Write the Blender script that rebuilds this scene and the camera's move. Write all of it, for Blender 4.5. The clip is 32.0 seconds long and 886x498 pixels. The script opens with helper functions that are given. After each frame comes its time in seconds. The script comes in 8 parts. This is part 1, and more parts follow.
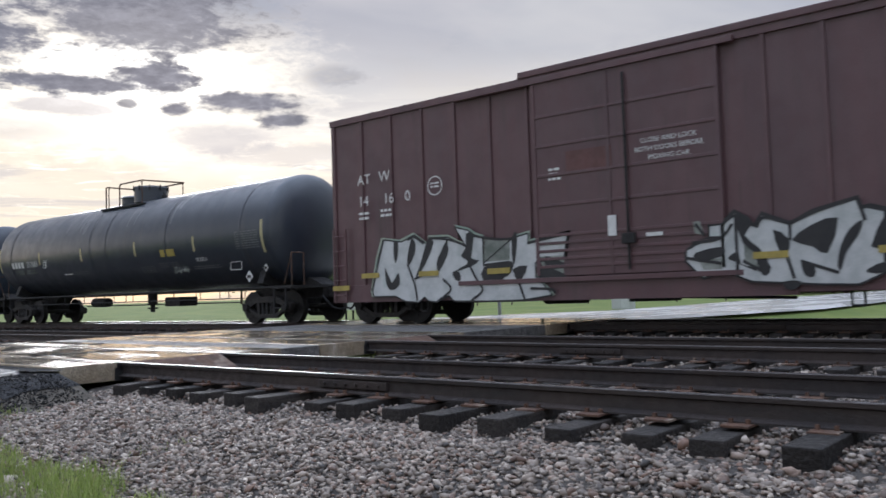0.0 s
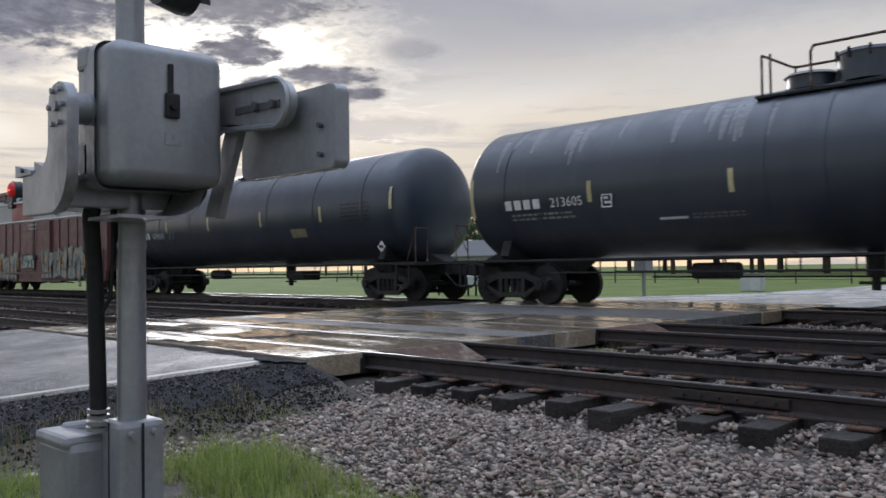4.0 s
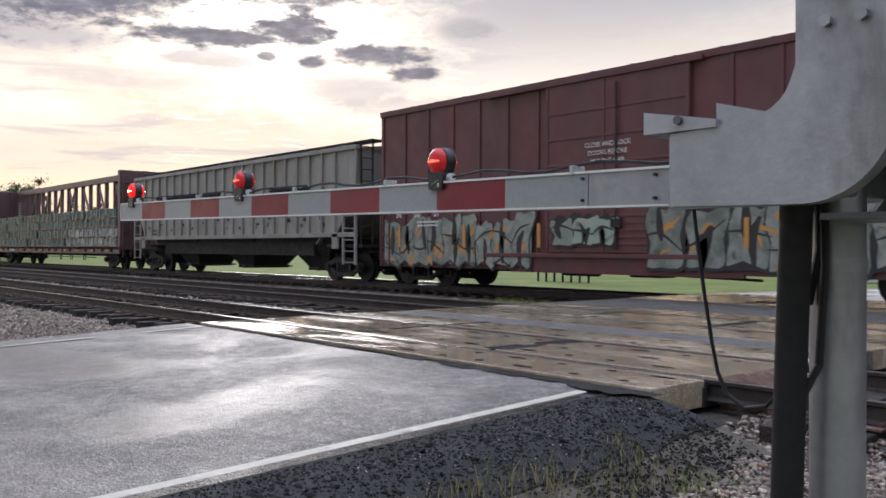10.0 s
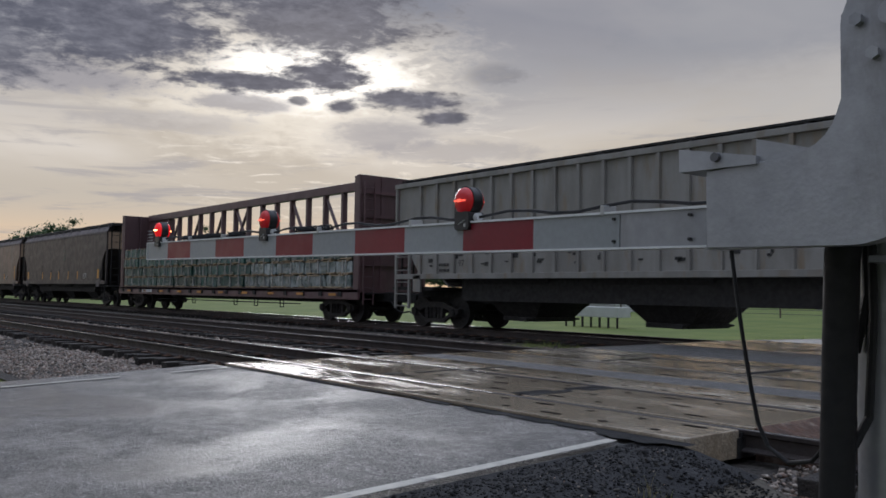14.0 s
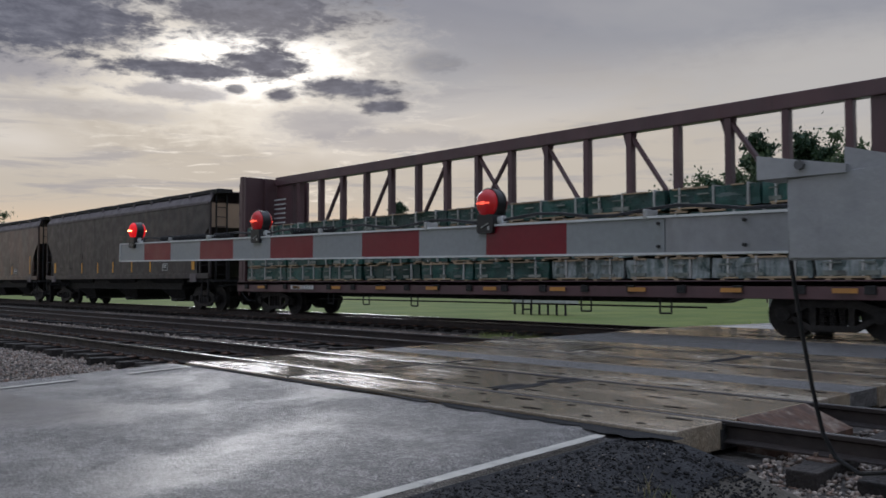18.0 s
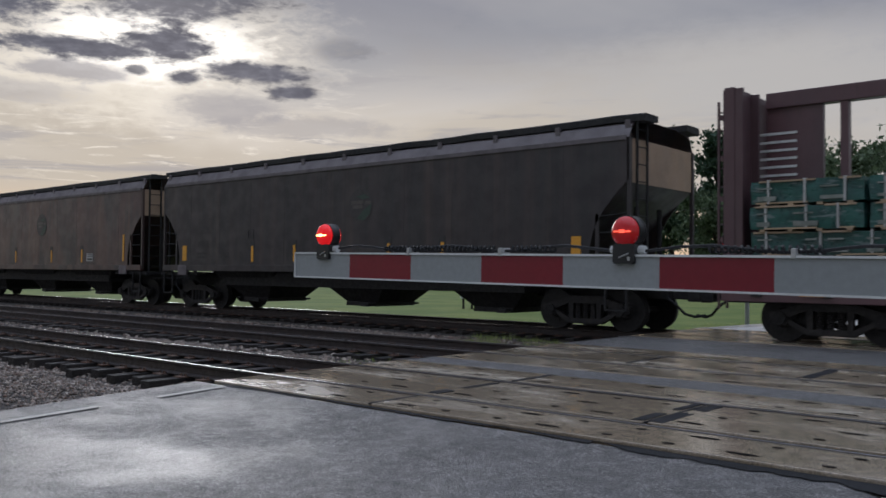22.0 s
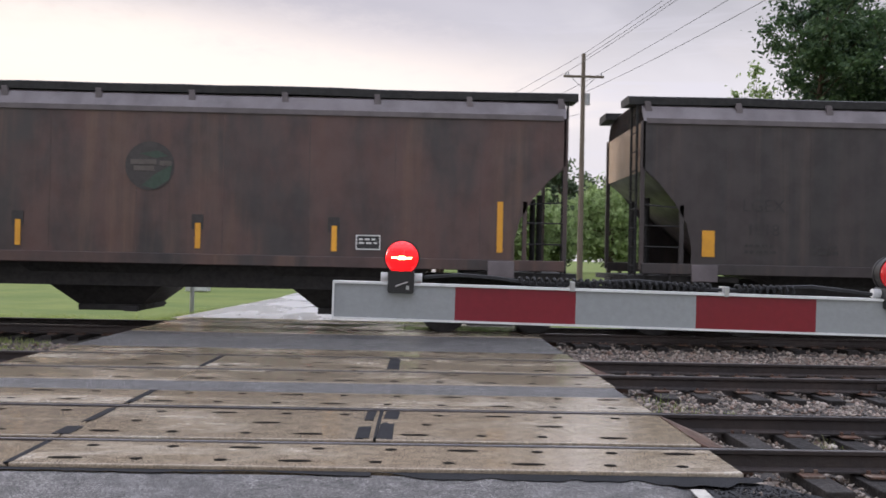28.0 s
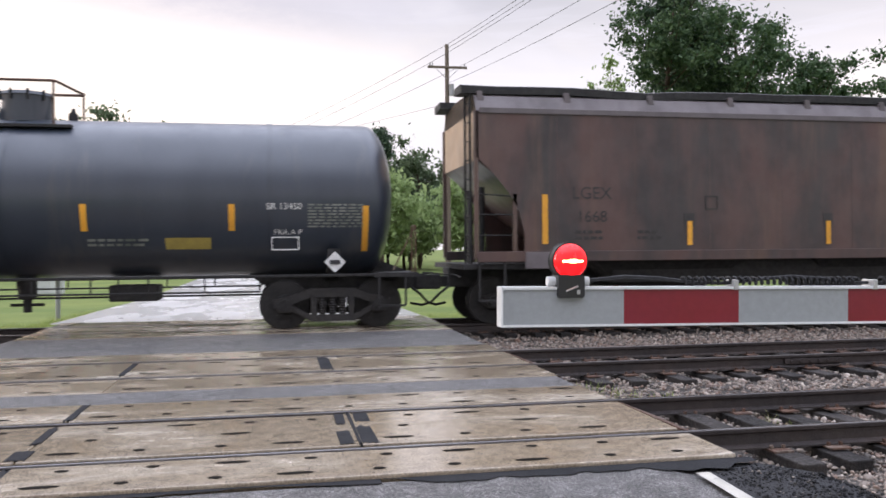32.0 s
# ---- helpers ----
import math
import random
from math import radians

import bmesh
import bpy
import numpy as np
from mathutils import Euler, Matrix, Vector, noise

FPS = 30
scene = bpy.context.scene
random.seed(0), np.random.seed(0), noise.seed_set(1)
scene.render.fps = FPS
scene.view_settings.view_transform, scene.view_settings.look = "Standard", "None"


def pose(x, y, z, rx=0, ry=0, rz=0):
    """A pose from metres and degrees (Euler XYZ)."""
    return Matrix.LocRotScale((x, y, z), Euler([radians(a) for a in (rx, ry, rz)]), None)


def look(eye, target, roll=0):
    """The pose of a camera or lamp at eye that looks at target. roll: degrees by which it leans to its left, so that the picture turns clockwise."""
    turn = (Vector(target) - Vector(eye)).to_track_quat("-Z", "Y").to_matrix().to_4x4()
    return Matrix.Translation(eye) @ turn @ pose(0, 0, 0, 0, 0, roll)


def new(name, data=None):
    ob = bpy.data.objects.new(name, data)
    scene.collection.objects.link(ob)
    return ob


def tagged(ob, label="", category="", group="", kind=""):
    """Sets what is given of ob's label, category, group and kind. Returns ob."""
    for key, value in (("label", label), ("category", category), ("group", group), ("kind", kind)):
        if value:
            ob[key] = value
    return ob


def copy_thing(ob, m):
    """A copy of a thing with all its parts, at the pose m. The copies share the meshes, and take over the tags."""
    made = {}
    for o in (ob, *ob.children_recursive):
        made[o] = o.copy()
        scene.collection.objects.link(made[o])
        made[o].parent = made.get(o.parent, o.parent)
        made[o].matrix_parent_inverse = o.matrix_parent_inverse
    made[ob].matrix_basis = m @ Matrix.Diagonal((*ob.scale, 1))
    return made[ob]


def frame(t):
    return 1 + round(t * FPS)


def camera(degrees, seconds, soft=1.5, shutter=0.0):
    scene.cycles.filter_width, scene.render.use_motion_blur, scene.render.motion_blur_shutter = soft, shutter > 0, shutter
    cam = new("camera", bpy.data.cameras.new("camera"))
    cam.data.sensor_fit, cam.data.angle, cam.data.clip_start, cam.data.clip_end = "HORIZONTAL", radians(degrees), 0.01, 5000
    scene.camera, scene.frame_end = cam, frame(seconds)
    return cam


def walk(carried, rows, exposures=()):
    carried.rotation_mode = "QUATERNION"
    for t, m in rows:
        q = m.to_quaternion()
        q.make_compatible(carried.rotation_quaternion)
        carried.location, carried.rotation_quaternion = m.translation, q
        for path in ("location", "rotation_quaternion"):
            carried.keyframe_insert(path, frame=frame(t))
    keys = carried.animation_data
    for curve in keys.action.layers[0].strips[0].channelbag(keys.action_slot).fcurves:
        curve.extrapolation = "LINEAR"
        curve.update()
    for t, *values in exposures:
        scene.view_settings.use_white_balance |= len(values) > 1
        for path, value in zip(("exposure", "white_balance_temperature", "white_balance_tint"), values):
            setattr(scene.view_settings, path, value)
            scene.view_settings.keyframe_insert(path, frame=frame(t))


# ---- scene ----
cam = camera(54.83, 32.0, soft=1.6, shutter=0.25)

# seconds, x, y, z, yaw to the left of +y, pitch up, roll
PATH = [
    (0.0, 9.786, -5.447, 0.721, 40.31, 2.92, -1.83),
    (0.5, 9.435, -5.478, 0.774, 41.32, 2.48, -2.22),
    (1.0, 9.125, -5.597, 0.775, 42.45, 2.42, -2.38),
    (1.5, 8.825, -5.683, 0.799, 43.22, 2.04, -2.42),
    (2.0, 8.461, -5.661, 0.795, 43.66, 1.66, -2.41),
    (2.5, 8.109, -5.664, 0.816, 43.98, 1.37, -2.15),
    (3.0, 7.749, -5.765, 0.837, 44.38, 1.42, -1.71),
    (3.5, 7.387, -5.806, 0.824, 44.84, 1.53, -1.32),
    (4.0, 7.005, -5.804, 0.868, 45.35, 1.31, -0.76),
    (4.5, 6.671, -5.902, 0.867, 46.29, 1.81, -0.78),
    (6.5, 5.739, -5.896, 0.966, 46.98, 0.89, 0.09),
    (7.0, 5.527, -5.953, 0.939, 46.26, 0.62, -0.12),
    (7.5, 5.210, -5.960, 0.984, 45.52, 0.48, -0.22),
    (8.0, 4.938, -5.963, 0.981, 45.68, 0.28, -0.52),
    (8.5, 4.635, -6.051, 1.012, 46.46, 0.20, -0.24),
    (9.0, 4.323, -6.213, 1.020, 47.59, -0.08, -0.14),
    (9.5, 4.021, -6.313, 1.052, 48.23, -0.20, -0.05),
    (10.0, 3.792, -6.226, 1.046, 48.80, 0.03, 0.22),
    (10.5, 3.719, -6.176, 1.075, 49.50, 0.45, 0.23),
    (11.0, 3.709, -6.132, 1.060, 50.13, 1.06, -0.06),
    (11.5, 3.709, -6.151, 1.049, 50.53, 1.87, -0.27),
    (12.0, 3.718, -6.152, 1.061, 50.65, 2.42, -0.45),
    (12.5, 3.718, -6.141, 1.058, 50.62, 2.80, -0.35),
    (13.0, 3.732, -6.162, 1.051, 50.56, 3.10, 0.02),
    (13.5, 3.737, -6.166, 1.043, 50.63, 3.11, 0.52),
    (14.0, 3.725, -6.160, 1.039, 50.67, 2.92, 0.81),
    (14.5, 3.710, -6.147, 1.025, 50.63, 2.77, 1.44),
    (15.0, 3.687, -6.118, 1.031, 50.62, 2.48, 1.36),
    (15.5, 3.691, -6.107, 1.024, 50.51, 2.31, 1.67),
    (17.5, 3.614, -6.166, 1.067, 47.77, 1.97, 0.20),
    (18.0, 3.427, -6.326, 1.105, 46.79, 2.18, -0.10),
    (18.5, 3.179, -6.448, 1.129, 46.31, 2.33, -0.26),
    (19.0, 2.846, -6.483, 1.134, 46.22, 2.53, -0.31),
    (19.5, 2.533, -6.511, 1.170, 45.92, 2.50, -0.26),
    (20.0, 2.188, -6.557, 1.190, 45.29, 2.35, -0.38),
    (20.5, 1.857, -6.570, 1.185, 44.32, 2.12, -0.31),
    (21.0, 1.443, -6.499, 1.224, 43.08, 1.81, -0.28),
    (21.5, 1.146, -6.614, 1.248, 41.75, 1.62, 0.39),
    (22.0, 0.855, -6.679, 1.284, 40.57, 1.52, 0.47),
    (22.5, 0.558, -6.562, 1.288, 39.42, 1.21, -0.01),
    (23.0, 0.268, -6.522, 1.295, 38.38, 0.93, -0.31),
    (23.5, -0.095, -6.627, 1.333, 37.25, 0.93, -0.37),
    (24.0, -0.316, -6.660, 1.374, 36.31, 1.23, -0.25),
    (24.5, -0.581, -6.658, 1.415, 34.81, 1.50, -0.34),
    (26.5, -1.489, -6.734, 1.458, 18.95, 1.17, 0.57),
    (27.0, -1.734, -6.734, 1.444, 12.13, 1.07, 1.07),
    (27.5, -2.018, -6.750, 1.473, 3.96, 0.65, 1.12),
    (28.0, -2.269, -6.720, 1.462, -1.28, 0.58, 1.18),
    (28.5, -2.522, -6.593, 1.478, -3.49, 0.71, 1.54),
    (29.0, -2.788, -6.589, 1.478, -4.77, 0.81, 1.26),
    (29.5, -3.061, -6.600, 1.487, -6.40, 0.88, 0.75),
    (30.0, -3.156, -6.508, 1.490, -8.85, 0.94, 0.10),
    (30.5, -3.219, -6.427, 1.516, -11.75, 1.15, -0.41),
    (31.0, -3.352, -6.446, 1.513, -13.33, 0.86, -0.80),
    (31.5, -3.327, -6.452, 1.510, -12.99, 0.49, -0.72),
    (32.0, -3.276, -6.466, 1.501, -11.14, -0.01, -0.46),
]
STOPS = [(0.0, 0.62), (0.4, 0.48), (0.8, 0.32), (1.2, 0.25), (4.5, 0.29), (6.5, 0.55), (7.0, 0.85), (7.5, 1.1), (8.0, 1.2), (9.0, 1.15), (9.5, 0.95), (10.0, 0.65),
         (10.5, 0.38), (11.0, 0.19), (12.0, -0.07), (13.0, -0.2), (19.0, -0.22), (20.5, -0.29), (22.5, -0.15), (24.5, 0.02), (26.5, 0.25), (27.0, 0.40),
         (27.5, 0.65), (28.0, 0.95), (29.0, 1.25), (32.0, 1.25)]
BALANCE = ((0, 5850, 12), (4.5, 5850, 12), (8, 6200, 18), (10, 6150, 16), (12.5, 5850, 13), (24.5, 5820, 13), (26.8, 6000, 14), (27.8, 6350, 18), (32, 6350, 18))
EXPOSURES = [(t, v, float(np.interp(t, [b[0] for b in BALANCE], [b[1] for b in BALANCE])), float(np.interp(t, [b[0] for b in BALANCE], [b[2] for b in BALANCE]))) for t, v in STOPS]


def camera_pose(x, y, z, yaw, pitch, roll):
    return pose(x, y, z, 90 + pitch, 0, yaw) @ pose(0, 0, 0, 0, 0, roll)


walk(cam, [(r[0], camera_pose(*r[1:])) for r in PATH], EXPOSURES)

# ---- light: low sun behind broken cloud, beyond the train ----
SUN_AZ, SUN_EL = radians(58), radians(14.5)
SUN_DIR = Vector((-math.sin(SUN_AZ) * math.cos(SUN_EL), math.cos(SUN_AZ) * math.cos(SUN_EL), math.sin(SUN_EL)))


class Nodes:
    """Short forms for building a node tree."""

    def __init__(self, tree):
        self.tree = tree
        tree.nodes.clear()

    def add(self, kind, **inputs):
        node = self.tree.nodes.new(kind)
        for key, value in inputs.items():
            self.put(node.inputs[int(key[1:])] if key[0] == "i" and key[1:].isdigit() else node.inputs[key.replace("_", " ")], value)
        return node

    def put(self, socket, value):
        if isinstance(value, bpy.types.NodeSocket):
            self.tree.links.new(value, socket)
        else:
            socket.default_value = value

    def math(self, op, a, b=0.0, c=0.0, clamp=False):
        n = self.tree.nodes.new("ShaderNodeMath")
        n.operation, n.use_clamp = op, clamp
        for s, v in zip(n.inputs, (a, b, c)):
            self.put(s, v)
        return n.outputs[0]

    def vec(self, op, a, b=(0, 0, 0)):
        n = self.tree.nodes.new("ShaderNodeVectorMath")
        n.operation = op
        self.put(n.inputs[0], a)
        self.put(n.inputs[1], b)
        return n.outputs["Value"] if op in ("DOT_PRODUCT", "LENGTH") else n.outputs["Vector"]

    def noise(self, vector, scale, detail=4.0, rough=0.55, distortion=0.0):
        n = self.tree.nodes.new("ShaderNodeTexNoise")
        n.noise_dimensions = "3D"
        self.put(n.inputs["Vector"], vector)
        n.inputs["Scale"].default_value, n.inputs["Detail"].default_value = scale, detail
        n.inputs["Roughness"].default_value, n.inputs["Distortion"].default_value = rough, distortion
        return n.outputs["Fac"]

    def ramp(self, fac, lo, hi, a=0.0, b=1.0):
        n = self.tree.nodes.new("ShaderNodeMapRange")
        n.interpolation_type = "SMOOTHSTEP"
        for s, v in zip(n.inputs[:5], (fac, lo, hi, a, b)):
            self.put(s, v)
        return n.outputs[0]

    def mix(self, fac, a, b, blend="MIX"):
        n = self.tree.nodes.new("ShaderNodeMix")
        n.data_type, n.blend_type = "RGBA", blend
        for s, v in zip((n.inputs[0], n.inputs[6], n.inputs[7]), (fac, a, b)):
            self.put(s, v if not isinstance(v, tuple) or len(v) == 4 else (*v, 1))
        return n.outputs[2]

    def scaled(self, vector, sx, sy, sz):
        return self.vec("MULTIPLY", vector, (sx, sy, sz))


def build_world():
    world = bpy.data.worlds.new("sky")
    scene.world = world
    world.use_nodes = True
    k = Nodes(world.node_tree)
    way = k.vec("NORMALIZE", k.add("ShaderNodeTexCoord").outputs["Generated"])
    sep = k.add("ShaderNodeSeparateXYZ", Vector=way)
    up = k.math("MAXIMUM", sep.outputs["Z"], 0.0)
    sky = k.tree.nodes.new("ShaderNodeTexSky")
    sky.sky_type, sky.sun_disc = "NISHITA", False
    sky.sun_elevation, sky.sun_rotation = SUN_EL, -SUN_AZ
    sky.air_density, sky.dust_density = 1.5, 1.0
    clear = k.mix(1.0, sky.outputs["Color"], (0.10, 0.10, 0.10), "MULTIPLY")
    near_sun = k.vec("DOT_PRODUCT", way, tuple(SUN_DIR))
    # azimuth to the left of +y and elevation, in degrees
    az = k.math("DEGREES", k.math("ARCTAN2", k.math("MULTIPLY", sep.outputs["X"], -1.0), sep.outputs["Y"]))
    el = k.math("DEGREES", k.math("ARCSINE", sep.outputs["Z"]))
    field = k.add("ShaderNodeCombineXYZ", X=k.math("MULTIPLY", az, 0.045), Y=k.math("MULTIPLY", el, 0.13), Z=0.0).outputs[0]
    broad = k.noise(field, 1.0, 4, 0.5, 0.5)
    torn = k.noise(k.vec("ADD", field, (3.7, 1.3, 0.0)), 3.4, 8, 0.62, 0.3)
    ragged_fine = k.noise(k.scaled(k.vec("ADD", field, (1.2, 5.1, 0.0)), 1.0, 0.9, 1), 13.0, 8, 0.66, 0.25)
    streak = k.noise(k.scaled(field, 0.7, 2.6, 1), 2.6, 8, 0.62, 0.7)
    wisps = k.noise(k.scaled(k.vec("ADD", field, (8.2, 2.4, 0.0)), 0.8, 2.0, 1), 7.0, 8, 0.62, 1.2)

    def mass(a0, e0, wa, we, soft=0.85, rough=0.85):
        """A cloud's extent in the sky, torn at the edge."""
        u = k.math("DIVIDE", k.math("SUBTRACT", az, a0), wa)
        v = k.math("DIVIDE", k.math("SUBTRACT", el, e0), we)
        r = k.math("SQRT", k.math("ADD", k.math("MULTIPLY", u, u), k.math("MULTIPLY", v, v)))
        r = k.math("ADD", r, k.math("MULTIPLY", k.math("SUBTRACT", torn, 0.5), 1.7 * rough))
        r = k.math("ADD", r, k.math("MULTIPLY", k.math("SUBTRACT", ragged_fine, 0.5), 2.5 * rough))
        return k.ramp(r, 0.62, 0.62 + soft, 1.0, 0.0)

    # the overcast deck: cream near the horizon, grey-blue above, brightening overhead
    warm = k.ramp(near_sun, 0.3, 0.95)
    low = k.mix(warm, (0.50, 0.48, 0.47), (0.96, 0.67, 0.39))
    mid = k.mix(warm, (0.42, 0.415, 0.42), (0.66, 0.565, 0.435))
    high = k.mix(k.ramp(broad, 0.3, 0.7), k.mix(warm, (0.235, 0.24, 0.255), (0.27, 0.272, 0.295)), k.mix(warm, (0.37, 0.37, 0.378), (0.44, 0.415, 0.39)))
    deck = k.mix(k.ramp(el, 1.5, 6.0), low, mid)
    cream = k.math("MULTIPLY", k.ramp(el, 6.0, 9.0), k.ramp(broad, 0.42, 0.62))
    deck = k.mix(cream, deck, k.mix(warm, (0.56, 0.52, 0.48), (0.86, 0.755, 0.61)))
    edge = k.math("ADD", el, k.math("MULTIPLY", k.math("SUBTRACT", broad, 0.5), 14.0))
    deck = k.mix(k.ramp(edge, 9.0, 17.0), deck, high)
    deck = k.mix(k.math("MULTIPLY", k.ramp(streak, 0.50, 0.66), k.ramp(el, 20.0, 4.0, 0.0, 0.8)), deck, k.mix(warm, (0.42, 0.42, 0.45), (0.44, 0.40, 0.375)))
    deck = k.mix(k.math("MULTIPLY", k.ramp(wisps, 0.54, 0.70), k.math("MULTIPLY", k.ramp(el, 13.0, 9.5, 0.0, 0.7), k.ramp(near_sun, 0.965, 0.99))), deck, (1.10, 0.97, 0.77))
    deck = k.mix(k.ramp(el, 24.0, 60.0), deck, (1.16, 1.26, 1.44))
    # thin bright cloud before the hidden sun, a bright bank further round, and torn dark clouds
    lit = k.mix(k.math("MULTIPLY", mass(61.5, 14.2, 10.0, 4.0, 1.0, 0.5), 0.85), deck, (1.08, 0.95, 0.74))
    lit = k.mix(k.math("MULTIPLY", mass(59.5, 14.2, 5.4, 1.9, 1.0, 0.6), 0.9), lit, (1.8, 1.64, 1.36))
    lit = k.mix(k.math("MULTIPLY", mass(15.0, 12.2, 13.0, 2.4, 1.4, 0.35), 0.85), lit, (0.58, 0.535, 0.47))
    lit = k.mix(k.math("MULTIPLY", mass(2.0, 16.5, 12.0, 2.6, 1.2, 0.5), 0.35), lit, (0.30, 0.30, 0.34))
    dark = k.mix(k.ramp(ragged_fine, 0.3, 0.7), (0.115, 0.115, 0.138), (0.215, 0.21, 0.232))
    soft_grey = (0.42, 0.385, 0.37)
    for a0, e0, wa, we, f in ((54.8, 10.5, 3.0, 0.9, 0.7), (64.2, 12.1, 2.8, 0.5, 0.8), (75.0, 12.9, 6.0, 0.9, 0.9), (44.0, 18.0, 7.0, 2.6, 0.3), (50.0, 9.4, 5.0, 0.6, 0.5), (69.0, 10.6, 5.0, 0.6, 0.5)):
        lit = k.mix(k.math("MULTIPLY", mass(a0, e0, wa, we, 0.9, 0.8), f), lit, soft_grey)
    for a0, e0, wa, we, f in ((72.0, 16.3, 5.8, 2.7, 1.0), (59.6, 17.9, 7.0, 2.3, 0.95), (63.6, 13.5, 4.8, 0.55, 1.0), (58.7, 14.2, 2.6, 0.95, 1.0), (53.2, 12.7, 3.4, 0.65, 1.0),
                              (50.9, 11.6, 1.5, 0.5, 1.0), (57.6, 12.2, 1.0, 0.45, 1.0), (60.4, 12.5, 0.6, 0.3, 0.9), (81.0, 14.6, 5.0, 2.2, 0.85), (64.5, 19.8, 6.0, 1.8, 0.8), (47.5, 14.4, 1.8, 0.7, 0.4)):
        lit = k.mix(k.math("MULTIPLY", mass(a0, e0, wa, we), f), lit, dark)
    total = k.mix(0.985, clear, lit)
    ground = k.ramp(sep.outputs["Z"], -0.03, 0.0)
    total = k.mix(ground, (0.06, 0.07, 0.04), total)
    back = k.add("ShaderNodeBackground", Color=total, Strength=1.0)
    k.tree.links.new(back.outputs[0], k.add("ShaderNodeOutputWorld").inputs[0])


build_world()
sun_data = bpy.data.lights.new("sun", "SUN")
sun_data.energy, sun_data.angle, sun_data.color = 0.6, radians(16), (1.0, 0.94, 0.86)
sun = new("sun", sun_data)
sun.matrix_world = look(SUN_DIR * 50, (0, 0, 0))

# ---- helpers for meshes ----
def part(name, bm, material, parent=None, label="", smooth=False, m=None):
    """Link a bmesh as one mesh object, under a thing or a part."""
    mesh = bpy.data.meshes.new(name)
    bmesh.ops.recalc_face_normals(bm, faces=bm.faces)
    bm.to_mesh(mesh)
    bm.free()
    if smooth:
        mesh.shade_smooth()
        mesh.set_sharp_from_angle(angle=radians(40))
    mesh.materials.append(material)
    ob = new(name, mesh)
    if parent is not None:
        ob.parent = parent
    if m is not None:
        ob.matrix_basis = m
    if label:
        ob["label"] = label
    return ob


def piece(name, mesh, parent, m):
    ob = new(name, mesh)
    ob.parent = parent
    ob.matrix_basis = m
    return ob


def thing(name, m, label, category, group="", kind=""):
    ob = new(name)
    ob.matrix_basis = m
    ob.empty_display_size = 0.2
    return tagged(ob, label, category, group, kind)


def box(bm, x0, x1, y0, y1, z0, z1, bevel=0.0, seg=2):
    made = bmesh.ops.create_cube(bm, size=1.0, matrix=Matrix.Translation(((x0 + x1) / 2, (y0 + y1) / 2, (z0 + z1) / 2)) @ Matrix.Diagonal((abs(x1 - x0), abs(y1 - y0), abs(z1 - z0), 1)))
    if bevel > 0:
        edges = list({e for v in made["verts"] for e in v.link_edges})
        bmesh.ops.bevel(bm, geom=edges, offset=bevel, segments=seg, affect="EDGES", profile=0.6 if seg == 2 else 0.5)
    return bm


def rod(bm, a, b, r, seg=8, r2=None):
    a, b = Vector(a), Vector(b)
    d = b - a
    m = Matrix.Translation((a + b) / 2) @ d.to_track_quat("Z", "Y").to_matrix().to_4x4()
    bmesh.ops.create_cone(bm, cap_ends=True, segments=seg, radius1=r, radius2=r if r2 is None else r2, depth=d.length, matrix=m)
    return bm


def tube(bm, points, r, seg=8):
    """One bent bar or hose swept through the points."""
    pts = [Vector(p) for p in points]
    n = len(pts)
    side = Vector((0.31, 0.87, 0.38))
    prev = None
    for i, p in enumerate(pts):
        a = (pts[i] - pts[i - 1]).normalized() if i else (pts[1] - pts[0]).normalized()
        b = (pts[i + 1] - pts[i]).normalized() if i < n - 1 else a
        d = (a + b).normalized() if (a + b).length > 1e-4 else a
        side = side - d * side.dot(d)
        if side.length < 1e-3:
            side = d.orthogonal()
        side.normalize()
        up = d.cross(side)
        grow = min(1.5, 1 / max(0.3, d.dot(a)))
        ring = [bm.verts.new(p + (side * math.cos(2 * math.pi * q / seg) + up * math.sin(2 * math.pi * q / seg)) * r * grow) for q in range(seg)]
        if prev:
            for q in range(seg):
                bm.faces.new((prev[q], prev[(q + 1) % seg], ring[(q + 1) % seg], ring[q]))
        else:
            bm.faces.new(ring)
        prev = ring
    bm.faces.new(prev[::-1])
    return bm


def plate(bm, outline, y0, y1, bevel=0.0):
    """A slab with an outline in x and z, from y0 to y1."""
    front = [bm.verts.new((x, y0, z)) for x, z in outline]
    back = [bm.verts.new((x, y1, z)) for x, z in outline]
    faces = [bm.faces.new(front), bm.faces.new(back[::-1])]
    n = len(outline)
    for i in range(n):
        faces.append(bm.faces.new((front[i], front[(i + 1) % n], back[(i + 1) % n], back[i])))
    if bevel > 0:
        edges = [e for f in faces[:2] for e in f.edges]
        bmesh.ops.bevel(bm, geom=edges, offset=bevel, segments=2, affect="EDGES")
    return bm


def slab_x(bm, outline, x0, x1):
    """A slab with an outline in y and z, from x0 to x1."""
    a = [bm.verts.new((x0, y, z)) for y, z in outline]
    b = [bm.verts.new((x1, y, z)) for y, z in outline]
    bm.faces.new(a), bm.faces.new(b[::-1])
    n = len(outline)
    for i in range(n):
        bm.faces.new((a[i], a[(i + 1) % n], b[(i + 1) % n], b[i]))
    return bm


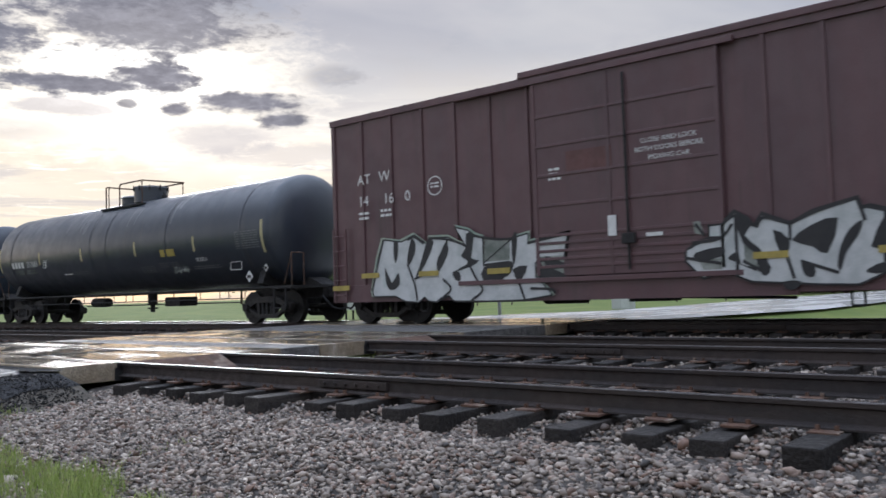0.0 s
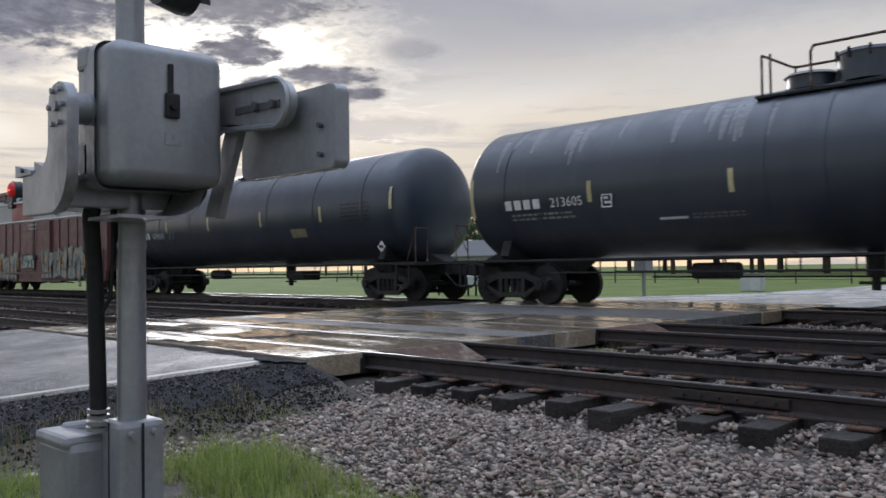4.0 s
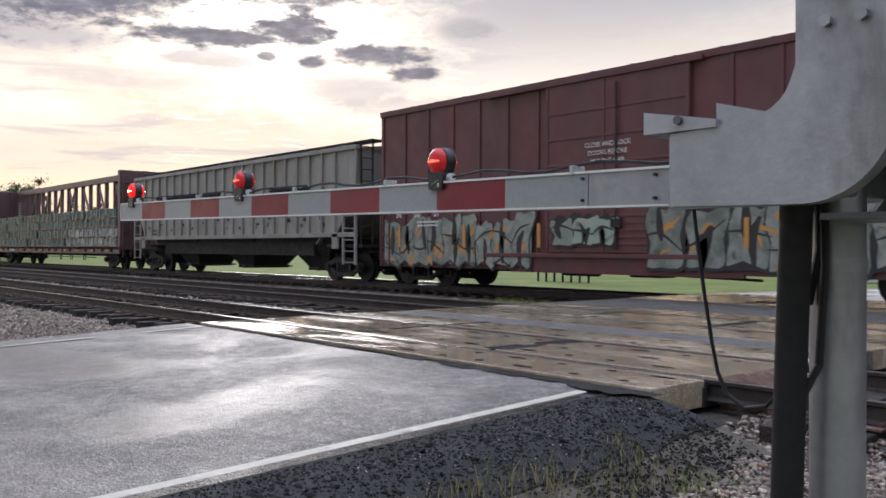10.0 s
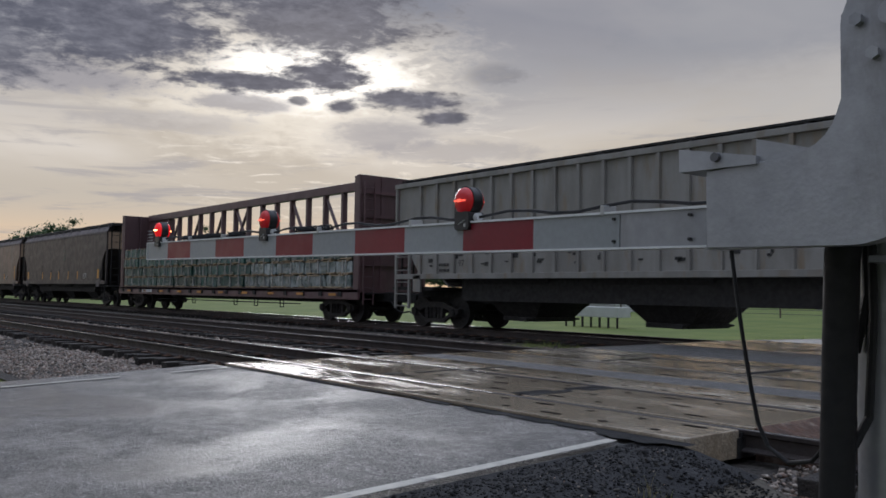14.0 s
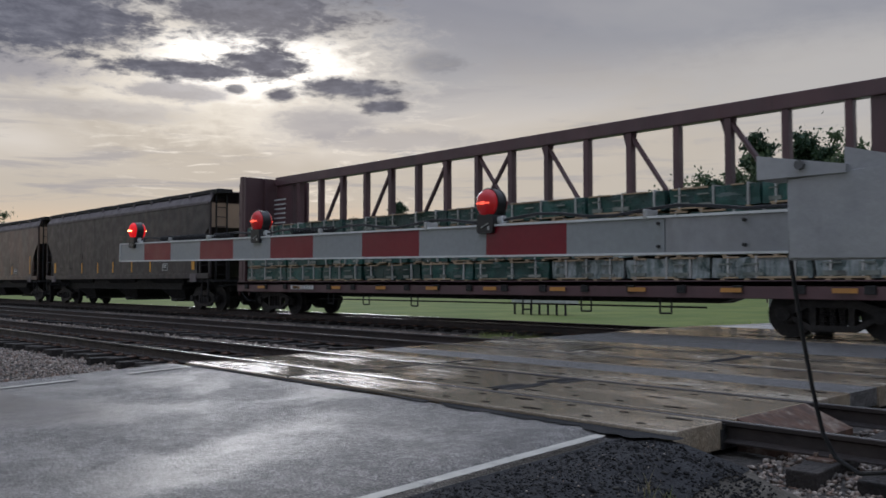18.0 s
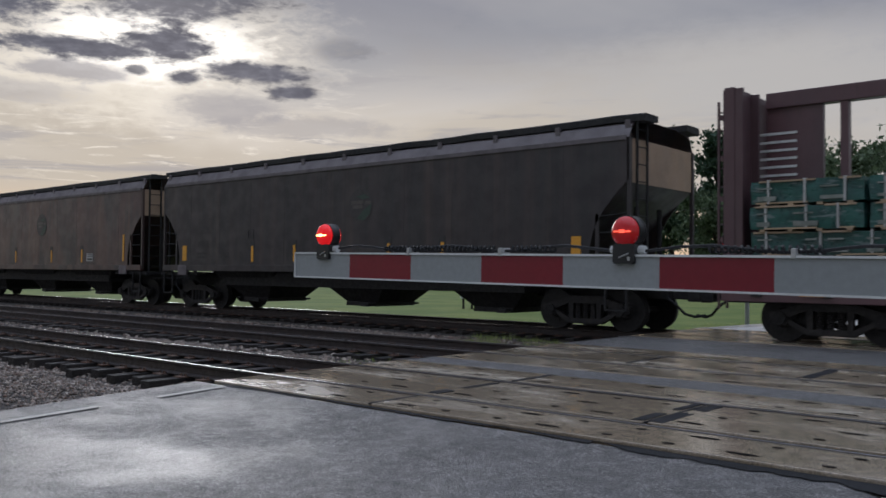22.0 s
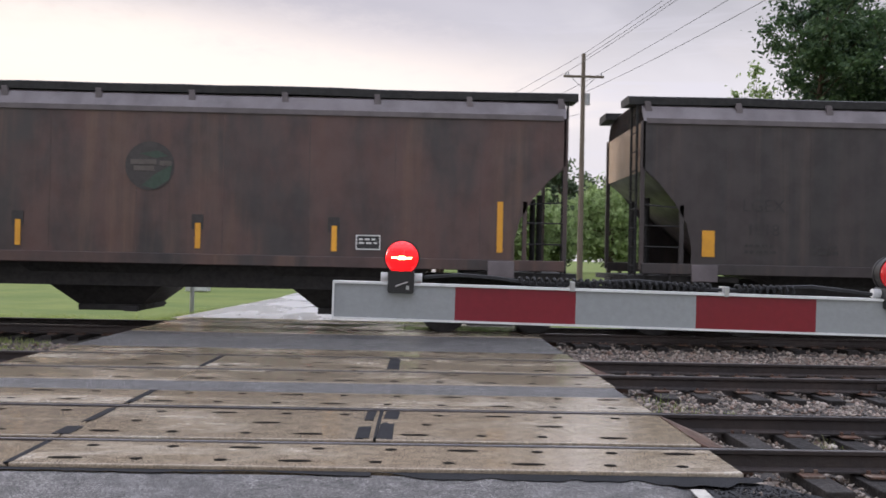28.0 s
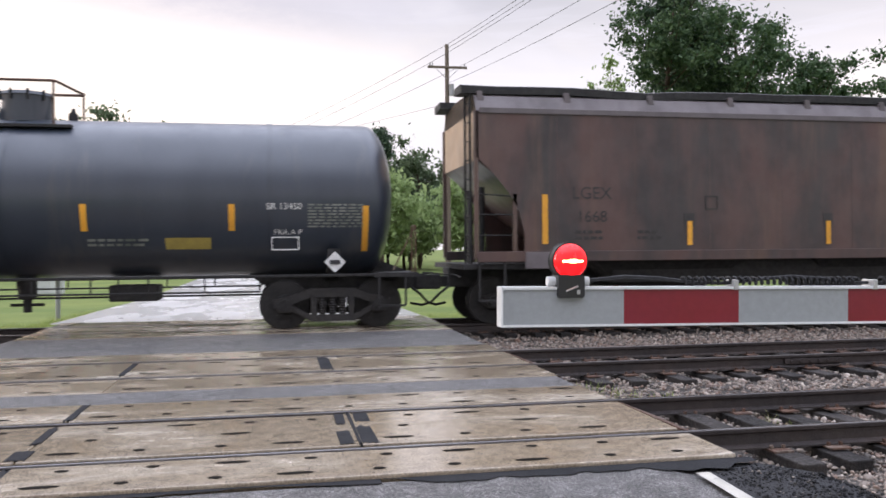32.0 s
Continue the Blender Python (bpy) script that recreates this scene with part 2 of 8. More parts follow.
def rounded(x0, x1, z0, z1, r, seg=5):
    out = []
    for cx, cz, a0 in ((x1 - r, z1 - r, 0), (x0 + r, z1 - r, 90), (x0 + r, z0 + r, 180), (x1 - r, z0 + r, 270)):
        out += [(cx + r * math.cos(radians(a0 + 90 * i / seg)), cz + r * math.sin(radians(a0 + 90 * i / seg))) for i in range(seg + 1)]
    return out


def words(name, text, size, material, parent, m, label=""):
    """Flat lettering as a mesh, centred on its pose, facing -y."""
    curve = bpy.data.curves.new(name, "FONT")
    curve.body, curve.size, curve.align_x, curve.align_y = text, size, "CENTER", "CENTER"
    curve.resolution_u = 3
    tmp = new(name, curve)
    mesh = bpy.data.meshes.new_from_object(tmp.evaluated_get(bpy.context.evaluated_depsgraph_get()))
    bpy.data.objects.remove(tmp)
    mesh.materials.clear()
    mesh.materials.append(material)
    ob = new(name, mesh)
    ob.parent = parent
    ob.matrix_basis = m @ pose(0, 0, 0, 90, 0, 0)
    if label:
        ob["label"] = label
    return ob


# ---- materials ----
def surface(name, color, second=None, scale=3.0, amount=0.6, rough=(0.5, 0.75), metal=0.0, bump=0.15, bump_scale=40.0,
            stretch=(1, 1, 1), vary=0.15, stain=None, stain_at=(0.52, 0.7), stain_scale=1.2, stain_stretch=(1, 1, 1), glow=0.0, spec=0.5, coat=0.0):
    """A painted, stained or raw surface: two colours mixed by broad noise, fine grain in bump and gloss, and stains."""
    mt = bpy.data.materials.new(name)
    mt.use_nodes = True
    k = Nodes(mt.node_tree)
    where = k.add("ShaderNodeTexCoord").outputs["Object"]
    info = k.add("ShaderNodeObjectInfo")
    shift = k.vec("ADD", where, k.add("ShaderNodeCombineXYZ", X=k.math("MULTIPLY", info.outputs["Random"], 37.0)).outputs[0])
    second = second or tuple(c * 0.65 for c in color)
    broad = k.noise(k.scaled(shift, *stretch), scale, 6, 0.6, 0.2)
    fine = k.noise(shift, bump_scale, 4, 0.6)
    col = k.mix(k.math("MULTIPLY", k.ramp(broad, 0.35, 0.68), amount), color, second)
    if stain:
        mark = k.noise(k.scaled(shift, *stain_stretch), stain_scale, 7, 0.65, 0.3)
        col = k.mix(k.ramp(mark, *stain_at, 0.0, 0.85), col, stain)
    if vary:
        tone = k.math("MULTIPLY_ADD", info.outputs["Random"], 2 * vary, 1 - vary)
        col = k.mix(1.0, col, k.add("ShaderNodeCombineColor", Red=tone, Green=tone, Blue=tone).outputs[0], "MULTIPLY")
    grain = k.math("MULTIPLY_ADD", fine, 0.35, 0.82)
    col = k.mix(1.0, col, k.add("ShaderNodeCombineColor", Red=grain, Green=grain, Blue=grain).outputs[0], "MULTIPLY")
    b = k.tree.nodes.new("ShaderNodeBsdfPrincipled")
    k.put(b.inputs["Base Color"], col)
    k.put(b.inputs["Roughness"], k.ramp(k.noise(shift, scale * 2.7, 4), 0.3, 0.7, *rough))
    b.inputs["Metallic"].default_value = metal
    b.inputs["Specular IOR Level"].default_value = spec
    if bump:
        n = k.tree.nodes.new("ShaderNodeBump")
        n.inputs["Strength"].default_value, n.inputs["Distance"].default_value = bump, 0.02
        k.put(n.inputs["Height"], fine)
        k.put(b.inputs["Normal"], n.outputs[0])
    if coat:
        b.inputs["Coat Weight"].default_value, b.inputs["Coat Roughness"].default_value = coat, 0.28
    if glow:
        k.put(b.inputs["Emission Color"], (*color, 1))
        b.inputs["Emission Strength"].default_value = glow
    k.tree.links.new(b.outputs[0], k.add("ShaderNodeOutputMaterial").inputs[0])
    return mt


def island_surface(name, colors, rough=0.8, spec=0.3, translucent=0.0):
    """Many small loose pieces in one mesh, each with a tone of its own."""
    mt = bpy.data.materials.new(name)
    mt.use_nodes = True
    k = Nodes(mt.node_tree)
    pick = k.add("ShaderNodeNewGeometry").outputs["Random Per Island"]
    ramp = k.tree.nodes.new("ShaderNodeValToRGB")
    ramp.color_ramp.elements[0].color, ramp.color_ramp.elements[1].color = (*colors[0], 1), (*colors[-1], 1)
    for i, c in enumerate(colors[1:-1], 1):
        ramp.color_ramp.elements.new(i / (len(colors) - 1)).color = (*c, 1)
    k.put(ramp.inputs[0], pick)
    where = k.add("ShaderNodeTexCoord").outputs["Object"]
    grain = k.math("MULTIPLY_ADD", k.noise(where, 60, 3), 0.7, 0.65)
    col = k.mix(1.0, ramp.outputs[0], k.add("ShaderNodeCombineColor", Red=grain, Green=grain, Blue=grain).outputs[0], "MULTIPLY")
    b = k.tree.nodes.new("ShaderNodeBsdfPrincipled")
    k.put(b.inputs["Base Color"], col)
    b.inputs["Roughness"].default_value, b.inputs["Specular IOR Level"].default_value = rough, spec
    out = b.outputs[0]
    if translucent:
        t = k.tree.nodes.new("ShaderNodeBsdfTranslucent")
        k.put(t.inputs[0], col)
        mx = k.tree.nodes.new("ShaderNodeMixShader")
        mx.inputs[0].default_value = translucent
        k.tree.links.new(out, mx.inputs[1])
        k.tree.links.new(t.outputs[0], mx.inputs[2])
        out = mx.outputs[0]
    k.tree.links.new(out, k.add("ShaderNodeOutputMaterial").inputs[0])
    return mt


def wet_ground(name, dry, wet, dry_rough, wet_rough, wet_at, scale, stretch=(1, 1, 1), bump=0.4, bump_scale=90.0, stain=None, speck=0.0, vary=0.0, spec=0.5, relief=0.016):
    """Asphalt or concrete after rain: damp film and shallow puddles that follow broad noise."""
    mt = bpy.data.materials.new(name)
    mt.use_nodes = True
    k = Nodes(mt.node_tree)
    where = k.add("ShaderNodeTexCoord").outputs["Object"]
    info = k.add("ShaderNodeObjectInfo")
    shift = k.vec("ADD", where, k.add("ShaderNodeCombineXYZ", X=k.math("MULTIPLY", info.outputs["Random"], 37.0 if vary else 0.0)).outputs[0])
    broad = k.noise(k.scaled(shift, *stretch), scale, 6, 0.62, 0.4)
    fine = k.noise(shift, bump_scale, 3, 0.7)
    water = k.ramp(broad, *wet_at)
    col = k.mix(k.ramp(k.noise(shift, 2.6, 6, 0.65), 0.35, 0.7), dry, tuple(c * 0.72 for c in dry))
    if stain:
        col = k.mix(k.ramp(k.noise(k.scaled(shift, 0.5, 1.6, 1), 1.3, 7, 0.7, 0.6), 0.42, 0.74, 0.0, 0.85), col, stain)
    col = k.mix(water, col, wet)
    if speck:
        for size, gain in ((150, 1.5), (55, 0.9), (9, 0.5)):
            chip = k.math("MULTIPLY_ADD", k.ramp(k.noise(shift, size, 2, 0.6), 0.36, 0.66), gain * speck, 1 - 0.5 * gain * speck)
            col = k.mix(1.0, col, k.add("ShaderNodeCombineColor", Red=chip, Green=chip, Blue=chip).outputs[0], "MULTIPLY")
    if vary:
        tone = k.math("MULTIPLY_ADD", info.outputs["Random"], 2 * vary, 1 - vary)
        col = k.mix(1.0, col, k.add("ShaderNodeCombineColor", Red=tone, Green=tone, Blue=tone).outputs[0], "MULTIPLY")
    b = k.tree.nodes.new("ShaderNodeBsdfPrincipled")
    k.put(b.inputs["Base Color"], col)
    k.put(b.inputs["Roughness"], k.math("MULTIPLY_ADD", water, wet_rough - dry_rough, dry_rough))
    b.inputs["Specular IOR Level"].default_value = spec
    n = k.tree.nodes.new("ShaderNodeBump")
    n.inputs["Distance"].default_value = relief
    k.put(n.inputs["Strength"], k.math("MULTIPLY_ADD", water, -0.8 * bump, bump))
    k.put(n.inputs["Height"], fine)
    k.put(b.inputs["Normal"], n.outputs[0])
    k.tree.links.new(b.outputs[0], k.add("ShaderNodeOutputMaterial").inputs[0])
    return mt


ASPHALT = wet_ground("wet_asphalt", (0.172, 0.165, 0.157), (0.106, 0.102, 0.099), 0.54, 0.31, (0.36, 0.68), 0.7, (0.8, 1.0, 1), 1.0, 42, speck=1.1, spec=0.47, relief=0.045)
DAMP_ASPHALT = wet_ground("damp_black_asphalt", (0.032, 0.033, 0.035), (0.02, 0.02, 0.022), 0.9, 0.7, (0.4, 0.6), 1.2, bump=0.8, bump_scale=80, spec=0.12)
OLD_ASPHALT = wet_ground("crumbling_asphalt", (0.045, 0.045, 0.047), (0.03, 0.03, 0.032), 0.95, 0.75, (0.5, 0.75), 1.4, bump=1.0, bump_scale=45, speck=0.3, spec=0.2)
CONCRETE = wet_ground("wet_concrete", (0.43, 0.375, 0.295), (0.25, 0.20, 0.14), 0.32, 0.04, (0.32, 0.56), 0.9, (0.6, 1.5, 1), 0.22, 120, stain=(0.22, 0.16, 0.095), speck=0.45, vary=0.12, spec=0.65)
# far road: base colour paled to stand in for the sky's wet sheen
FAR_ROAD = wet_ground("far_road_sheen_in_colour", (0.52, 0.51, 0.49), (0.42, 0.41, 0.39), 0.42, 0.22, (0.32, 0.55), 0.4, (1.4, 0.5, 1), 0.25, 70)
SOIL = surface("grassy_soil", (0.10, 0.14, 0.035), (0.16, 0.19, 0.05), 0.25, 0.9, (0.85, 0.95), bump=0.6, bump_scale=12, stain=(0.10, 0.085, 0.05), stain_at=(0.6, 0.75), stain_scale=0.6, vary=0, spec=0.2)
DIRT = surface("gravelly_dirt", (0.13, 0.115, 0.095), (0.07, 0.062, 0.05), 2.2, 0.9, (0.8, 0.95), bump=1.0, bump_scale=30, stain=(0.20, 0.18, 0.15), stain_scale=9, vary=0, spec=0.25)
BALLAST_BED = surface("ballast_bed", (0.06, 0.053, 0.047), (0.028, 0.025, 0.022), 14, 0.9, (0.75, 0.95), bump=1.0, bump_scale=26, stain=(0.12, 0.105, 0.09), stain_at=(0.55, 0.65), stain_scale=22, vary=0, spec=0.3)
STONES = island_surface("ballast_stone", [(0.028, 0.024, 0.021), (0.15, 0.122, 0.10), (0.26, 0.212, 0.17), (0.075, 0.057, 0.046), (0.42, 0.36, 0.30), (0.18, 0.108, 0.075), (0.058, 0.049, 0.042)], 0.5, 0.45)
BLADES = island_surface("grass_blade", [(0.14, 0.20, 0.035), (0.26, 0.34, 0.08), (0.36, 0.42, 0.13), (0.20, 0.28, 0.055), (0.44, 0.42, 0.21)], 0.6, 0.3, 0.45)
LEAVES = island_surface("tree_leaf", [(0.030, 0.060, 0.028), (0.055, 0.10, 0.045), (0.085, 0.135, 0.055), (0.042, 0.08, 0.036)], 0.65, 0.25, 0.3)
NEEDLES = island_surface("pine_needle", [(0.022, 0.048, 0.028), (0.042, 0.078, 0.042), (0.065, 0.10, 0.05)], 0.6, 0.25, 0.2)
LIGHT_LEAVES = island_surface("willow_leaf", [(0.20, 0.27, 0.11), (0.28, 0.37, 0.16), (0.36, 0.45, 0.2)], 0.65, 0.25, 0.45)
# distant leaves: greens paled, so the air's haze sits in the colour
HAZED_LEAVES = island_surface("haze_paled_leaf", [(0.06, 0.09, 0.05), (0.10, 0.14, 0.075), (0.14, 0.185, 0.10), (0.08, 0.115, 0.06)], 0.65, 0.25, 0.35)
STRAW = island_surface("dry_weed_stem", [(0.22, 0.18, 0.10), (0.30, 0.25, 0.15), (0.16, 0.17, 0.07), (0.12, 0.15, 0.05)], 0.7, 0.2, 0.3)
BARK = surface("bark", (0.09, 0.065, 0.045), (0.05, 0.038, 0.03), 6, 0.9, (0.85, 0.95), bump=1.0, bump_scale=20, stretch=(1, 1, 0.2), spec=0.2)
TIE_WOOD = surface("creosoted_wood", (0.020, 0.0175, 0.016), (0.045, 0.038, 0.033), 9, 0.8, (0.6, 0.9), bump=0.8, bump_scale=30, stretch=(6, 0.4, 6), vary=0.35, stain=(0.010, 0.009, 0.009), stain_at=(0.45, 0.7), stain_scale=2.5, spec=0.3)
RAIL_SIDE = surface("rusty_rail_web", (0.028, 0.023, 0.022), (0.05, 0.036, 0.03), 4, 0.8, (0.5, 0.75), 0.2, bump=0.4, bump_scale=60, stretch=(0.3, 1, 1), vary=0)
RAIL_TOP = surface("polished_rail_head", (0.42, 0.42, 0.42), (0.33, 0.33, 0.33), 3, 0.6, (0.14, 0.24), 1.0, bump=0.05, stretch=(0.05, 1, 1), vary=0)
RAIL_DULL = surface("dull_rail_head", (0.26, 0.245, 0.23), (0.15, 0.135, 0.12), 3, 0.8, (0.25, 0.4), 0.9, bump=0.1, stretch=(0.1, 1, 1), vary=0)
RUST = surface("rusty_steel", (0.12, 0.065, 0.042), (0.055, 0.034, 0.026), 7, 0.9, (0.7, 0.9), 0.2, bump=0.5, bump_scale=60, stain=(0.30, 0.25, 0.2), stain_scale=4)
BLACK_PAINT = surface("black_tank_paint", (0.021, 0.029, 0.044), (0.031, 0.040, 0.056), 0.8, 0.8, (0.30, 0.5), bump=0.06, bump_scale=25, stretch=(1.6, 1, 0.35), vary=0.1, stain=(0.045, 0.049, 0.056), stain_at=(0.56, 0.72), stain_scale=1.0, stain_stretch=(2.2, 1, 0.25), coat=0.5)
OXIDE = surface("oxide_red_paint", (0.098, 0.044, 0.048), (0.072, 0.036, 0.041), 0.7, 0.9, (0.5, 0.75), bump=0.08, bump_scale=30, stretch=(1.5, 1, 0.3), vary=0.1, stain=(0.05, 0.03, 0.028), stain_at=(0.55, 0.75), stain_stretch=(2.5, 1, 0.2), coat=0.5)
OXIDE_BRIGHT = surface("faded_red_paint", (0.108, 0.027, 0.030), (0.070, 0.024, 0.028), 0.7, 0.9, (0.5, 0.75), bump=0.08, bump_scale=30, stretch=(1.5, 1, 0.3), vary=0.05, stain=(0.05, 0.024, 0.026), stain_at=(0.55, 0.75), stain_stretch=(2.5, 1, 0.2), coat=0.3)
HOPPER_RED = surface("rust_streaked_red_brown_paint", (0.076, 0.036, 0.030), (0.022, 0.017, 0.018), 0.8, 1.0, (0.5, 0.8), bump=0.1, bump_scale=30, stretch=(1.2, 1, 0.45), vary=0.08, stain=(0.115, 0.062, 0.040), stain_at=(0.50, 0.74), stain_scale=0.9, stain_stretch=(1.6, 1, 0.12), coat=0.55)
HOPPER_BROWN = surface("weathered_brown_paint", (0.040, 0.030, 0.030), (0.024, 0.021, 0.022), 0.9, 0.9, (0.5, 0.8), bump=0.1, bump_scale=30, stretch=(2.2, 1, 0.12), vary=0.08, stain=(0.066, 0.046, 0.039), stain_at=(0.50, 0.72), stain_scale=0.9, stain_stretch=(3.0, 1, 0.10), coat=0.3)
HOPPER_ROOF = surface("pale_dusty_paint", (0.145, 0.125, 0.13), (0.095, 0.082, 0.085), 1.2, 0.9, (0.45, 0.7), bump=0.1, stretch=(1.5, 1, 1), vary=0.05)
HOPPER_END = surface("primer_tan_paint", (0.42, 0.30, 0.20), (0.32, 0.24, 0.17), 1.2, 0.7, (0.6, 0.8), bump=0.1, vary=0)
RIB_GREY = surface("pale_grey_paint", (0.25, 0.244, 0.23), (0.175, 0.168, 0.155), 1.0, 0.9, (0.5, 0.75), bump=0.1, stretch=(1.5, 1, 0.3), vary=0.05, stain=(0.20, 0.15, 0.095), stain_at=(0.5, 0.7), stain_scale=1.3, stain_stretch=(2.2, 1, 0.4), coat=0.3)
BOGIE = surface("worn_bogie_steel", (0.020, 0.019, 0.019), (0.034, 0.030, 0.027), 5, 0.8, (0.5, 0.8), 0.2, bump=0.4, bump_scale=40, vary=0.1)
UNDER = surface("grimy_underframe", (0.014, 0.014, 0.0145), (0.026, 0.024, 0.023), 4, 0.8, (0.6, 0.85), 0.1, bump=0.4, bump_scale=40, vary=0.1)
WHEEL = surface("wheel_steel", (0.012, 0.0115, 0.0115), (0.022, 0.020, 0.019), 5, 0.8, (0.5, 0.75), 0.2, bump=0.2, vary=0.05)
STRIPE = surface("yellow_reflective_tape", (0.75, 0.36, 0.03), (0.60, 0.28, 0.03), 6, 0.5, (0.35, 0.5), bump=0.02, vary=0.1)
STRIPE_PALE = surface("faded_reflective_tape", (0.50, 0.44, 0.24), (0.36, 0.31, 0.18), 6, 0.6, (0.4, 0.6), bump=0.02, vary=0.15)
WHITE_PAINT = surface("white_lettering", (0.68, 0.68, 0.66), (0.5, 0.5, 0.48), 6, 0.6, (0.5, 0.7), bump=0.03, vary=0)
FADED_LETTER = surface("faded_dark_lettering", (0.018, 0.016, 0.017), (0.030, 0.025, 0.024), 5, 0.8, (0.6, 0.8), bump=0.03, vary=0, coat=0.35)
SPRAY_WHITE = surface("silver_spray_paint", (0.52, 0.53, 0.52), (0.36, 0.38, 0.37), 2.4, 0.8, (0.45, 0.7), bump=0.05, vary=0.1, stain=(0.30, 0.40, 0.36), stain_at=(0.58, 0.75), stain_scale=1.4)
SPRAY_PALE = surface("pale_sprayed_grey", (0.25, 0.265, 0.235), (0.11, 0.13, 0.11), 2.6, 0.95, (0.45, 0.65), bump=0.04, vary=0.15, stain=(0.05, 0.05, 0.045), stain_at=(0.58, 0.68), stain_scale=2.5)
SPRAY_BLACK = surface("black_spray_paint", (0.016, 0.016, 0.018), (0.03, 0.03, 0.03), 3, 0.5, (0.4, 0.6), bump=0.03, vary=0.05)
SPRAY_ORANGE = surface("orange_spray_paint", (0.52, 0.24, 0.05), (0.40, 0.20, 0.06), 3, 0.6, (0.45, 0.65), bump=0.03, vary=0.1)
SPRAY_GREEN = surface("green_grey_spray_paint", (0.22, 0.30, 0.25), (0.34, 0.36, 0.28), 3, 0.8, (0.45, 0.65), bump=0.03, vary=0.2)
YELLOW_PANEL = surface("dull_yellow_panel", (0.38, 0.30, 0.07), (0.27, 0.21, 0.06), 5, 0.7, (0.5, 0.7), bump=0.02, vary=0.1)
BOLT = surface("dull_bolt_steel", (0.13, 0.13, 0.135), (0.08, 0.08, 0.085), 20, 0.6, (0.4, 0.6), 0.5, bump=0.1, vary=0.1)
CRUMBS = island_surface("asphalt_crumb", [(0.008, 0.008, 0.009), (0.018, 0.018, 0.019), (0.032, 0.032, 0.032), (0.013, 0.013, 0.014), (0.07, 0.066, 0.06)], 0.85, 0.15)
GALV = surface("weathered_aluminium", (0.36, 0.365, 0.38), (0.25, 0.256, 0.27), 2.2, 0.8, (0.30, 0.52), 0.55, bump=0.08, bump_scale=30, stretch=(1, 1, 0.5), vary=0.06, stain=(0.15, 0.145, 0.14), stain_at=(0.55, 0.75), stain_scale=1.8, stain_stretch=(2, 2, 0.4))
ARM_WHITE = surface("white_reflective_sheet", (0.28, 0.295, 0.30), (0.235, 0.25, 0.255), 2, 0.5, (0.35, 0.5), bump=0.04, vary=0.03, stain=(0.22, 0.22, 0.21), stain_at=(0.62, 0.8), stain_scale=4)
ARM_RED = surface("red_reflective_sheet", (0.18, 0.006, 0.016), (0.145, 0.006, 0.014), 2, 0.5, (0.32, 0.5), bump=0.04, vary=0.03)
RUBBER = surface("black_rubber", (0.012, 0.012, 0.013), (0.019, 0.019, 0.020), 6, 0.5, (0.5, 0.75), bump=0.1, vary=0.05, spec=0.3)
LAMP_HOUSING = surface("black_lamp_housing", (0.012, 0.012, 0.013), (0.02, 0.02, 0.021), 8, 0.5, (0.35, 0.5), bump=0.05, vary=0.05)
RED_LENS_LIT = surface("lit_red_lens", (0.45, 0.005, 0.006), (0.38, 0.005, 0.005), 9, 0.3, (0.2, 0.3), bump=0.02, vary=0, glow=1.25)
RED_LENS_DIM = surface("half_lit_red_lens", (0.35, 0.012, 0.012), (0.28, 0.01, 0.01), 9, 0.3, (0.15, 0.25), bump=0.02, vary=0, glow=0.10)
RED_LENS_HALF = surface("weakly_lit_red_lens", (0.42, 0.012, 0.014), (0.32, 0.01, 0.012), 9, 0.3, (0.15, 0.25), bump=0.02, vary=0, glow=0.16)
RED_LENS = surface("red_lens", (0.35, 0.012, 0.012), (0.25, 0.01, 0.01), 9, 0.4, (0.12, 0.25), bump=0.02, vary=0)
FILAMENT = surface("glowing_led_strip", (1.0, 0.42, 0.14), (1.0, 0.36, 0.1), 9, 0.1, (0.3, 0.4), bump=0, vary=0, glow=9.0)
WEAK_FILAMENT = surface("weak_led_strip", (1.0, 0.10, 0.05), (1.0, 0.08, 0.04), 9, 0.1, (0.3, 0.4), bump=0, vary=0, glow=1.6)
ROAD_PAINT = surface("worn_white_road_paint", (0.46, 0.44, 0.385), (0.34, 0.325, 0.285), 5, 0.8, (0.5, 0.75), bump=0.3, bump_scale=80, vary=0.05, stain=(0.16, 0.155, 0.15), stain_at=(0.58, 0.7), stain_scale=6)
WRAP_GREEN = surface("green_lumber_wrap", (0.018, 0.075, 0.062), (0.010, 0.035, 0.032), 4, 0.9, (0.25, 0.5), bump=0.8, bump_scale=9, vary=0.45, stain=(0.11, 0.14, 0.135), stain_at=(0.58, 0.64), stain_scale=3.2, stain_stretch=(0.6, 1, 2.5))
# the same wrap with the sky's silvery reflection put into its colour
WRAP_SHEEN = surface("wrap_with_painted_sheen", (0.32, 0.35, 0.35), (0.10, 0.14, 0.135), 3.0, 0.95, (0.16, 0.35), bump=1.0, bump_scale=6, vary=0.2, stretch=(3.0, 1, 0.5), stain=(0.03, 0.06, 0.055), stain_at=(0.52, 0.58), stain_scale=2.4, stain_stretch=(1.6, 1, 0.8))
LUMBER = surface("pale_lumber", (0.36, 0.27, 0.17), (0.27, 0.20, 0.13), 5, 0.7, (0.7, 0.85), bump=0.3, stretch=(0.3, 4, 6), vary=0.2)
STRAP = surface("steel_strap", (0.45, 0.45, 0.44), None, 5, 0.4, (0.35, 0.5), 0.4, bump=0.05)
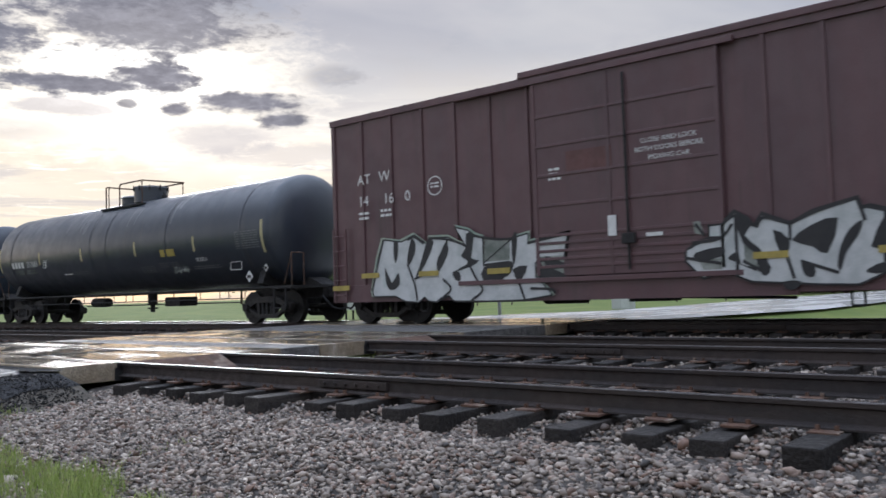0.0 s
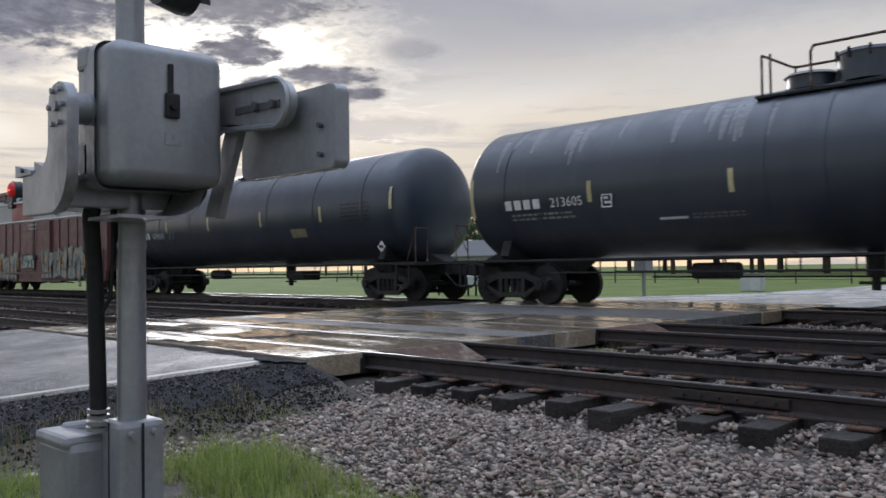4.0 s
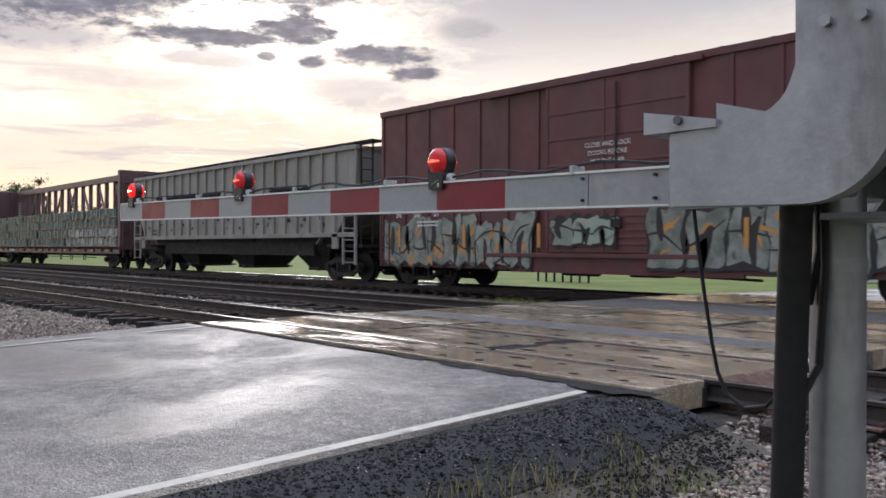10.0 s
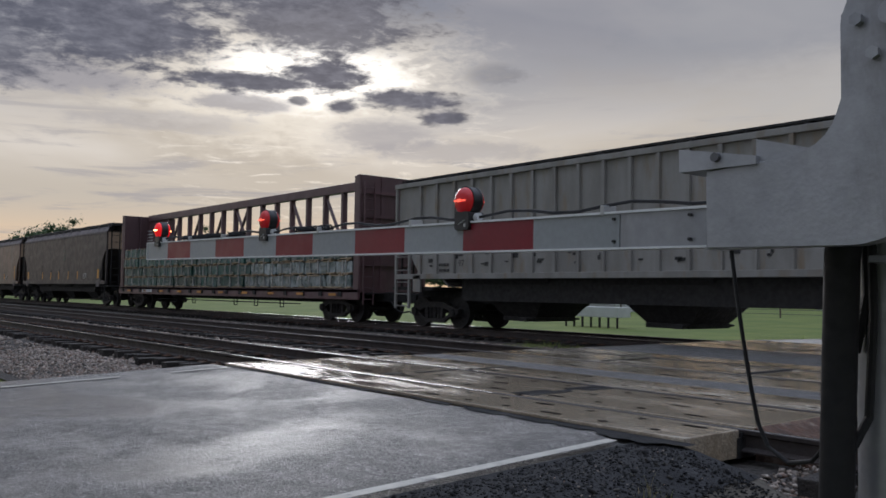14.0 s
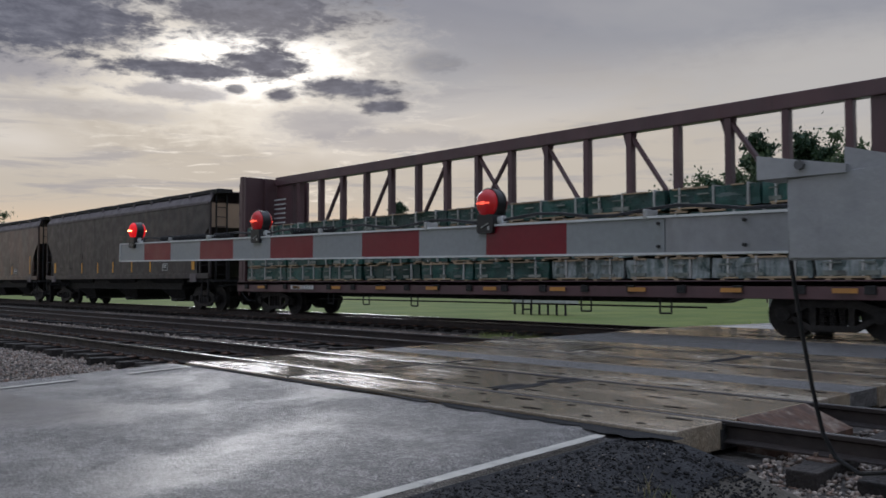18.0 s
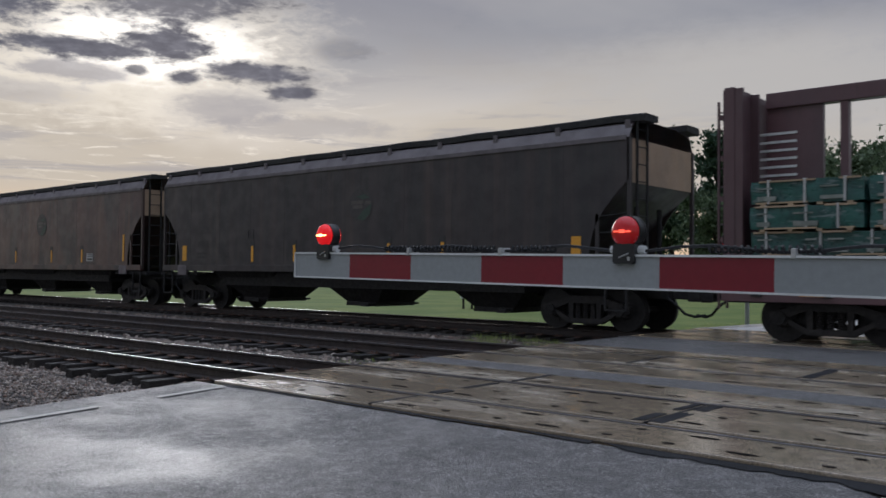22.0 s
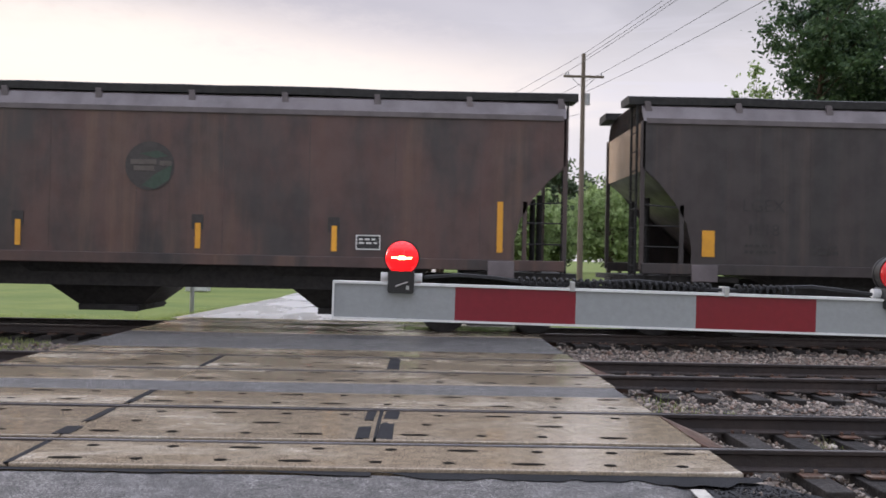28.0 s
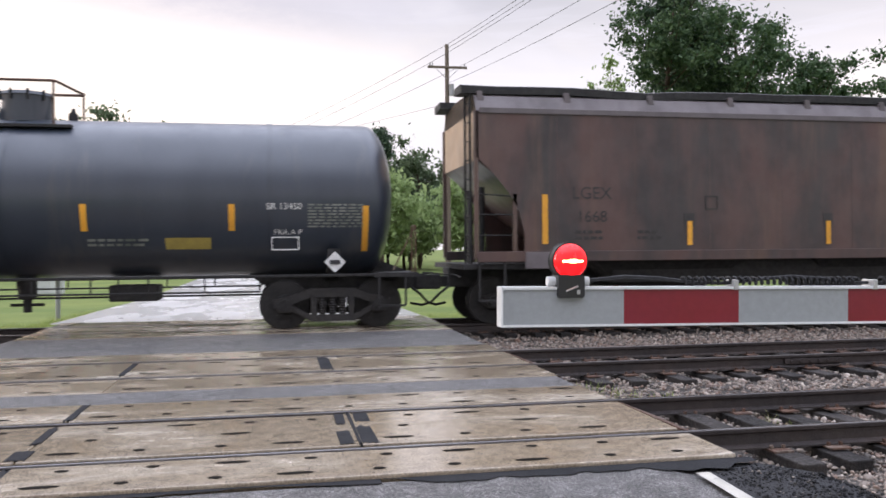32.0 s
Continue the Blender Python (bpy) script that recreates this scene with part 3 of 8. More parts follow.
POLE_WOOD = surface("weathered_pole_wood", (0.14, 0.11, 0.085), (0.09, 0.072, 0.058), 4, 0.8, (0.8, 0.9), bump=0.6, stretch=(3, 3, 0.2), vary=0.1)
WIRE = surface("dark_wire", (0.06, 0.06, 0.06), None, 3, 0.4, (0.5, 0.6), bump=0)
PALE_WALL = surface("pale_painted_board", (0.55, 0.56, 0.55), (0.45, 0.46, 0.45), 2, 0.6, (0.6, 0.8), bump=0.1, vary=0.08)
ROOF_GREY = surface("grey_shingle_roof", (0.16, 0.16, 0.165), (0.11, 0.11, 0.115), 6, 0.7, (0.8, 0.9), bump=0.4)
DARK_GLASS = surface("dark_window_glass", (0.03, 0.035, 0.04), None, 3, 0.3, (0.08, 0.15), bump=0)

# ---- ground ----
RAILS = (0.0, 1.505, 4.20, 5.705, 10.20, 11.705)
ROAD_X0, ROAD_X1 = -7.95, -0.20


def smooth(a, b, v):
    t = min(1.0, max(0.0, (v - a) / (b - a)))
    return t * t * (3 - 2 * t)


def road_z(y):
    if y < -0.80:
        return -0.035 - 0.038 * min(7.0, -0.80 - y)
    if y > 12.6:
        return -0.02 - 0.016 * min(14.0, y - 12.6)
    return -0.02


def verge_z(x, y):
    low = -0.42 - 0.05 * min(8.0, max(0.0, x - 2.0)) if x > -4 else -0.62
    z = -0.30 - 0.06 * smooth(-0.25, -0.62, y)
    z += (low + 0.30) * smooth(-0.9, -3.4, y)
    z += -0.30 * smooth(12.7, 16.5, y)
    return z


def ground_z(x, y):
    z = verge_z(x, y) + 0.025 * noise.noise((x * 0.7, y * 0.7, 3.1)) * smooth(-1.2, -2.2, y)
    under = road_z(y) - 0.10
    w = smooth(ROAD_X1 + 1.35, ROAD_X1 - 0.05, x) * smooth(ROAD_X0 - 1.5, ROAD_X0, x)
    w *= max(smooth(-0.75, -1.1, y), smooth(12.6, 13.2, y))
    return z + (min(under, z + 0.6) - z) * w


def sheet(name, xs, ys, height, material, label, category="ground", kind="structure"):
    verts = [(x, y, height(x, y)) for y in ys for x in xs]
    n = len(xs)
    faces = [(j * n + i, j * n + i + 1, (j + 1) * n + i + 1, (j + 1) * n + i) for j in range(len(ys) - 1) for i in range(n - 1)]
    mesh = bpy.data.meshes.new(name)
    mesh.from_pydata(verts, [], faces)
    mesh.shade_smooth()
    mesh.materials.append(material)
    return tagged(new(name, mesh), label, category, kind=kind)


def steps(*runs):
    out = []
    for a, b, d in runs:
        n = max(1, round(abs(b - a) / d))
        out += [a + (b - a) * i / n for i in range(n)]
    return out + [runs[-1][1]]


sheet("ground", steps((-1600, -300, 260), (-300, -60, 40), (-60, -12, 3), (-12, 14, 0.3), (14, 60, 4), (60, 300, 40), (300, 1600, 260)),
      steps((-600, -60, 90), (-60, -9, 4), (-9, 17, 0.3), (17, 60, 3), (60, 300, 30), (300, 1800, 300)), ground_z, SOIL, "damp green grass field and verge beside the railway", "ground")


def bed_z(x, y):
    return verge_z(x, y) + 0.035 + 0.02 * noise.noise((x * 2.1, y * 2.1, 0.0))


sheet("ballast_bed", steps((-0.2, 14, 0.35), (14, 60, 3), (60, 260, 40)), steps((-3.5, 13.0, 0.3)), bed_z, BALLAST_BED, "grey crushed stone ballast bed under the tracks", "ballast")
sheet("ballast_bed", steps((-300, -60, 30), (-60, -16, 2), (-16, -7.5, 0.4)), steps((-2.6, 13.0, 0.3)), bed_z, BALLAST_BED, "grey crushed stone ballast bed along the tracks", "ballast")


sheet("verge_dirt", steps((0.9, 14.0, 0.4)), steps((-10.0, -2.9, 0.3)), lambda x, y: ground_z(x, y) + 0.045 - 0.12 * (x > 13.5 or y < -9.6), DIRT, "stony bare dirt beside the shoulder", "dirt")


def apron_z(x, y):
    t = smooth(0.0, 1.55, x)
    top = road_z(y) - 0.015
    low = ground_z(2.0, y) - 0.05
    return top + (low - top) * t + 0.07 * noise.noise((x * 2.2, y * 2.2, 5.0)) * (1 - t) * t * 4 + 0.03 * noise.noise((x * 7, y * 7, 6.0)) * (1 - t) * t * 4


sheet("verge_slope", steps((0.53, 1.75, 0.1)), steps((-9, -0.86, 0.15)), lambda x, y: apron_z(x, y) - 0.012, DIRT, "stony dirt slope below the shoulder", "dirt")
sheet("road_shoulder", steps((-0.34, 0.62, 0.08)), steps((-9, -0.86, 0.12)), apron_z, OLD_ASPHALT, "black crumbling asphalt shoulder sloping off the road", "shoulder")


def road_sheet(name, y0, y1, material, label, right=ROAD_X1):
    def z(x, y):
        edge = 0.0
        if x > right - 0.02:
            edge = -0.06
        return road_z(y) + edge + 0.006 * noise.noise((x * 0.6, y * 0.6, 1.0))

    def wobble(y):
        return 0.05 * noise.noise((y * 1.9, 0, 9)) + 0.03 * noise.noise((y * 7, 4, 9))

    xs = steps((ROAD_X0, right, 0.4))
    ob = sheet(name, xs + [right + 0.03], steps((y0, y1, 0.25 if y0 < -1 and y1 < 0 else 2.0)), z, material, label, "road")
    for v in ob.data.vertices:
        if v.co.x > right - 0.1:
            v.co.x += wobble(v.co.y)
    return ob


road_sheet("road", -14.0, -0.86, ASPHALT, "wet dark asphalt road running up to the crossing")
road_sheet("road", -90.0, -14.0, ASPHALT, "wet dark asphalt road behind the crossing gate")
road_sheet("road", 12.68, 190.0, FAR_ROAD, "wet road beyond the tracks, sky sheen painted into its pale colour", 0.16)
for y0, y1 in ((2.43, 3.17), (6.62, 9.28)):
    bm = bmesh.new()
    box(bm, -7.72, -0.03, y0, y1, -0.2, -0.012, 0.008)
    tagged(part("road_infill", bm, ASPHALT), "strip of wet asphalt between the crossing tracks", "road", kind="structure")


def painted_line(x, runs, label):
    bm = bmesh.new()
    for y0, y1 in runs:
        n = max(1, int((y1 - y0) / 0.5))
        for i in range(n):
            a, b = y0 + (y1 - y0) * i / n, y0 + (y1 - y0) * (i + 1) / n
            vs = [bm.verts.new((x + dx, y, road_z(y) + 0.012)) for y, dx in ((a, -0.05), (a, 0.05), (b, 0.05), (b, -0.05))]
            bm.faces.new(vs)
    tagged(part("road_line", bm, ROAD_PAINT), label, "road marking", kind="structure")


painted_line(-0.43, [(-40, -1.10)], "worn white edge line painted on the asphalt")
painted_line(-7.30, [(-40, -2.40), (-1.75, -0.95)], "worn white edge line broken by a patch")

# ---- tracks ----
RAIL_PROFILE = [(-0.07, -0.17), (0.07, -0.17), (0.07, -0.158), (0.012, -0.135), (0.0085, -0.05), (0.034, -0.036), (0.0355, -0.008), (0.026, -0.001), (-0.026, -0.001), (-0.0355, -0.008), (-0.034, -0.036), (-0.0085, -0.05), (-0.012, -0.135), (-0.07, -0.158)]


def build_track(y_near, dull, label):
    track = thing("railway_track", pose(0, y_near, 0), label, "track", "tracks of the crossing", "structure")
    for y in (0.0, 1.505):
        bm = bmesh.new()
        slab_x(bm, [(y + a, z) for a, z in RAIL_PROFILE], -320, 200)
        rail = part("rail", bm, RAIL_SIDE, track)
        bm = bmesh.new()
        crown = [(-0.023, -0.010), (-0.023, -0.0006), (-0.018, 0.0006), (-0.010, 0.0014), (0.0, 0.0018)]
        slab_x(bm, [(y + a, z) for a, z in crown] + [(y - a, z) for a, z in crown[-2::-1]], -320, 200)
        part("running_surface", bm, RAIL_DULL if dull else RAIL_TOP, rail, "dull brown rail head" if dull else "bright worn rail head", smooth=True)
    bm = bmesh.new()
    box(bm, -0.11, 0.11, -0.56, 2.06, -0.35, -0.18, 0.012)
    tie_mesh = bpy.data.meshes.new("tie")
    bm.to_mesh(tie_mesh)
    bm.free()
    tie_mesh.materials.append(TIE_WOOD)
    rng = random.Random(int(y_near * 10) + 5)
    plates = bmesh.new()
    bolts = bmesh.new()
    far = bmesh.new()
    for x in steps((0.78, 14, 0.52)) + steps((-8.4, -32, 0.52)):
        dy = rng.uniform(-0.10, 0.10) if y_near < 1 else rng.uniform(-0.06, 0.06)
        m = pose(x + rng.uniform(-0.05, 0.05), dy, rng.uniform(-0.03, 0.005), rng.uniform(-0.8, 0.8), 0, rng.uniform(-2.5, 2.5))
        piece("tie", tie_mesh, track, m)
        for y in (0.0, 1.505):
            box(plates, x - 0.09, x + 0.09, y - 0.18, y + 0.18, -0.185, -0.168, 0.003)
            for sx in (-0.055, 0.055):
                box(bolts, x + sx - 0.012, x + sx + 0.012, y - 0.095, y - 0.07, -0.17, -0.138)
                box(bolts, x - sx - 0.012, x - sx + 0.012, y + 0.07, y + 0.095, -0.17, -0.138)
    for x in steps((-32.5, -110, 0.53)):
        box(far, x - 0.11, x + 0.11, -0.56, 2.06, -0.35, -0.18)
    part("tie_plate", plates, RUST, track, "rusty steel tie plates")["kind"] = "stuff"
    part("rail_spike", bolts, RUST, track, "rusty rail spikes")["kind"] = "stuff"
    part("distant_tie", far, TIE_WOOD, track, "dark wooden ties far down the line")["kind"] = "stuff"
    # insulated joint with its bars
    bm = bmesh.new()
    box(bm, 3.6, 4.5, -0.045, -0.012, -0.125, -0.055, 0.006)
    for i in range(6):
        rod(bm, (3.7 + 0.14 * i, -0.07, -0.09), (3.7 + 0.14 * i, -0.03, -0.09), 0.016, 6)
    part("joint_bar", bm, RAIL_SIDE, track, "bolted steel joint bar on the rail web")
    return track


build_track(RAILS[0], False, "steel rails with bright worn heads on dark wooden ties")
build_track(RAILS[2], True, "steel rails with brown heads on dark wooden ties")
build_track(RAILS[4], False, "steel rails on wooden ties under the passing train")

# ---- crossing panels ----
crossing = thing("crossing_surface", pose(0, 0, 0), "stained wet concrete crossing panels between and beside the rails", "crossing", kind="structure")
HOLES = surface("dark_lifting_slot", (0.014, 0.012, 0.010), None, 8, 0.5, (0.9, 0.98), bump=0.1, spec=0.05)


def crossing_panel(x0, x1, y0, y1, seed):
    rng = random.Random(seed)
    bm = bmesh.new()
    box(bm, x0 + 0.006, x1 - 0.006, y0, y1, -0.22, 0.0, 0.012)
    panel = part("concrete_panel", bm, CONCRETE, crossing, m=pose(0, 0, rng.uniform(-0.006, 0.002)))
    bm = bmesh.new()
    rows = (y0 + 0.16, y1 - 0.16) if y1 - y0 < 1.0 else (y0 + 0.2, (y0 + y1) / 2, y1 - 0.2)
    x = x0 + 0.3
    i = 0
    while x < x1 - 0.15:
        for j, y in enumerate(rows):
            if len(rows) == 3 and j == 1 and i % 2:
                continue
            r = 0.040
            wide = 3.2 if (i + j) % 3 == 0 else 1.2
            bmesh.ops.create_circle(bm, cap_ends=True, segments=12, radius=r, matrix=Matrix.Translation((x + rng.uniform(-0.03, 0.03) + 0.1 * j, y, 0.003)) @ Matrix.Diagonal((wide, 0.9, 1, 1)))
        x += 0.55
        i += 1
    part("lifting_slot", bm, HOLES, panel, "dark lifting slots and bolt pockets")["kind"] = "stuff"
    return panel


SEAMS_LONG, SEAMS = (-7.69, -5.09, 0.0), (-7.69, -5.12, -2.63, 0.0)
seed = 1
for y0, y1, cuts in ((-0.80, -0.085, SEAMS_LONG), (0.115, 1.395, SEAMS), (1.60, 2.42, SEAMS_LONG), (3.18, 4.11, SEAMS_LONG), (4.32, 5.59, SEAMS),
                     (5.80, 6.61, SEAMS_LONG), (9.29, 10.11, SEAMS_LONG), (10.32, 11.59, SEAMS), (11.80, 12.66, SEAMS_LONG)):
    for x0, x1 in zip(cuts, cuts[1:]):
        crossing_panel(x0, x1, y0, y1, seed)
        seed += 1
for y in RAILS:
    for s in (-1, 1):
        bm = bmesh.new()
        box(bm, -7.69, 0.0, y + s * 0.0375, y + s * 0.062, -0.1, -0.022)
        part("flangeway_rubber", bm, RUBBER, crossing, "black rubber strip along the rail")
    bm = bmesh.new()
    box(bm, -7.69, 0.0, y - 0.12, y + 0.12, -0.22, -0.06)
    part("flangeway_bed", bm, UNDER, crossing, "dark grimy flangeway bottom")
for y0, y1 in ((0.13, 1.38), (4.34, 5.57), (10.34, 11.57)):
    for x, s in ((0.0, 1), (-7.69, -1)):
        bm = bmesh.new()
        a, b = x + s * 0.004, x + s * 0.42
        for p in (((a, y0, 0.0), (a, y1, 0.0), (b, y1, -0.17), (b, y0, -0.17)),):
            top = [bm.verts.new(v) for v in p]
            bot = [bm.verts.new((v[0], v[1], -0.3)) for v in p]
            bm.faces.new(top), bm.faces.new(bot[::-1])
            for i in range(4):
                bm.faces.new((top[i], top[(i + 1) % 4], bot[(i + 1) % 4], bot[i]))
        part("end_deflector", bm, RUST, crossing, "rust-stained sloping end plate")
# ragged tar over the panel joints
def ragged_patch(name, x0, x1, y0, y1, seed, z=0.003):
    rng = random.Random(seed)
    bm = bmesh.new()
    n = 9
    low = [(x0 + (x1 - x0) * i / n, y0 + rng.uniform(-0.3, 0.3) * (y1 - y0) * 0.25) for i in range(n + 1)]
    top = [(x0 + (x1 - x0) * i / n + rng.uniform(-0.01, 0.01), y1 + rng.uniform(-0.3, 0.3) * (y1 - y0) * 0.25) for i in range(n, -1, -1)]
    lo = [bm.verts.new((x, y, z)) for x, y in low + top]
    hi = [bm.verts.new((x, y, z - 0.012)) for x, y in low + top]
    bm.faces.new(lo), bm.faces.new(hi[::-1])
    m = len(lo)
    for i in range(m):
        bm.faces.new((lo[i], lo[(i + 1) % m], hi[(i + 1) % m], hi[i]))
    part("tar_patch", bm, DAMP_ASPHALT, crossing, "ragged black tar patch over the panel joint")


for i, (x0, x1, y0, y1) in enumerate(((-2.79, -2.68, 0.15, 0.62), (-2.62, -2.49, 0.15, 0.78), (-2.77, -2.69, 0.92, 1.37), (-2.60, -2.47, 1.0, 1.37), (-2.645, -2.625, 0.13, 1.38),
                                     (-5.20, -5.06, 0.16, 0.45), (-5.16, -5.09, 0.7, 1.3), (-2.72, -2.56, 4.36, 5.55), (-5.15, -5.08, 4.4, 5.5), (-5.13, -5.06, 1.62, 2.4), (-5.12, -5.07, -0.78, -0.12))):
    ragged_patch("tar_patch", x0, x1, y0, y1, 60 + i)


def damp_strip(x0, x1, depth, seed):
    """Black damp asphalt that frays out from the panels' front edge."""
    bm = bmesh.new()
    prev = None
    for i in range(int((x1 - x0) / 0.05) + 1):
        x = x0 + 0.05 * i
        d = depth * (0.75 + 0.9 * noise.noise((x * 1.3, seed, 0)) + 0.5 * noise.noise((x * 7, seed, 2)))
        d = max(0.015, d) * smooth(x0, x0 + 0.4, x) + 0.005
        y = -0.81 - d
        pair = (bm.verts.new((x, -0.803, -0.026)), bm.verts.new((x, y, road_z(y) + 0.010)))
        if prev:
            bm.faces.new((prev[0], prev[1], pair[1], pair[0]))
        prev = pair
    tagged(part("damp_edge", bm, DAMP_ASPHALT), "black damp asphalt fraying along the concrete edge", "road", kind="structure")


damp_strip(-7.6, -2.6, 0.07, 3)
damp_strip(-2.6, 0.12, 0.17, 8)

# ---- the freight train ----
TRACK_Y = 10.955
SPEED_T = (0, 1.5, 3, 4.5, 6.5, 8, 10, 12, 14, 15.5, 17.5, 19, 21, 23, 24.5, 26.5, 28, 30, 32)
SPEED_V = (4.76, 4.77, 4.77, 4.77, 4.79, 4.77, 4.70, 4.66, 4.64, 4.61, 4.59, 4.62, 4.63, 4.61, 4.58, 4.54, 4.49, 4.45, 4.47)
_clock = np.arange(0, 32.3, 0.05)
_pace = np.interp(_clock, SPEED_T, SPEED_V)
_gone = np.concatenate(([0.0], np.cumsum((_pace[1:] + _pace[:-1]) / 2 * 0.05)))


def train_shift(t):
    return float(np.interp(t, _clock, _gone))


cars, axles = [], []


def railcar(name, centre, label, category):
    car = thing(name, pose(centre, TRACK_Y, 0), label, category, "cars of the freight train")
    cars.append((car, centre))
    return car


def make_mesh(name, bm, material, smooth_angle=None):
    mesh = bpy.data.meshes.new(name)
    bmesh.ops.recalc_face_normals(bm, faces=bm.faces)
    bm.to_mesh(mesh)
    bm.free()
    if smooth_angle:
        mesh.shade_smooth()
        mesh.set_sharp_from_angle(angle=radians(smooth_angle))
    mesh.materials.append(material)
    return mesh


def bogie_meshes():
    bm = bmesh.new()
    box(bm, -0.22, 0.22, -0.95, 0.95, 0.42, 0.72, 0.03)
    rod(bm, (0, 0, 0.7), (0, 0, 0.86), 0.2, 14)
    bolster = make_mesh("bolster", bm, UNDER)
    bm = bmesh.new()
    plate(bm, [(-1.10, 0.40), (-0.80, 0.45), (-0.42, 0.62), (0.42, 0.62), (0.80, 0.45), (1.10, 0.40), (1.13, 0.56), (0.80, 0.62), (0.42, 0.77), (-0.42, 0.77), (-0.80, 0.62), (-1.13, 0.56)], -0.075, 0.075, 0.018)
    plate(bm, [(-0.86, 0.40), (-0.42, 0.15), (0.42, 0.15), (0.86, 0.40), (0.78, 0.47), (0.40, 0.25), (-0.40, 0.25), (-0.78, 0.47)], -0.07, 0.07, 0.015)
    for s in (-1, 1):
        plate(bm, [(s * 0.30, 0.22), (s * 0.40, 0.22), (s * 0.42, 0.65), (s * 0.30, 0.65)], -0.068, 0.068)
        plate(bm, [(s * 0.76, 0.58), (s * 1.03, 0.58), (s * 1.05, 0.36), (s * 1.00, 0.32), (s * 0.78, 0.32), (s * 0.74, 0.38)], -0.085, 0.085, 0.012)
    frame_mesh = make_mesh("side_frame", bm, BOGIE)
    bm = bmesh.new()
    prev = None
    for i in range(17):
        r = 0.078 if i % 2 else 0.058
        ring = [bm.verts.new((r * math.cos(2 * math.pi * q / 10), r * math.sin(2 * math.pi * q / 10), 0.24 + 0.0235 * i)) for q in range(10)]
        if prev:
            for q in range(10):
                bm.faces.new((prev[q], prev[(q + 1) % 10], ring[(q + 1) % 10], ring[q]))
        prev = ring
    springs = make_mesh("coil_spring", bm, BOGIE)
    bm = bmesh.new()
    for s in (-1, 1):
        y = s * 0.755
        rod(bm, (0, y - 0.065, 0), (0, y + 0.065, 0), 0.457, 36)
        rod(bm, (0, y - s * 0.065, 0), (0, y - s * 0.095, 0), 0.485, 36)
        rod(bm, (0, y + s * 0.066, 0), (0, y + s * 0.09, 0), 0.20, 18, 0.17)
        for i in range(3):
            a = radians(120 * i + 20)
            rod(bm, (0.28 * math.cos(a), y + s * 0.06, 0.28 * math.sin(a)), (0.28 * math.cos(a), y + s * 0.075, 0.28 * math.sin(a)), 0.05, 8)
    rod(bm, (0, -1.10, 0), (0, 1.10, 0), 0.075, 12)
    wheels = make_mesh("wheelset", bm, WHEEL, 40)
    bm = bmesh.new()
    rod(bm, (0, -0.03, 0), (0, 0.03, 0), 0.12, 14)
    for i in range(3):
        a = radians(120 * i + 90)
        rod(bm, (0.07 * math.cos(a), -0.05, 0.07 * math.sin(a)), (0.07 * math.cos(a), 0.05, 0.07 * math.sin(a)), 0.018, 6)
    cap = make_mesh("bearing_cap", bm, WHEEL, 40)
    return bolster, frame_mesh, springs, wheels, cap


BOLSTER, SIDE_FRAME, SPRINGS, WHEELSET, BEARING = bogie_meshes()


def add_bogie(car, x):
    bogie = piece("bogie", BOLSTER, car, pose(x, 0, 0))
    for y in (-1.0, 1.0):
        piece("side_frame", SIDE_FRAME, bogie, pose(0, y, 0))
        for dx in (-0.19, 0.0, 0.19):
            piece("coil_spring", SPRINGS, bogie, pose(dx, y, 0))
    for dx in (-0.89, 0.89):
        w = piece("wheelset", WHEELSET, bogie, pose(dx, 0, 0.457))
        axles.append((w, dx))
        for s in (-1, 1):
            piece("bearing_cap", BEARING, bogie, pose(dx, s * 1.11, 0.457))


def add_coupler(car, x, s):
    """A knuckle coupler with its yoke and air hose, at the end x, pointing along s."""
    bm = bmesh.new()
    box(bm, x, x + s * 0.45, -0.11, 0.11, 0.72, 0.94, 0.02)
    box(bm, x + s * 0.42, x + s * 0.72, -0.2, 0.16, 0.68, 0.98, 0.04)
    rod(bm, (x + s * 0.66, 0.13, 0.66), (x + s * 0.66, 0.13, 1.0), 0.07, 10)
    rod(bm, (x + s * 0.02, -0.9, 0.98), (x + s * 0.55, -0.1, 1.02), 0.014, 6)
    rod(bm, (x + s * 0.02, -1.3, 0.95), (x + s * 0.02, -0.9, 0.98), 0.014, 6)
    coupler = part("coupler", bm, UNDER, car)
    bm = bmesh.new()
    tube(bm, [(x + s * 0.05, -0.35, 0.75), (x + s * 0.25, -0.36, 0.60), (x + s * 0.42, -0.30, 0.42), (x + s * 0.60, -0.22, 0.36), (x + s * 0.82, -0.12, 0.40)], 0.028, 8)
    part("air_hose", bm, RUBBER, coupler, "hanging black brake hose")


def add_ladder(car, x0, x1, y, z0, z1, rungs, material, name="ladder"):
    bm = bmesh.new()
    for x in (x0, x1):
        box(bm, x - 0.025, x + 0.025, y - 0.02, y + 0.02, z0, z1)
    for i in range(rungs):
        z = z0 + (z1 - z0) * (i + 0.5) / rungs
        rod(bm, (x0, y - 0.04, z), (x1, y - 0.04, z), 0.014, 6)
    part(name, bm, material, car)


def end_ladder(car, x, y0, y1, z0, z1, rungs, material):
    bm = bmesh.new()
    for y in (y0, y1):
        box(bm, x - 0.02, x + 0.02, y - 0.025, y + 0.025, z0, z1)
    for i in range(rungs):
        z = z0 + (z1 - z0) * (i + 0.5) / rungs
        rod(bm, (x, y0, z), (x, y1, z), 0.014, 6)
    part("end_ladder", bm, material, car)


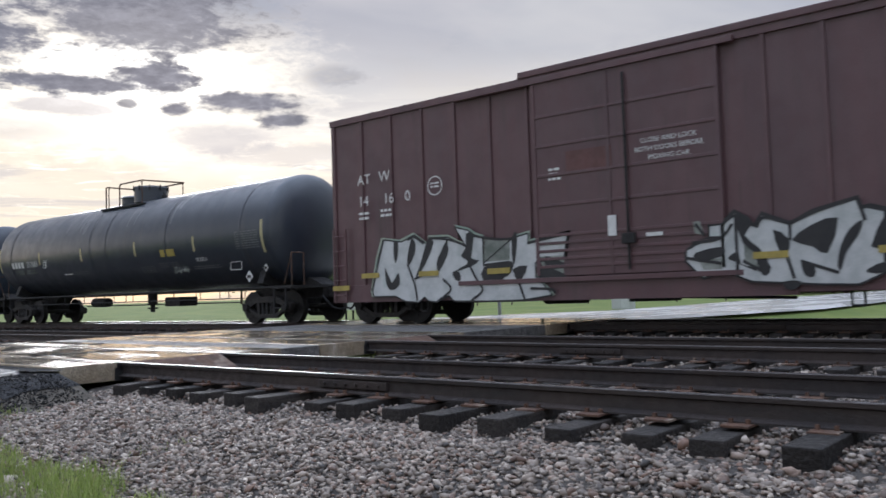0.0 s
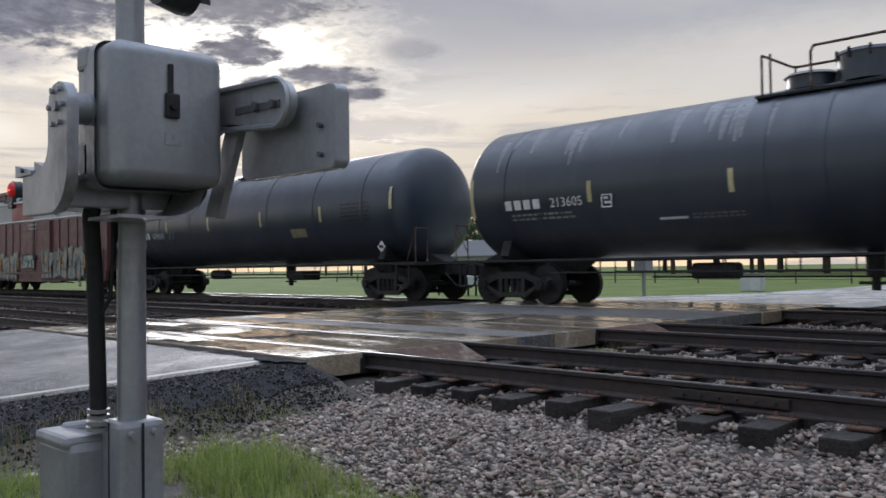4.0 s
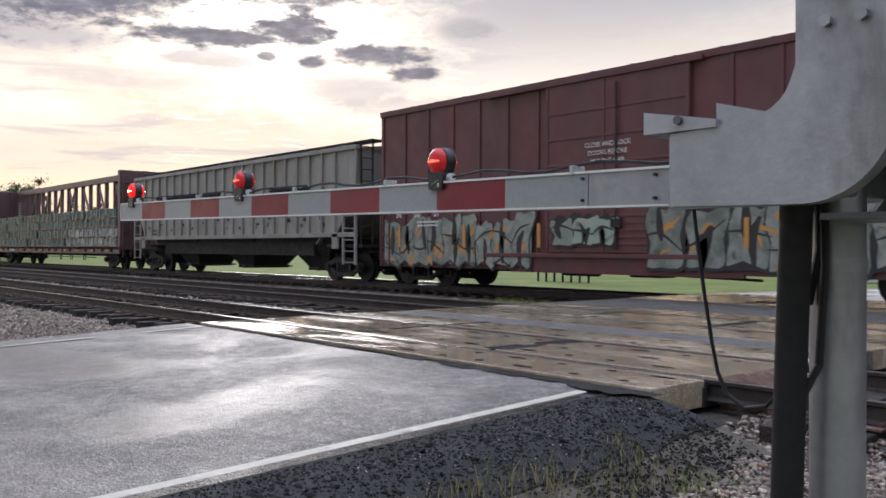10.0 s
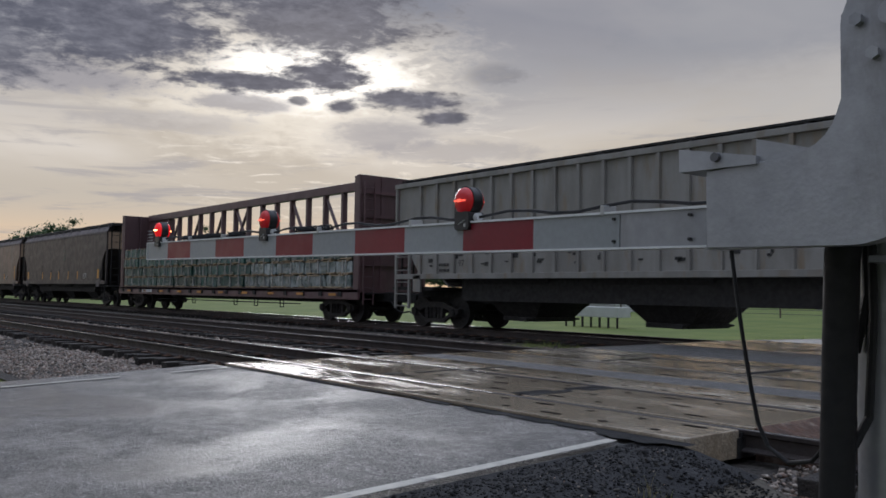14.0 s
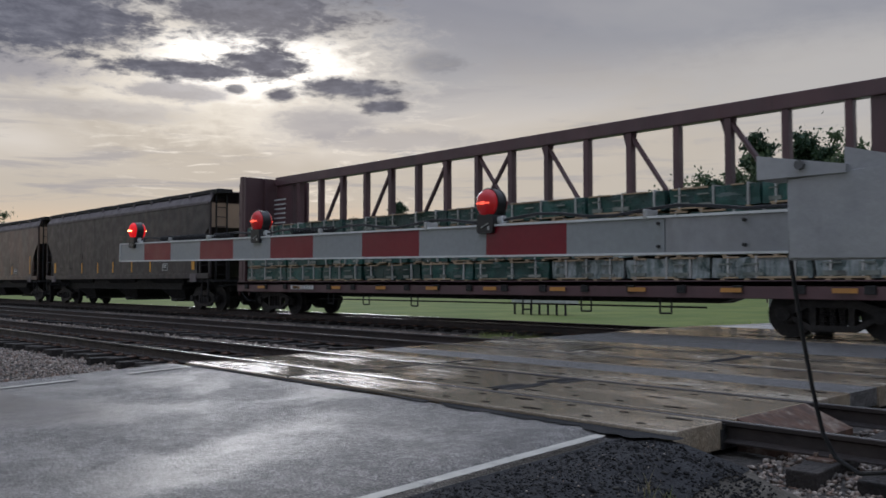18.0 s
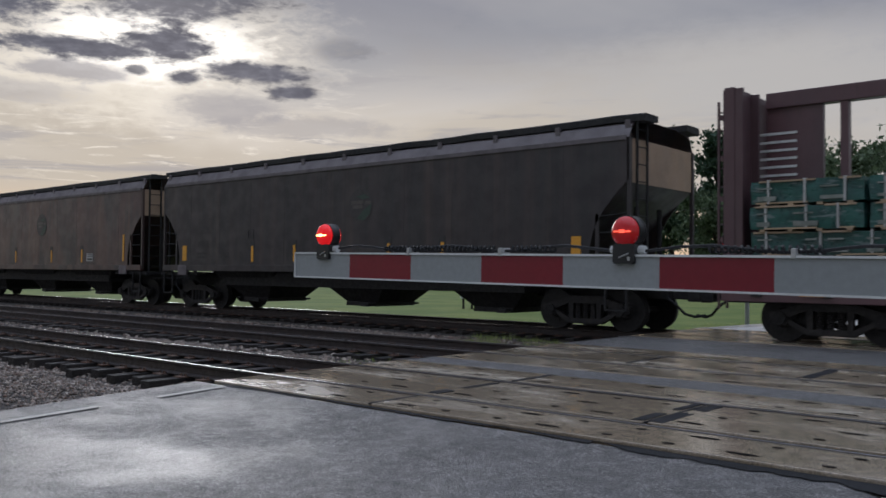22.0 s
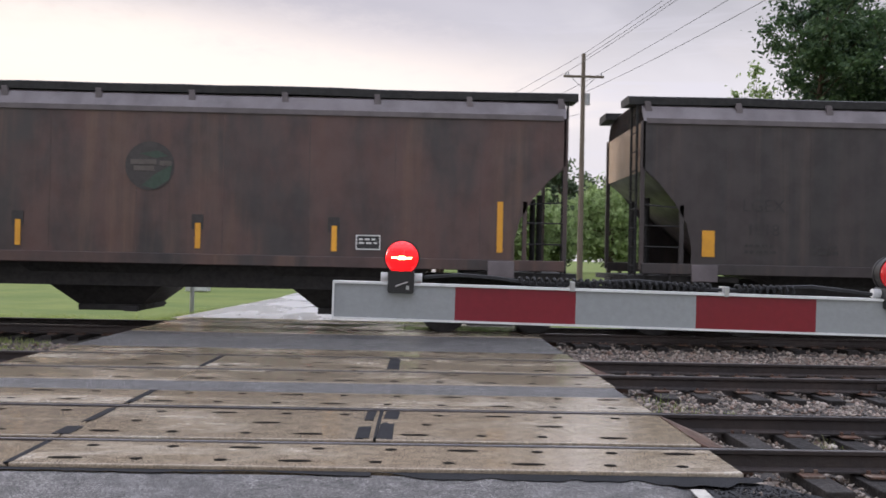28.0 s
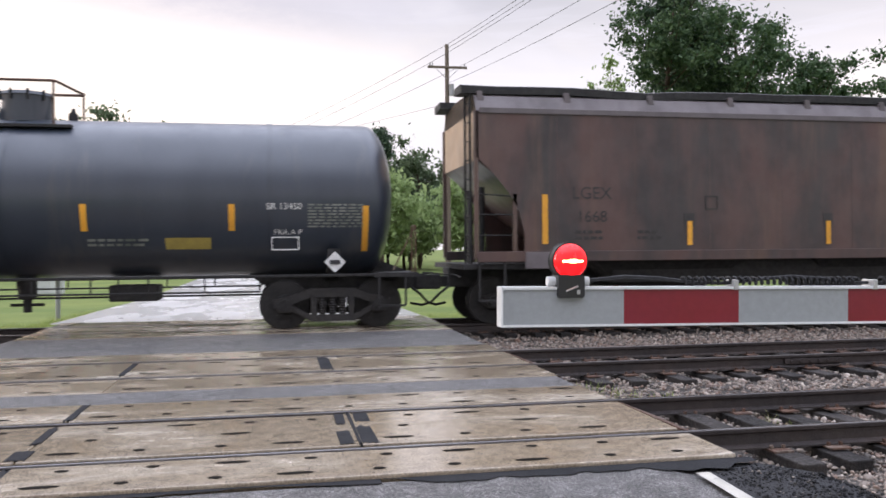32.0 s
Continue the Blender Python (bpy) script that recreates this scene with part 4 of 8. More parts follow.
def sticker(car, name, x0, x1, z0, z1, y, material, label=""):
    """A thin sheet on the near side of a car."""
    bm = bmesh.new()
    box(bm, x0, x1, y - 0.006, y + 0.004, z0, z1)
    return part(name, bm, material, car, label)


def text_bars(car, x0, x1, z, y, rows=2, h=0.03, seed=0, material=None, name="stencil"):
    """Small writing that cannot be read, as rows of bars."""
    rng = random.Random(seed)
    bm = bmesh.new()
    for r in range(rows):
        x = x0
        while x < x1 - 0.05:
            w = rng.uniform(0.05, 0.16)
            box(bm, x, min(x + w, x1), y - 0.005, y + 0.003, z - r * h * 2, z - r * h * 2 + h)
            x += w + 0.035
    part(name, bm, material or WHITE_PAINT, car, "small stencilled lines")["kind"] = "stuff"


def mark(car, x, z, text, size, y, material=None, name="lettering"):
    words(name, text, size, material or WHITE_PAINT, car, pose(x, y, z))


BARREL = {"R": 1.5, "zc": 2.5}


def tank_skin(y_off, z):
    """Where the near side of the tank built last lies at height z, a little proud."""
    R, zc = BARREL["R"], BARREL["zc"]
    return -math.sqrt(max(0.0, R * R - (z - zc) ** 2)) - y_off


def tank_sticker(car, name, x0, x1, z0, z1, material, label=""):
    bm = bmesh.new()
    n = 8
    rows = [[bm.verts.new((x, tank_skin(0.006, z0 + (z1 - z0) * i / n), z0 + (z1 - z0) * i / n)) for x in (x0, x1)] for i in range(n + 1)]
    for a, b in zip(rows, rows[1:]):
        bm.faces.new((a[0], a[1], b[1], b[0]))
    return part(name, bm, material, car, label)


def tank_words(car, x, z, text, size, material=None):
    slope = math.degrees(math.asin((z - BARREL["zc"]) / BARREL["R"]))
    words("lettering", text, size, material or WHITE_PAINT, car, pose(x, tank_skin(0.012, z), z) @ pose(0, 0, 0, -slope, 0, 0))


def tank_bars(car, x0, x1, z, rows, h, seed, material=None):
    rng = random.Random(seed)
    bm = bmesh.new()
    for r in range(rows):
        zz = z - r * h * 1.9
        x = x0
        while x < x1 - 0.04:
            w = rng.uniform(0.06, 0.2)
            b = min(x + w, x1)
            vs = [bm.verts.new((xx, tank_skin(0.007, q), q)) for xx, q in ((x, zz), (b, zz), (b, zz + h), (x, zz + h))]
            bm.faces.new(vs)
            x += w + 0.04
    part("stencil", bm, material or WHITE_PAINT, car, "small stencilled lines")["kind"] = "stuff"


def tank_car(centre, half, label, dome_x=0.0, bands=(), seed=0, strips=(), strip_mat=None, R=1.62, zc=2.67, dome_r=0.46):
    car = railcar("tank_car", centre, label, "tank car")
    BARREL["R"], BARREL["zc"] = R, zc
    bm = bmesh.new()
    prof = [(-half, 0.02)] + [(-half + 0.55 * (1 - math.cos(radians(a))), R * math.sin(radians(a))) for a in (12, 24, 36, 48, 60, 72, 82)]
    prof += [(-half + 0.55 + 0.02, R), (half - 0.55 - 0.02, R)] + [(half - 0.55 * (1 - math.cos(radians(a))), R * math.sin(radians(a))) for a in (82, 72, 60, 48, 36, 24, 12)] + [(half, 0.02)]
    seg = 56
    rings = [[bm.verts.new((x, r * math.cos(2 * math.pi * i / seg), zc + r * math.sin(2 * math.pi * i / seg))) for i in range(seg)] for x, r in prof]
    for a, b in zip(rings, rings[1:]):
        for i in range(seg):
            bm.faces.new((a[i], a[(i + 1) % seg], b[(i + 1) % seg], b[i]))
    bm.faces.new(rings[0]), bm.faces.new(rings[-1][::-1])
    tank = part("tank", bm, BLACK_PAINT, car, smooth=True)
    for x in bands:
        bm = bmesh.new()
        ring = []
        for dx in (-0.05, 0.05):
            ring.append([bm.verts.new((x + dx, (R + 0.012) * math.cos(2 * math.pi * i / seg), zc + (R + 0.012) * math.sin(2 * math.pi * i / seg))) for i in range(seg)])
        for i in range(seg):
            bm.faces.new((ring[0][i], ring[0][(i + 1) % seg], ring[1][(i + 1) % seg], ring[1][i]))
        part("weld_band", bm, BLACK_PAINT, tank, smooth=True)
    # manway, valve housing and the railed platform on top
    top = zc + R
    bm = bmesh.new()
    rod(bm, (dome_x, 0, top - 0.06), (dome_x, 0, top + 0.44), dome_r, 28)
    rod(bm, (dome_x, 0, top + 0.44), (dome_x, 0, top + 0.50), dome_r + 0.03, 28, dome_r)
    rod(bm, (dome_x, 0, top + 0.49), (dome_x, 0, top + 0.55), dome_r * 0.7, 20, dome_r * 0.4)
    dome = part("manway_dome", bm, BLACK_PAINT, car, smooth=True)
    for i in range(10):
        bm = bmesh.new()
        a = radians(36 * i)
        rod(bm, (dome_x + (dome_r + 0.02) * math.cos(a), (dome_r + 0.02) * math.sin(a), top + 0.34), (dome_x + (dome_r + 0.02) * math.cos(a), (dome_r + 0.02) * math.sin(a), top + 0.53), 0.025, 6)
        part("eye_bolt", bm, UNDER, dome)
    bm = bmesh.new()
    rod(bm, (dome_x - 1.08, 0, top - 0.05), (dome_x - 1.08, 0, top + 0.20), 0.46, 22)
    rod(bm, (dome_x - 1.08, 0, top + 0.20), (dome_x - 1.08, 0, top + 0.26), 0.52, 22, 0.44)
    part("valve_housing", bm, BLACK_PAINT, car, smooth=True)
    bm = bmesh.new()
    rod(bm, (dome_x + 0.84, 0, top - 0.05), (dome_x + 0.84, 0, top + 0.14), 0.09, 12)
    rod(bm, (dome_x + 0.84, 0, top + 0.14), (dome_x + 0.84, 0, top + 0.24), 0.05, 10, 0.03)
    part("relief_valve", bm, UNDER, car)
    for s in (-1, 1):
        bm = bmesh.new()
        box(bm, dome_x - 1.8, dome_x + 1.0, s * 0.50, s * 0.95, top - 0.24, top - 0.19)
        part("walkway", bm, UNDER, car)
    zt = top + 0.63
    rail = bmesh.new()
    tube(rail, [(dome_x - 0.80, -0.76, top - 0.2), (dome_x - 0.80, -0.76, zt - 0.1), (dome_x - 0.74, -0.76, zt), (dome_x + 0.62, -0.76, zt), (dome_x + 0.70, -0.70, zt), (dome_x + 0.90, 0.68, zt), (dome_x + 0.84, 0.78, zt),
                (dome_x - 1.66, 0.78, zt), (dome_x - 1.76, 0.70, zt), (dome_x - 1.76, -0.70, zt), (dome_x - 1.74, -0.76, zt - 0.04), (dome_x - 1.74, -0.76, top - 0.2)], 0.025, 6)
    part("handrail", rail, RUST, car, "rusty pipe handrail round the platform")
    for x, y in ((0.66, -0.74), (0.88, 0.72), (-0.45, 0.78), (-1.72, 0.76), (-1.58, -0.74)):
        bm = bmesh.new()
        rod(bm, (dome_x + x, y, top - 0.2), (dome_x + x, y, zt), 0.022, 6)
        part("handrail_post", bm, RUST, car)
    # side ladder and lower running rails
    for s in (-1, 1):
        bm = bmesh.new()
        y = s * 1.36
        rod(bm, (-half + 0.5, y, 1.02), (half - 0.5, y, 1.02), 0.03, 6)
        rod(bm, (-half + 2.6, y, 0.74), (half - 2.6, y, 0.74), 0.018, 6)
        n = 9
        for i in range(n + 1):
            x = -half + 2.6 + (2 * half - 5.2) * i / n
            rod(bm, (x, y, 0.74), (x, y, 1.02), 0.016, 6)
        part("grab_rail", bm, UNDER, car)
    for s in (-1, 1):
        bm = bmesh.new()
        plate(bm, [(s * (half + 0.35), 0.70), (s * (half - 2.4), 0.72), (s * (half - 3.0), 1.15), (s * (half - 0.3), 1.30), (s * (half + 0.35), 1.05)], -0.30, 0.30)
        box(bm, s * (half + 0.36), s * (half - 0.5), -1.45, 1.45, 0.98, 1.06)
        part("stub_sill", bm, UNDER, car)
        bm = bmesh.new()
        slab_x(bm, [(-1.28, 1.15), (-1.05, 1.75), (1.05, 1.75), (1.28, 1.15), (0.5, 0.9), (-0.5, 0.9)], s * (half - 1.1), s * (half - 1.35))
        part("saddle", bm, UNDER, car)
    bm = bmesh.new()
    rod(bm, (dome_x, 0, 0.62), (dome_x, 0, 1.1), 0.17, 14)
    rod(bm, (dome_x, 0, 0.36), (dome_x, 0, 0.62), 0.08, 10)
    rod(bm, (dome_x - 0.3, 0, 0.5), (dome_x + 0.3, 0, 0.5), 0.03, 8)
    part("outlet_valve", bm, UNDER, car)
    bm = bmesh.new()
    box(bm, 1.6, 2.5, -0.45, 0.25, 0.55, 0.86, 0.04)
    part("brake_valve", bm, UNDER, car)
    bm = bmesh.new()
    rod(bm, (-3.4, -0.3, 0.75), (-2.4, -0.3, 0.75), 0.17, 14)
    part("air_reservoir", bm, UNDER, car)
    bm = bmesh.new()
    rod(bm, (-4.6, 0, 0.62), (5.2, 0, 0.62), 0.02, 6)
    part("brake_rod", bm, UNDER, car)
    for s in (-1, 1):
        bm = bmesh.new()
        for y in (-1.38, -0.95):
            rod(bm, (s * (half + 0.3), y, 1.05), (s * (half + 0.3), y, 1.95), 0.018, 6)
        rod(bm, (s * (half + 0.3), -1.38, 1.95), (s * (half + 0.3), -0.95, 1.95), 0.018, 6)
        rod(bm, (s * (half + 0.3), -1.38, 1.95), (s * (half - 0.12), -1.30, 1.1), 0.014, 6)
        part("end_handrail", bm, RUST, car)
        bm = bmesh.new()
        for x in (s * (half + 0.1), s * (half - 0.4)):
            box(bm, x - 0.02, x + 0.02, -1.46, -1.41, 0.45, 1.0)
        box(bm, s * (half + 0.1), s * (half - 0.4), -1.46, -1.36, 0.42, 0.46)
        part("step", bm, UNDER, car)
        add_bogie(car, s * (half - 1.25))
        add_coupler(car, s * (half + 0.3), s)
    for x, z0, z1 in strips:
        tank_sticker(car, "reflector_strip", x - 0.055, x + 0.055, z0, z1, strip_mat or STRIPE)
    return car


def lettered_bars(car, x0, x1, z, h, n, tank=True):
    """A maker's mark as plain blocks of the letters' size."""
    bm = bmesh.new()
    w = (x1 - x0) / n
    for i in range(n):
        a, b = x0 + i * w, x0 + i * w + w * 0.72
        vs = [bm.verts.new((xx, tank_skin(0.008, q), q)) for xx, q in ((a, z - h / 2), (b, z - h / 2), (b, z + h / 2), (a, z + h / 2))]
        bm.faces.new(vs)
    part("owner_mark", bm, WHITE_PAINT, car, "plain white letter blocks")["kind"] = "stuff"


def diamond(car, x, z, r):
    bm = bmesh.new()
    y = min(tank_skin(0.04, z + r), -1.34)
    vs = [bm.verts.new((x + a, y, z + b)) for a, b in ((0, -r), (r, 0), (0, r), (-r, 0))]
    bm.faces.new(vs)
    part("placard", bm, WHITE_PAINT, car, "white diamond hazard placard")
    bm = bmesh.new()
    box(bm, x - r * 0.5, x + r * 0.5, y - 0.02, y - 0.01, z - 0.04, z + 0.04)
    part("placard_print", bm, SPRAY_BLACK, car)


def frame_mark(car, x0, x1, z0, z1, y, w=0.02, material=None):
    bm = bmesh.new()
    for a, b, c, d in ((x0, x1, z0, z0 + w), (x0, x1, z1 - w, z1), (x0, x0 + w, z0, z1), (x1 - w, x1, z0, z1)):
        box(bm, a, b, y - 0.006, y + 0.003, c, d)
    part("stencil_frame", bm, material or WHITE_PAINT, car)


def curved(pts, per=5):
    """A smooth closed outline through the points."""
    out = []
    n = len(pts)
    for i in range(n):
        p0, p1, p2, p3 = (Vector((*pts[(i + q) % n], 0)) for q in (-1, 0, 1, 2))
        for j in range(per):
            t = j / per
            v = 0.5 * (2 * p1 + (p2 - p0) * t + (2 * p0 - 5 * p1 + 4 * p2 - p3) * t * t + (3 * p1 - p0 - 3 * p2 + p3) * t ** 3)
            out.append((v.x, v.y))
    return out


def ribbon(bm, pts, w, y, taper=True):
    """A sprayed stroke through the points, thin at its ends."""
    line = []
    for a, b in zip(pts, pts[1:]):
        line += [(a[0] + (b[0] - a[0]) * q / 4, a[1] + (b[1] - a[1]) * q / 4) for q in range(4)]
    line.append(pts[-1])
    for _ in range(3):
        line = [line[0]] + [((line[i - 1][0] + line[i][0] * 2 + line[i + 1][0]) / 4, (line[i - 1][1] + line[i][1] * 2 + line[i + 1][1]) / 4) for i in range(1, len(line) - 1)] + [line[-1]]
    prev = None
    n = len(line) - 1
    for i, (x, z) in enumerate(line):
        a, b = line[max(0, i - 1)], line[min(n, i + 1)]
        d = Vector((b[0] - a[0], b[1] - a[1])).normalized()
        h = w * 0.5 * (0.35 + 0.65 * math.sin(math.pi * i / n) if taper else 1.0)
        pair = (bm.verts.new((x - d.y * h, y, z + d.x * h)), bm.verts.new((x + d.y * h, y, z - d.x * h)))
        if prev:
            bm.faces.new((prev[0], prev[1], pair[1], pair[0]))
        prev = pair


FADED_STENCIL = surface("faint_stencil_paint", (0.16, 0.165, 0.17), (0.11, 0.115, 0.12), 5, 0.5, (0.5, 0.7))
# tank car with the long barrel, mark in plain blocks
g_half, u_half, s_half = 9.1, 8.6, 7.0
tank_g = tank_car(-17.77, g_half, "long glossy black tank car with a railed platform on top", 0.1, (-7.6, -1.3, -0.2, 3.5, 7.4), 1,
                  ((-8.6, 2.07, 3.0), (-5.14, 2.26, 2.72), (-1.9, 2.24, 2.69), (1.71, 2.23, 2.69), (5.08, 2.21, 2.66), (8.41, 2.0, 2.92)), STRIPE_PALE, dome_r=0.58)
lettered_bars(tank_g, -7.56, -6.45, 2.31, 0.22, 4)
tank_words(tank_g, -5.78, 2.30, "213605", 0.30)
tank_words(tank_g, 5.30, 1.95, "SR-8754", 0.17)
tank_bars(tank_g, -7.4, -5.6, 2.05, 2, 0.05, 3, SPRAY_PALE)
tank_bars(tank_g, 2.9, 4.0, 1.92, 3, 0.03, 33, FADED_STENCIL)
tank_bars(tank_g, 1.75, 2.6, 1.85, 4, 0.03, 34, FADED_STENCIL)
tank_bars(tank_g, 4.7, 6.1, 1.74, 2, 0.03, 35, FADED_STENCIL)
tank_sticker(tank_g, "stencil", -3.55, -2.91, 1.80, 1.85, WHITE_PAINT, "white stencilled bar")
tank_bars(tank_g, -2.81, -1.72, 1.86, 2, 0.035, 4, FADED_STENCIL)
frame_mark(tank_g, -4.82, -4.56, 2.12, 2.40, tank_skin(0.014, 2.4))
tank_bars(tank_g, -4.78, -4.62, 2.30, 2, 0.05, 36)
tank_sticker(tank_g, "instruction_panel", 3.19, 3.98, 2.13, 2.35, YELLOW_PANEL, "dull yellow instruction panel")
tank_bars(tank_g, 7.17, 8.25, 2.62, 8, 0.035, 5, FADED_STENCIL)
diamond(tank_g, 7.47, 1.36, 0.17)
diamond(tank_g, 8.24, 1.58, 0.12)
frame_mark(tank_g, 6.63, 7.17, 1.57, 1.82, tank_skin(0.016, 1.78))
rng = random.Random(71)
tag = bmesh.new()
for i in range(7):
    x = 3.86 + 0.12 * i
    z = 1.68 + rng.uniform(-0.03, 0.03)
    yy = tank_skin(0.02, 1.95)
    ribbon(tag, [(x, z + 0.13), (x + rng.uniform(-0.03, 0.08), z), (x + rng.uniform(0.02, 0.12), z - 0.10)], 0.03, yy)
    ribbon(tag, [(x - 0.02, z + rng.uniform(-0.1, 0.1)), (x + 0.05, z + rng.uniform(-0.05, 0.12)), (x + 0.14, z + rng.uniform(-0.1, 0.1))], 0.025, yy)
part("graffiti_tag", tag, SPRAY_PALE, tank_g, "scribbled pale tag")["kind"] = "stuff"
bm = bmesh.new()
rng = random.Random(11)
for i in range(26):
    x = rng.uniform(-8, 4)
    x = x if abs(x - 0.1) > 0.8 else x - 1.7
    w = rng.uniform(0.05, 0.16)
    top, low = 4.2, rng.uniform(3.1, 3.7)
    n = 6
    rows = []
    for j in range(n + 1):
        z = low + (top - low) * j / n
        rows.append([bm.verts.new((xx, tank_skin(0.004, z), z)) for xx in (x - w * (0.3 + 0.7 * j / n), x + w * (0.3 + 0.7 * j / n))])
    for a, b in zip(rows, rows[1:]):
        bm.faces.new((a[0], a[1], b[1], b[0]))
part("spill_streak", bm, surface("dried_spill_streaks", (0.13, 0.135, 0.145), (0.075, 0.08, 0.09), 4, 0.9, (0.3, 0.5), bump=0.05, coat=0.5), tank_g, "pale dried spill streaks below the platform")["kind"] = "stuff"

tank_u = tank_car(-37.57, u_half, "long matt black tank car with a wide manway", 1.17, (-5.2, -2.9, -0.5, 2.1, 4.6, 6.9), 2,
                  ((-8.04, 2.16, 2.66), (-4.62, 2.33, 2.77), (-1.55, 2.29, 2.75), (1.78, 2.29, 2.77), (5.0, 2.29, 2.75), (8.17, 2.5, 3.1)), STRIPE_PALE, dome_r=0.54)
lettered_bars(tank_u, -7.02, -6.0, 2.26, 0.24, 4)
tank_words(tank_u, -5.33, 2.22, "679059", 0.31)
frame_mark(tank_u, -4.36, -4.1, 2.1, 2.36, tank_skin(0.014, 2.36), 0.015, FADED_STENCIL)
tank_sticker(tank_u, "instruction_panel", 3.36, 4.15, 1.88, 2.14, surface("faded_buff_panel", (0.30, 0.25, 0.17), None, 5, 0.6, (0.5, 0.7)), "faded buff instruction panel")
tank_bars(tank_u, 6.0, 7.3, 2.7, 5, 0.06, 7, FADED_LETTER)
diamond(tank_u, 7.47, 1.50, 0.17)

tank_s = tank_car(-156.45, s_half, "short black tank car with bright orange reflector strips", 0.07, (-4.5, 0.0, 4.6), 3,
                  ((1.37, 1.86, 2.34), (3.91, 1.86, 2.34), (6.35, 1.47, 2.32), (-1.2, 1.86, 2.34), (-3.8, 1.86, 2.34), (-6.3, 1.5, 2.3)), R=1.5, zc=2.5)
tank_words(tank_s, 4.85, 2.30, "SR 13450", 0.17)
tank_words(tank_s, 4.92, 1.83, "FRA A P", 0.15)
frame_mark(tank_s, 4.62, 5.12, 1.50, 1.75, tank_skin(0.014, 1.75))
tank_bars(tank_s, 5.28, 6.30, 2.32, 8, 0.03, 9, SPRAY_PALE)
tank_bars(tank_s, 1.40, 2.44, 1.68, 2, 0.045, 10, SPRAY_PALE)
tank_sticker(tank_s, "instruction_panel", 2.73, 3.53, 1.53, 1.74, YELLOW_PANEL, "dull yellow instruction panel")
diamond(tank_s, 5.78, 1.27, 0.2)


# ---- boxcars ----
def blob(bm, pts, y):
    vs = [bm.verts.new((x, y, z)) for x, z in pts]
    bm.faces.new(vs)


def wildstyle(car, x0, x1, z0, z1, y, seed, n, fill, halo, tint=None):
    """Sprayed bulging letter-like shapes with dark edges and cracks, with no words in them."""
    rng = random.Random(seed)
    back, inner, lines = bmesh.new(), bmesh.new(), bmesh.new()
    w, H = (x1 - x0) / n, z1 - z0
    pts = [(x0 - 0.04 + (x1 - x0 + 0.08) * i / 26, z0 + rng.uniform(0.04, 0.12) * H) for i in range(27)]
    pts += [(x1 + 0.04 - (x1 - x0 + 0.08) * i / 26, z1 - rng.uniform(-0.05, 0.24) * H) for i in range(27)]
    blob(back, pts, y - 0.003)
    g = part("graffiti", back, halo, car, "sprayed halo of the graffiti")
    for i in range(n):
        cx = x0 + w * (i + 0.5) + rng.uniform(-0.08, 0.08) * w
        lean = rng.uniform(-0.12, 0.30) * w
        hw = w * rng.uniform(0.50, 0.60)
        zb, zt = z0 + rng.uniform(0.0, 0.12) * H, z1 - rng.uniform(-0.04, 0.20) * H
        zm = (zb + zt) / 2
        shape = [(cx - hw * 0.9, zb), (cx - hw * 0.2, zb + rng.uniform(-0.02, 0.12) * H), (cx + hw * 0.7, zb - rng.uniform(0, 0.06) * H), (cx + hw, zb + 0.12 * H), (cx + hw * rng.uniform(0.6, 1.0) + lean * 0.4, zm),
                 (cx + hw + lean, zt - 0.1 * H), (cx + hw * 0.8 + lean, zt + rng.uniform(0, 0.08) * H), (cx + lean, zt - rng.uniform(0.02, 0.16) * H), (cx - hw * 0.8 + lean, zt), (cx - hw * 1.05 + lean * 0.5, zm + 0.15 * H), (cx - hw * rng.uniform(0.6, 0.9), zm - 0.1 * H)]
        big = [(cx + (px - cx) * 1.10 + 0.02, zm + (pz - zm) * 1.07 - 0.03) for px, pz in shape]
        k = 0.0007 * i
        dark, front = bmesh.new(), bmesh.new()
        blob(dark, curved(big, 2), y - 0.006 - k)
        part("graffiti_outline", dark, SPRAY_BLACK, g, "black sprayed outline")
        blob(front, curved(shape, 2), y - 0.0064 - k)
        part("graffiti_fill", front, fill, g, "sprayed bulging letter-like shape")
        # counters and cracks
        for q in range(2 if rng.random() < 0.6 else 1):
            ox = cx + rng.uniform(-0.35, 0.35) * hw + lean * 0.3
            if rng.random() < 0.5:
                ribbon(lines, [(ox, zt), (ox + rng.uniform(-0.2, 0.2) * hw, zm + 0.1 * H), (ox + rng.uniform(-0.35, 0.35) * hw, zm - rng.uniform(0.05, 0.25) * H)], rng.uniform(0.18, 0.32) * w, y - 0.007 - 0.0007 * n)
            else:
                ribbon(lines, [(ox, zb - 0.02), (ox + rng.uniform(-0.3, 0.3) * hw, zm - 0.05 * H), (ox + rng.uniform(-0.5, 0.5) * hw, zm + rng.uniform(0.05, 0.25) * H)], rng.uniform(0.18, 0.32) * w, y - 0.007 - 0.0007 * n)
        ribbon(lines, [(cx - hw, zm + rng.uniform(-0.2, 0.2) * H), (cx - 0.2 * hw, zm + rng.uniform(-0.25, 0.25) * H), (cx + hw, zm + rng.uniform(-0.25, 0.3) * H)], 0.06, y - 0.0074 - 0.0007 * n)
        for q in range(3):
            ax, az = cx + rng.uniform(-0.8, 0.6) * hw, rng.uniform(zb, zt - 0.2 * H)
            ribbon(inner, [(ax, az), (ax + rng.uniform(0.05, 0.3) * w, az + rng.uniform(0.0, 0.2) * H), (ax + rng.uniform(0.2, 0.5) * w, az + rng.uniform(-0.1, 0.25) * H)], rng.uniform(0.05, 0.14), y - 0.0068 - 0.0007 * n)
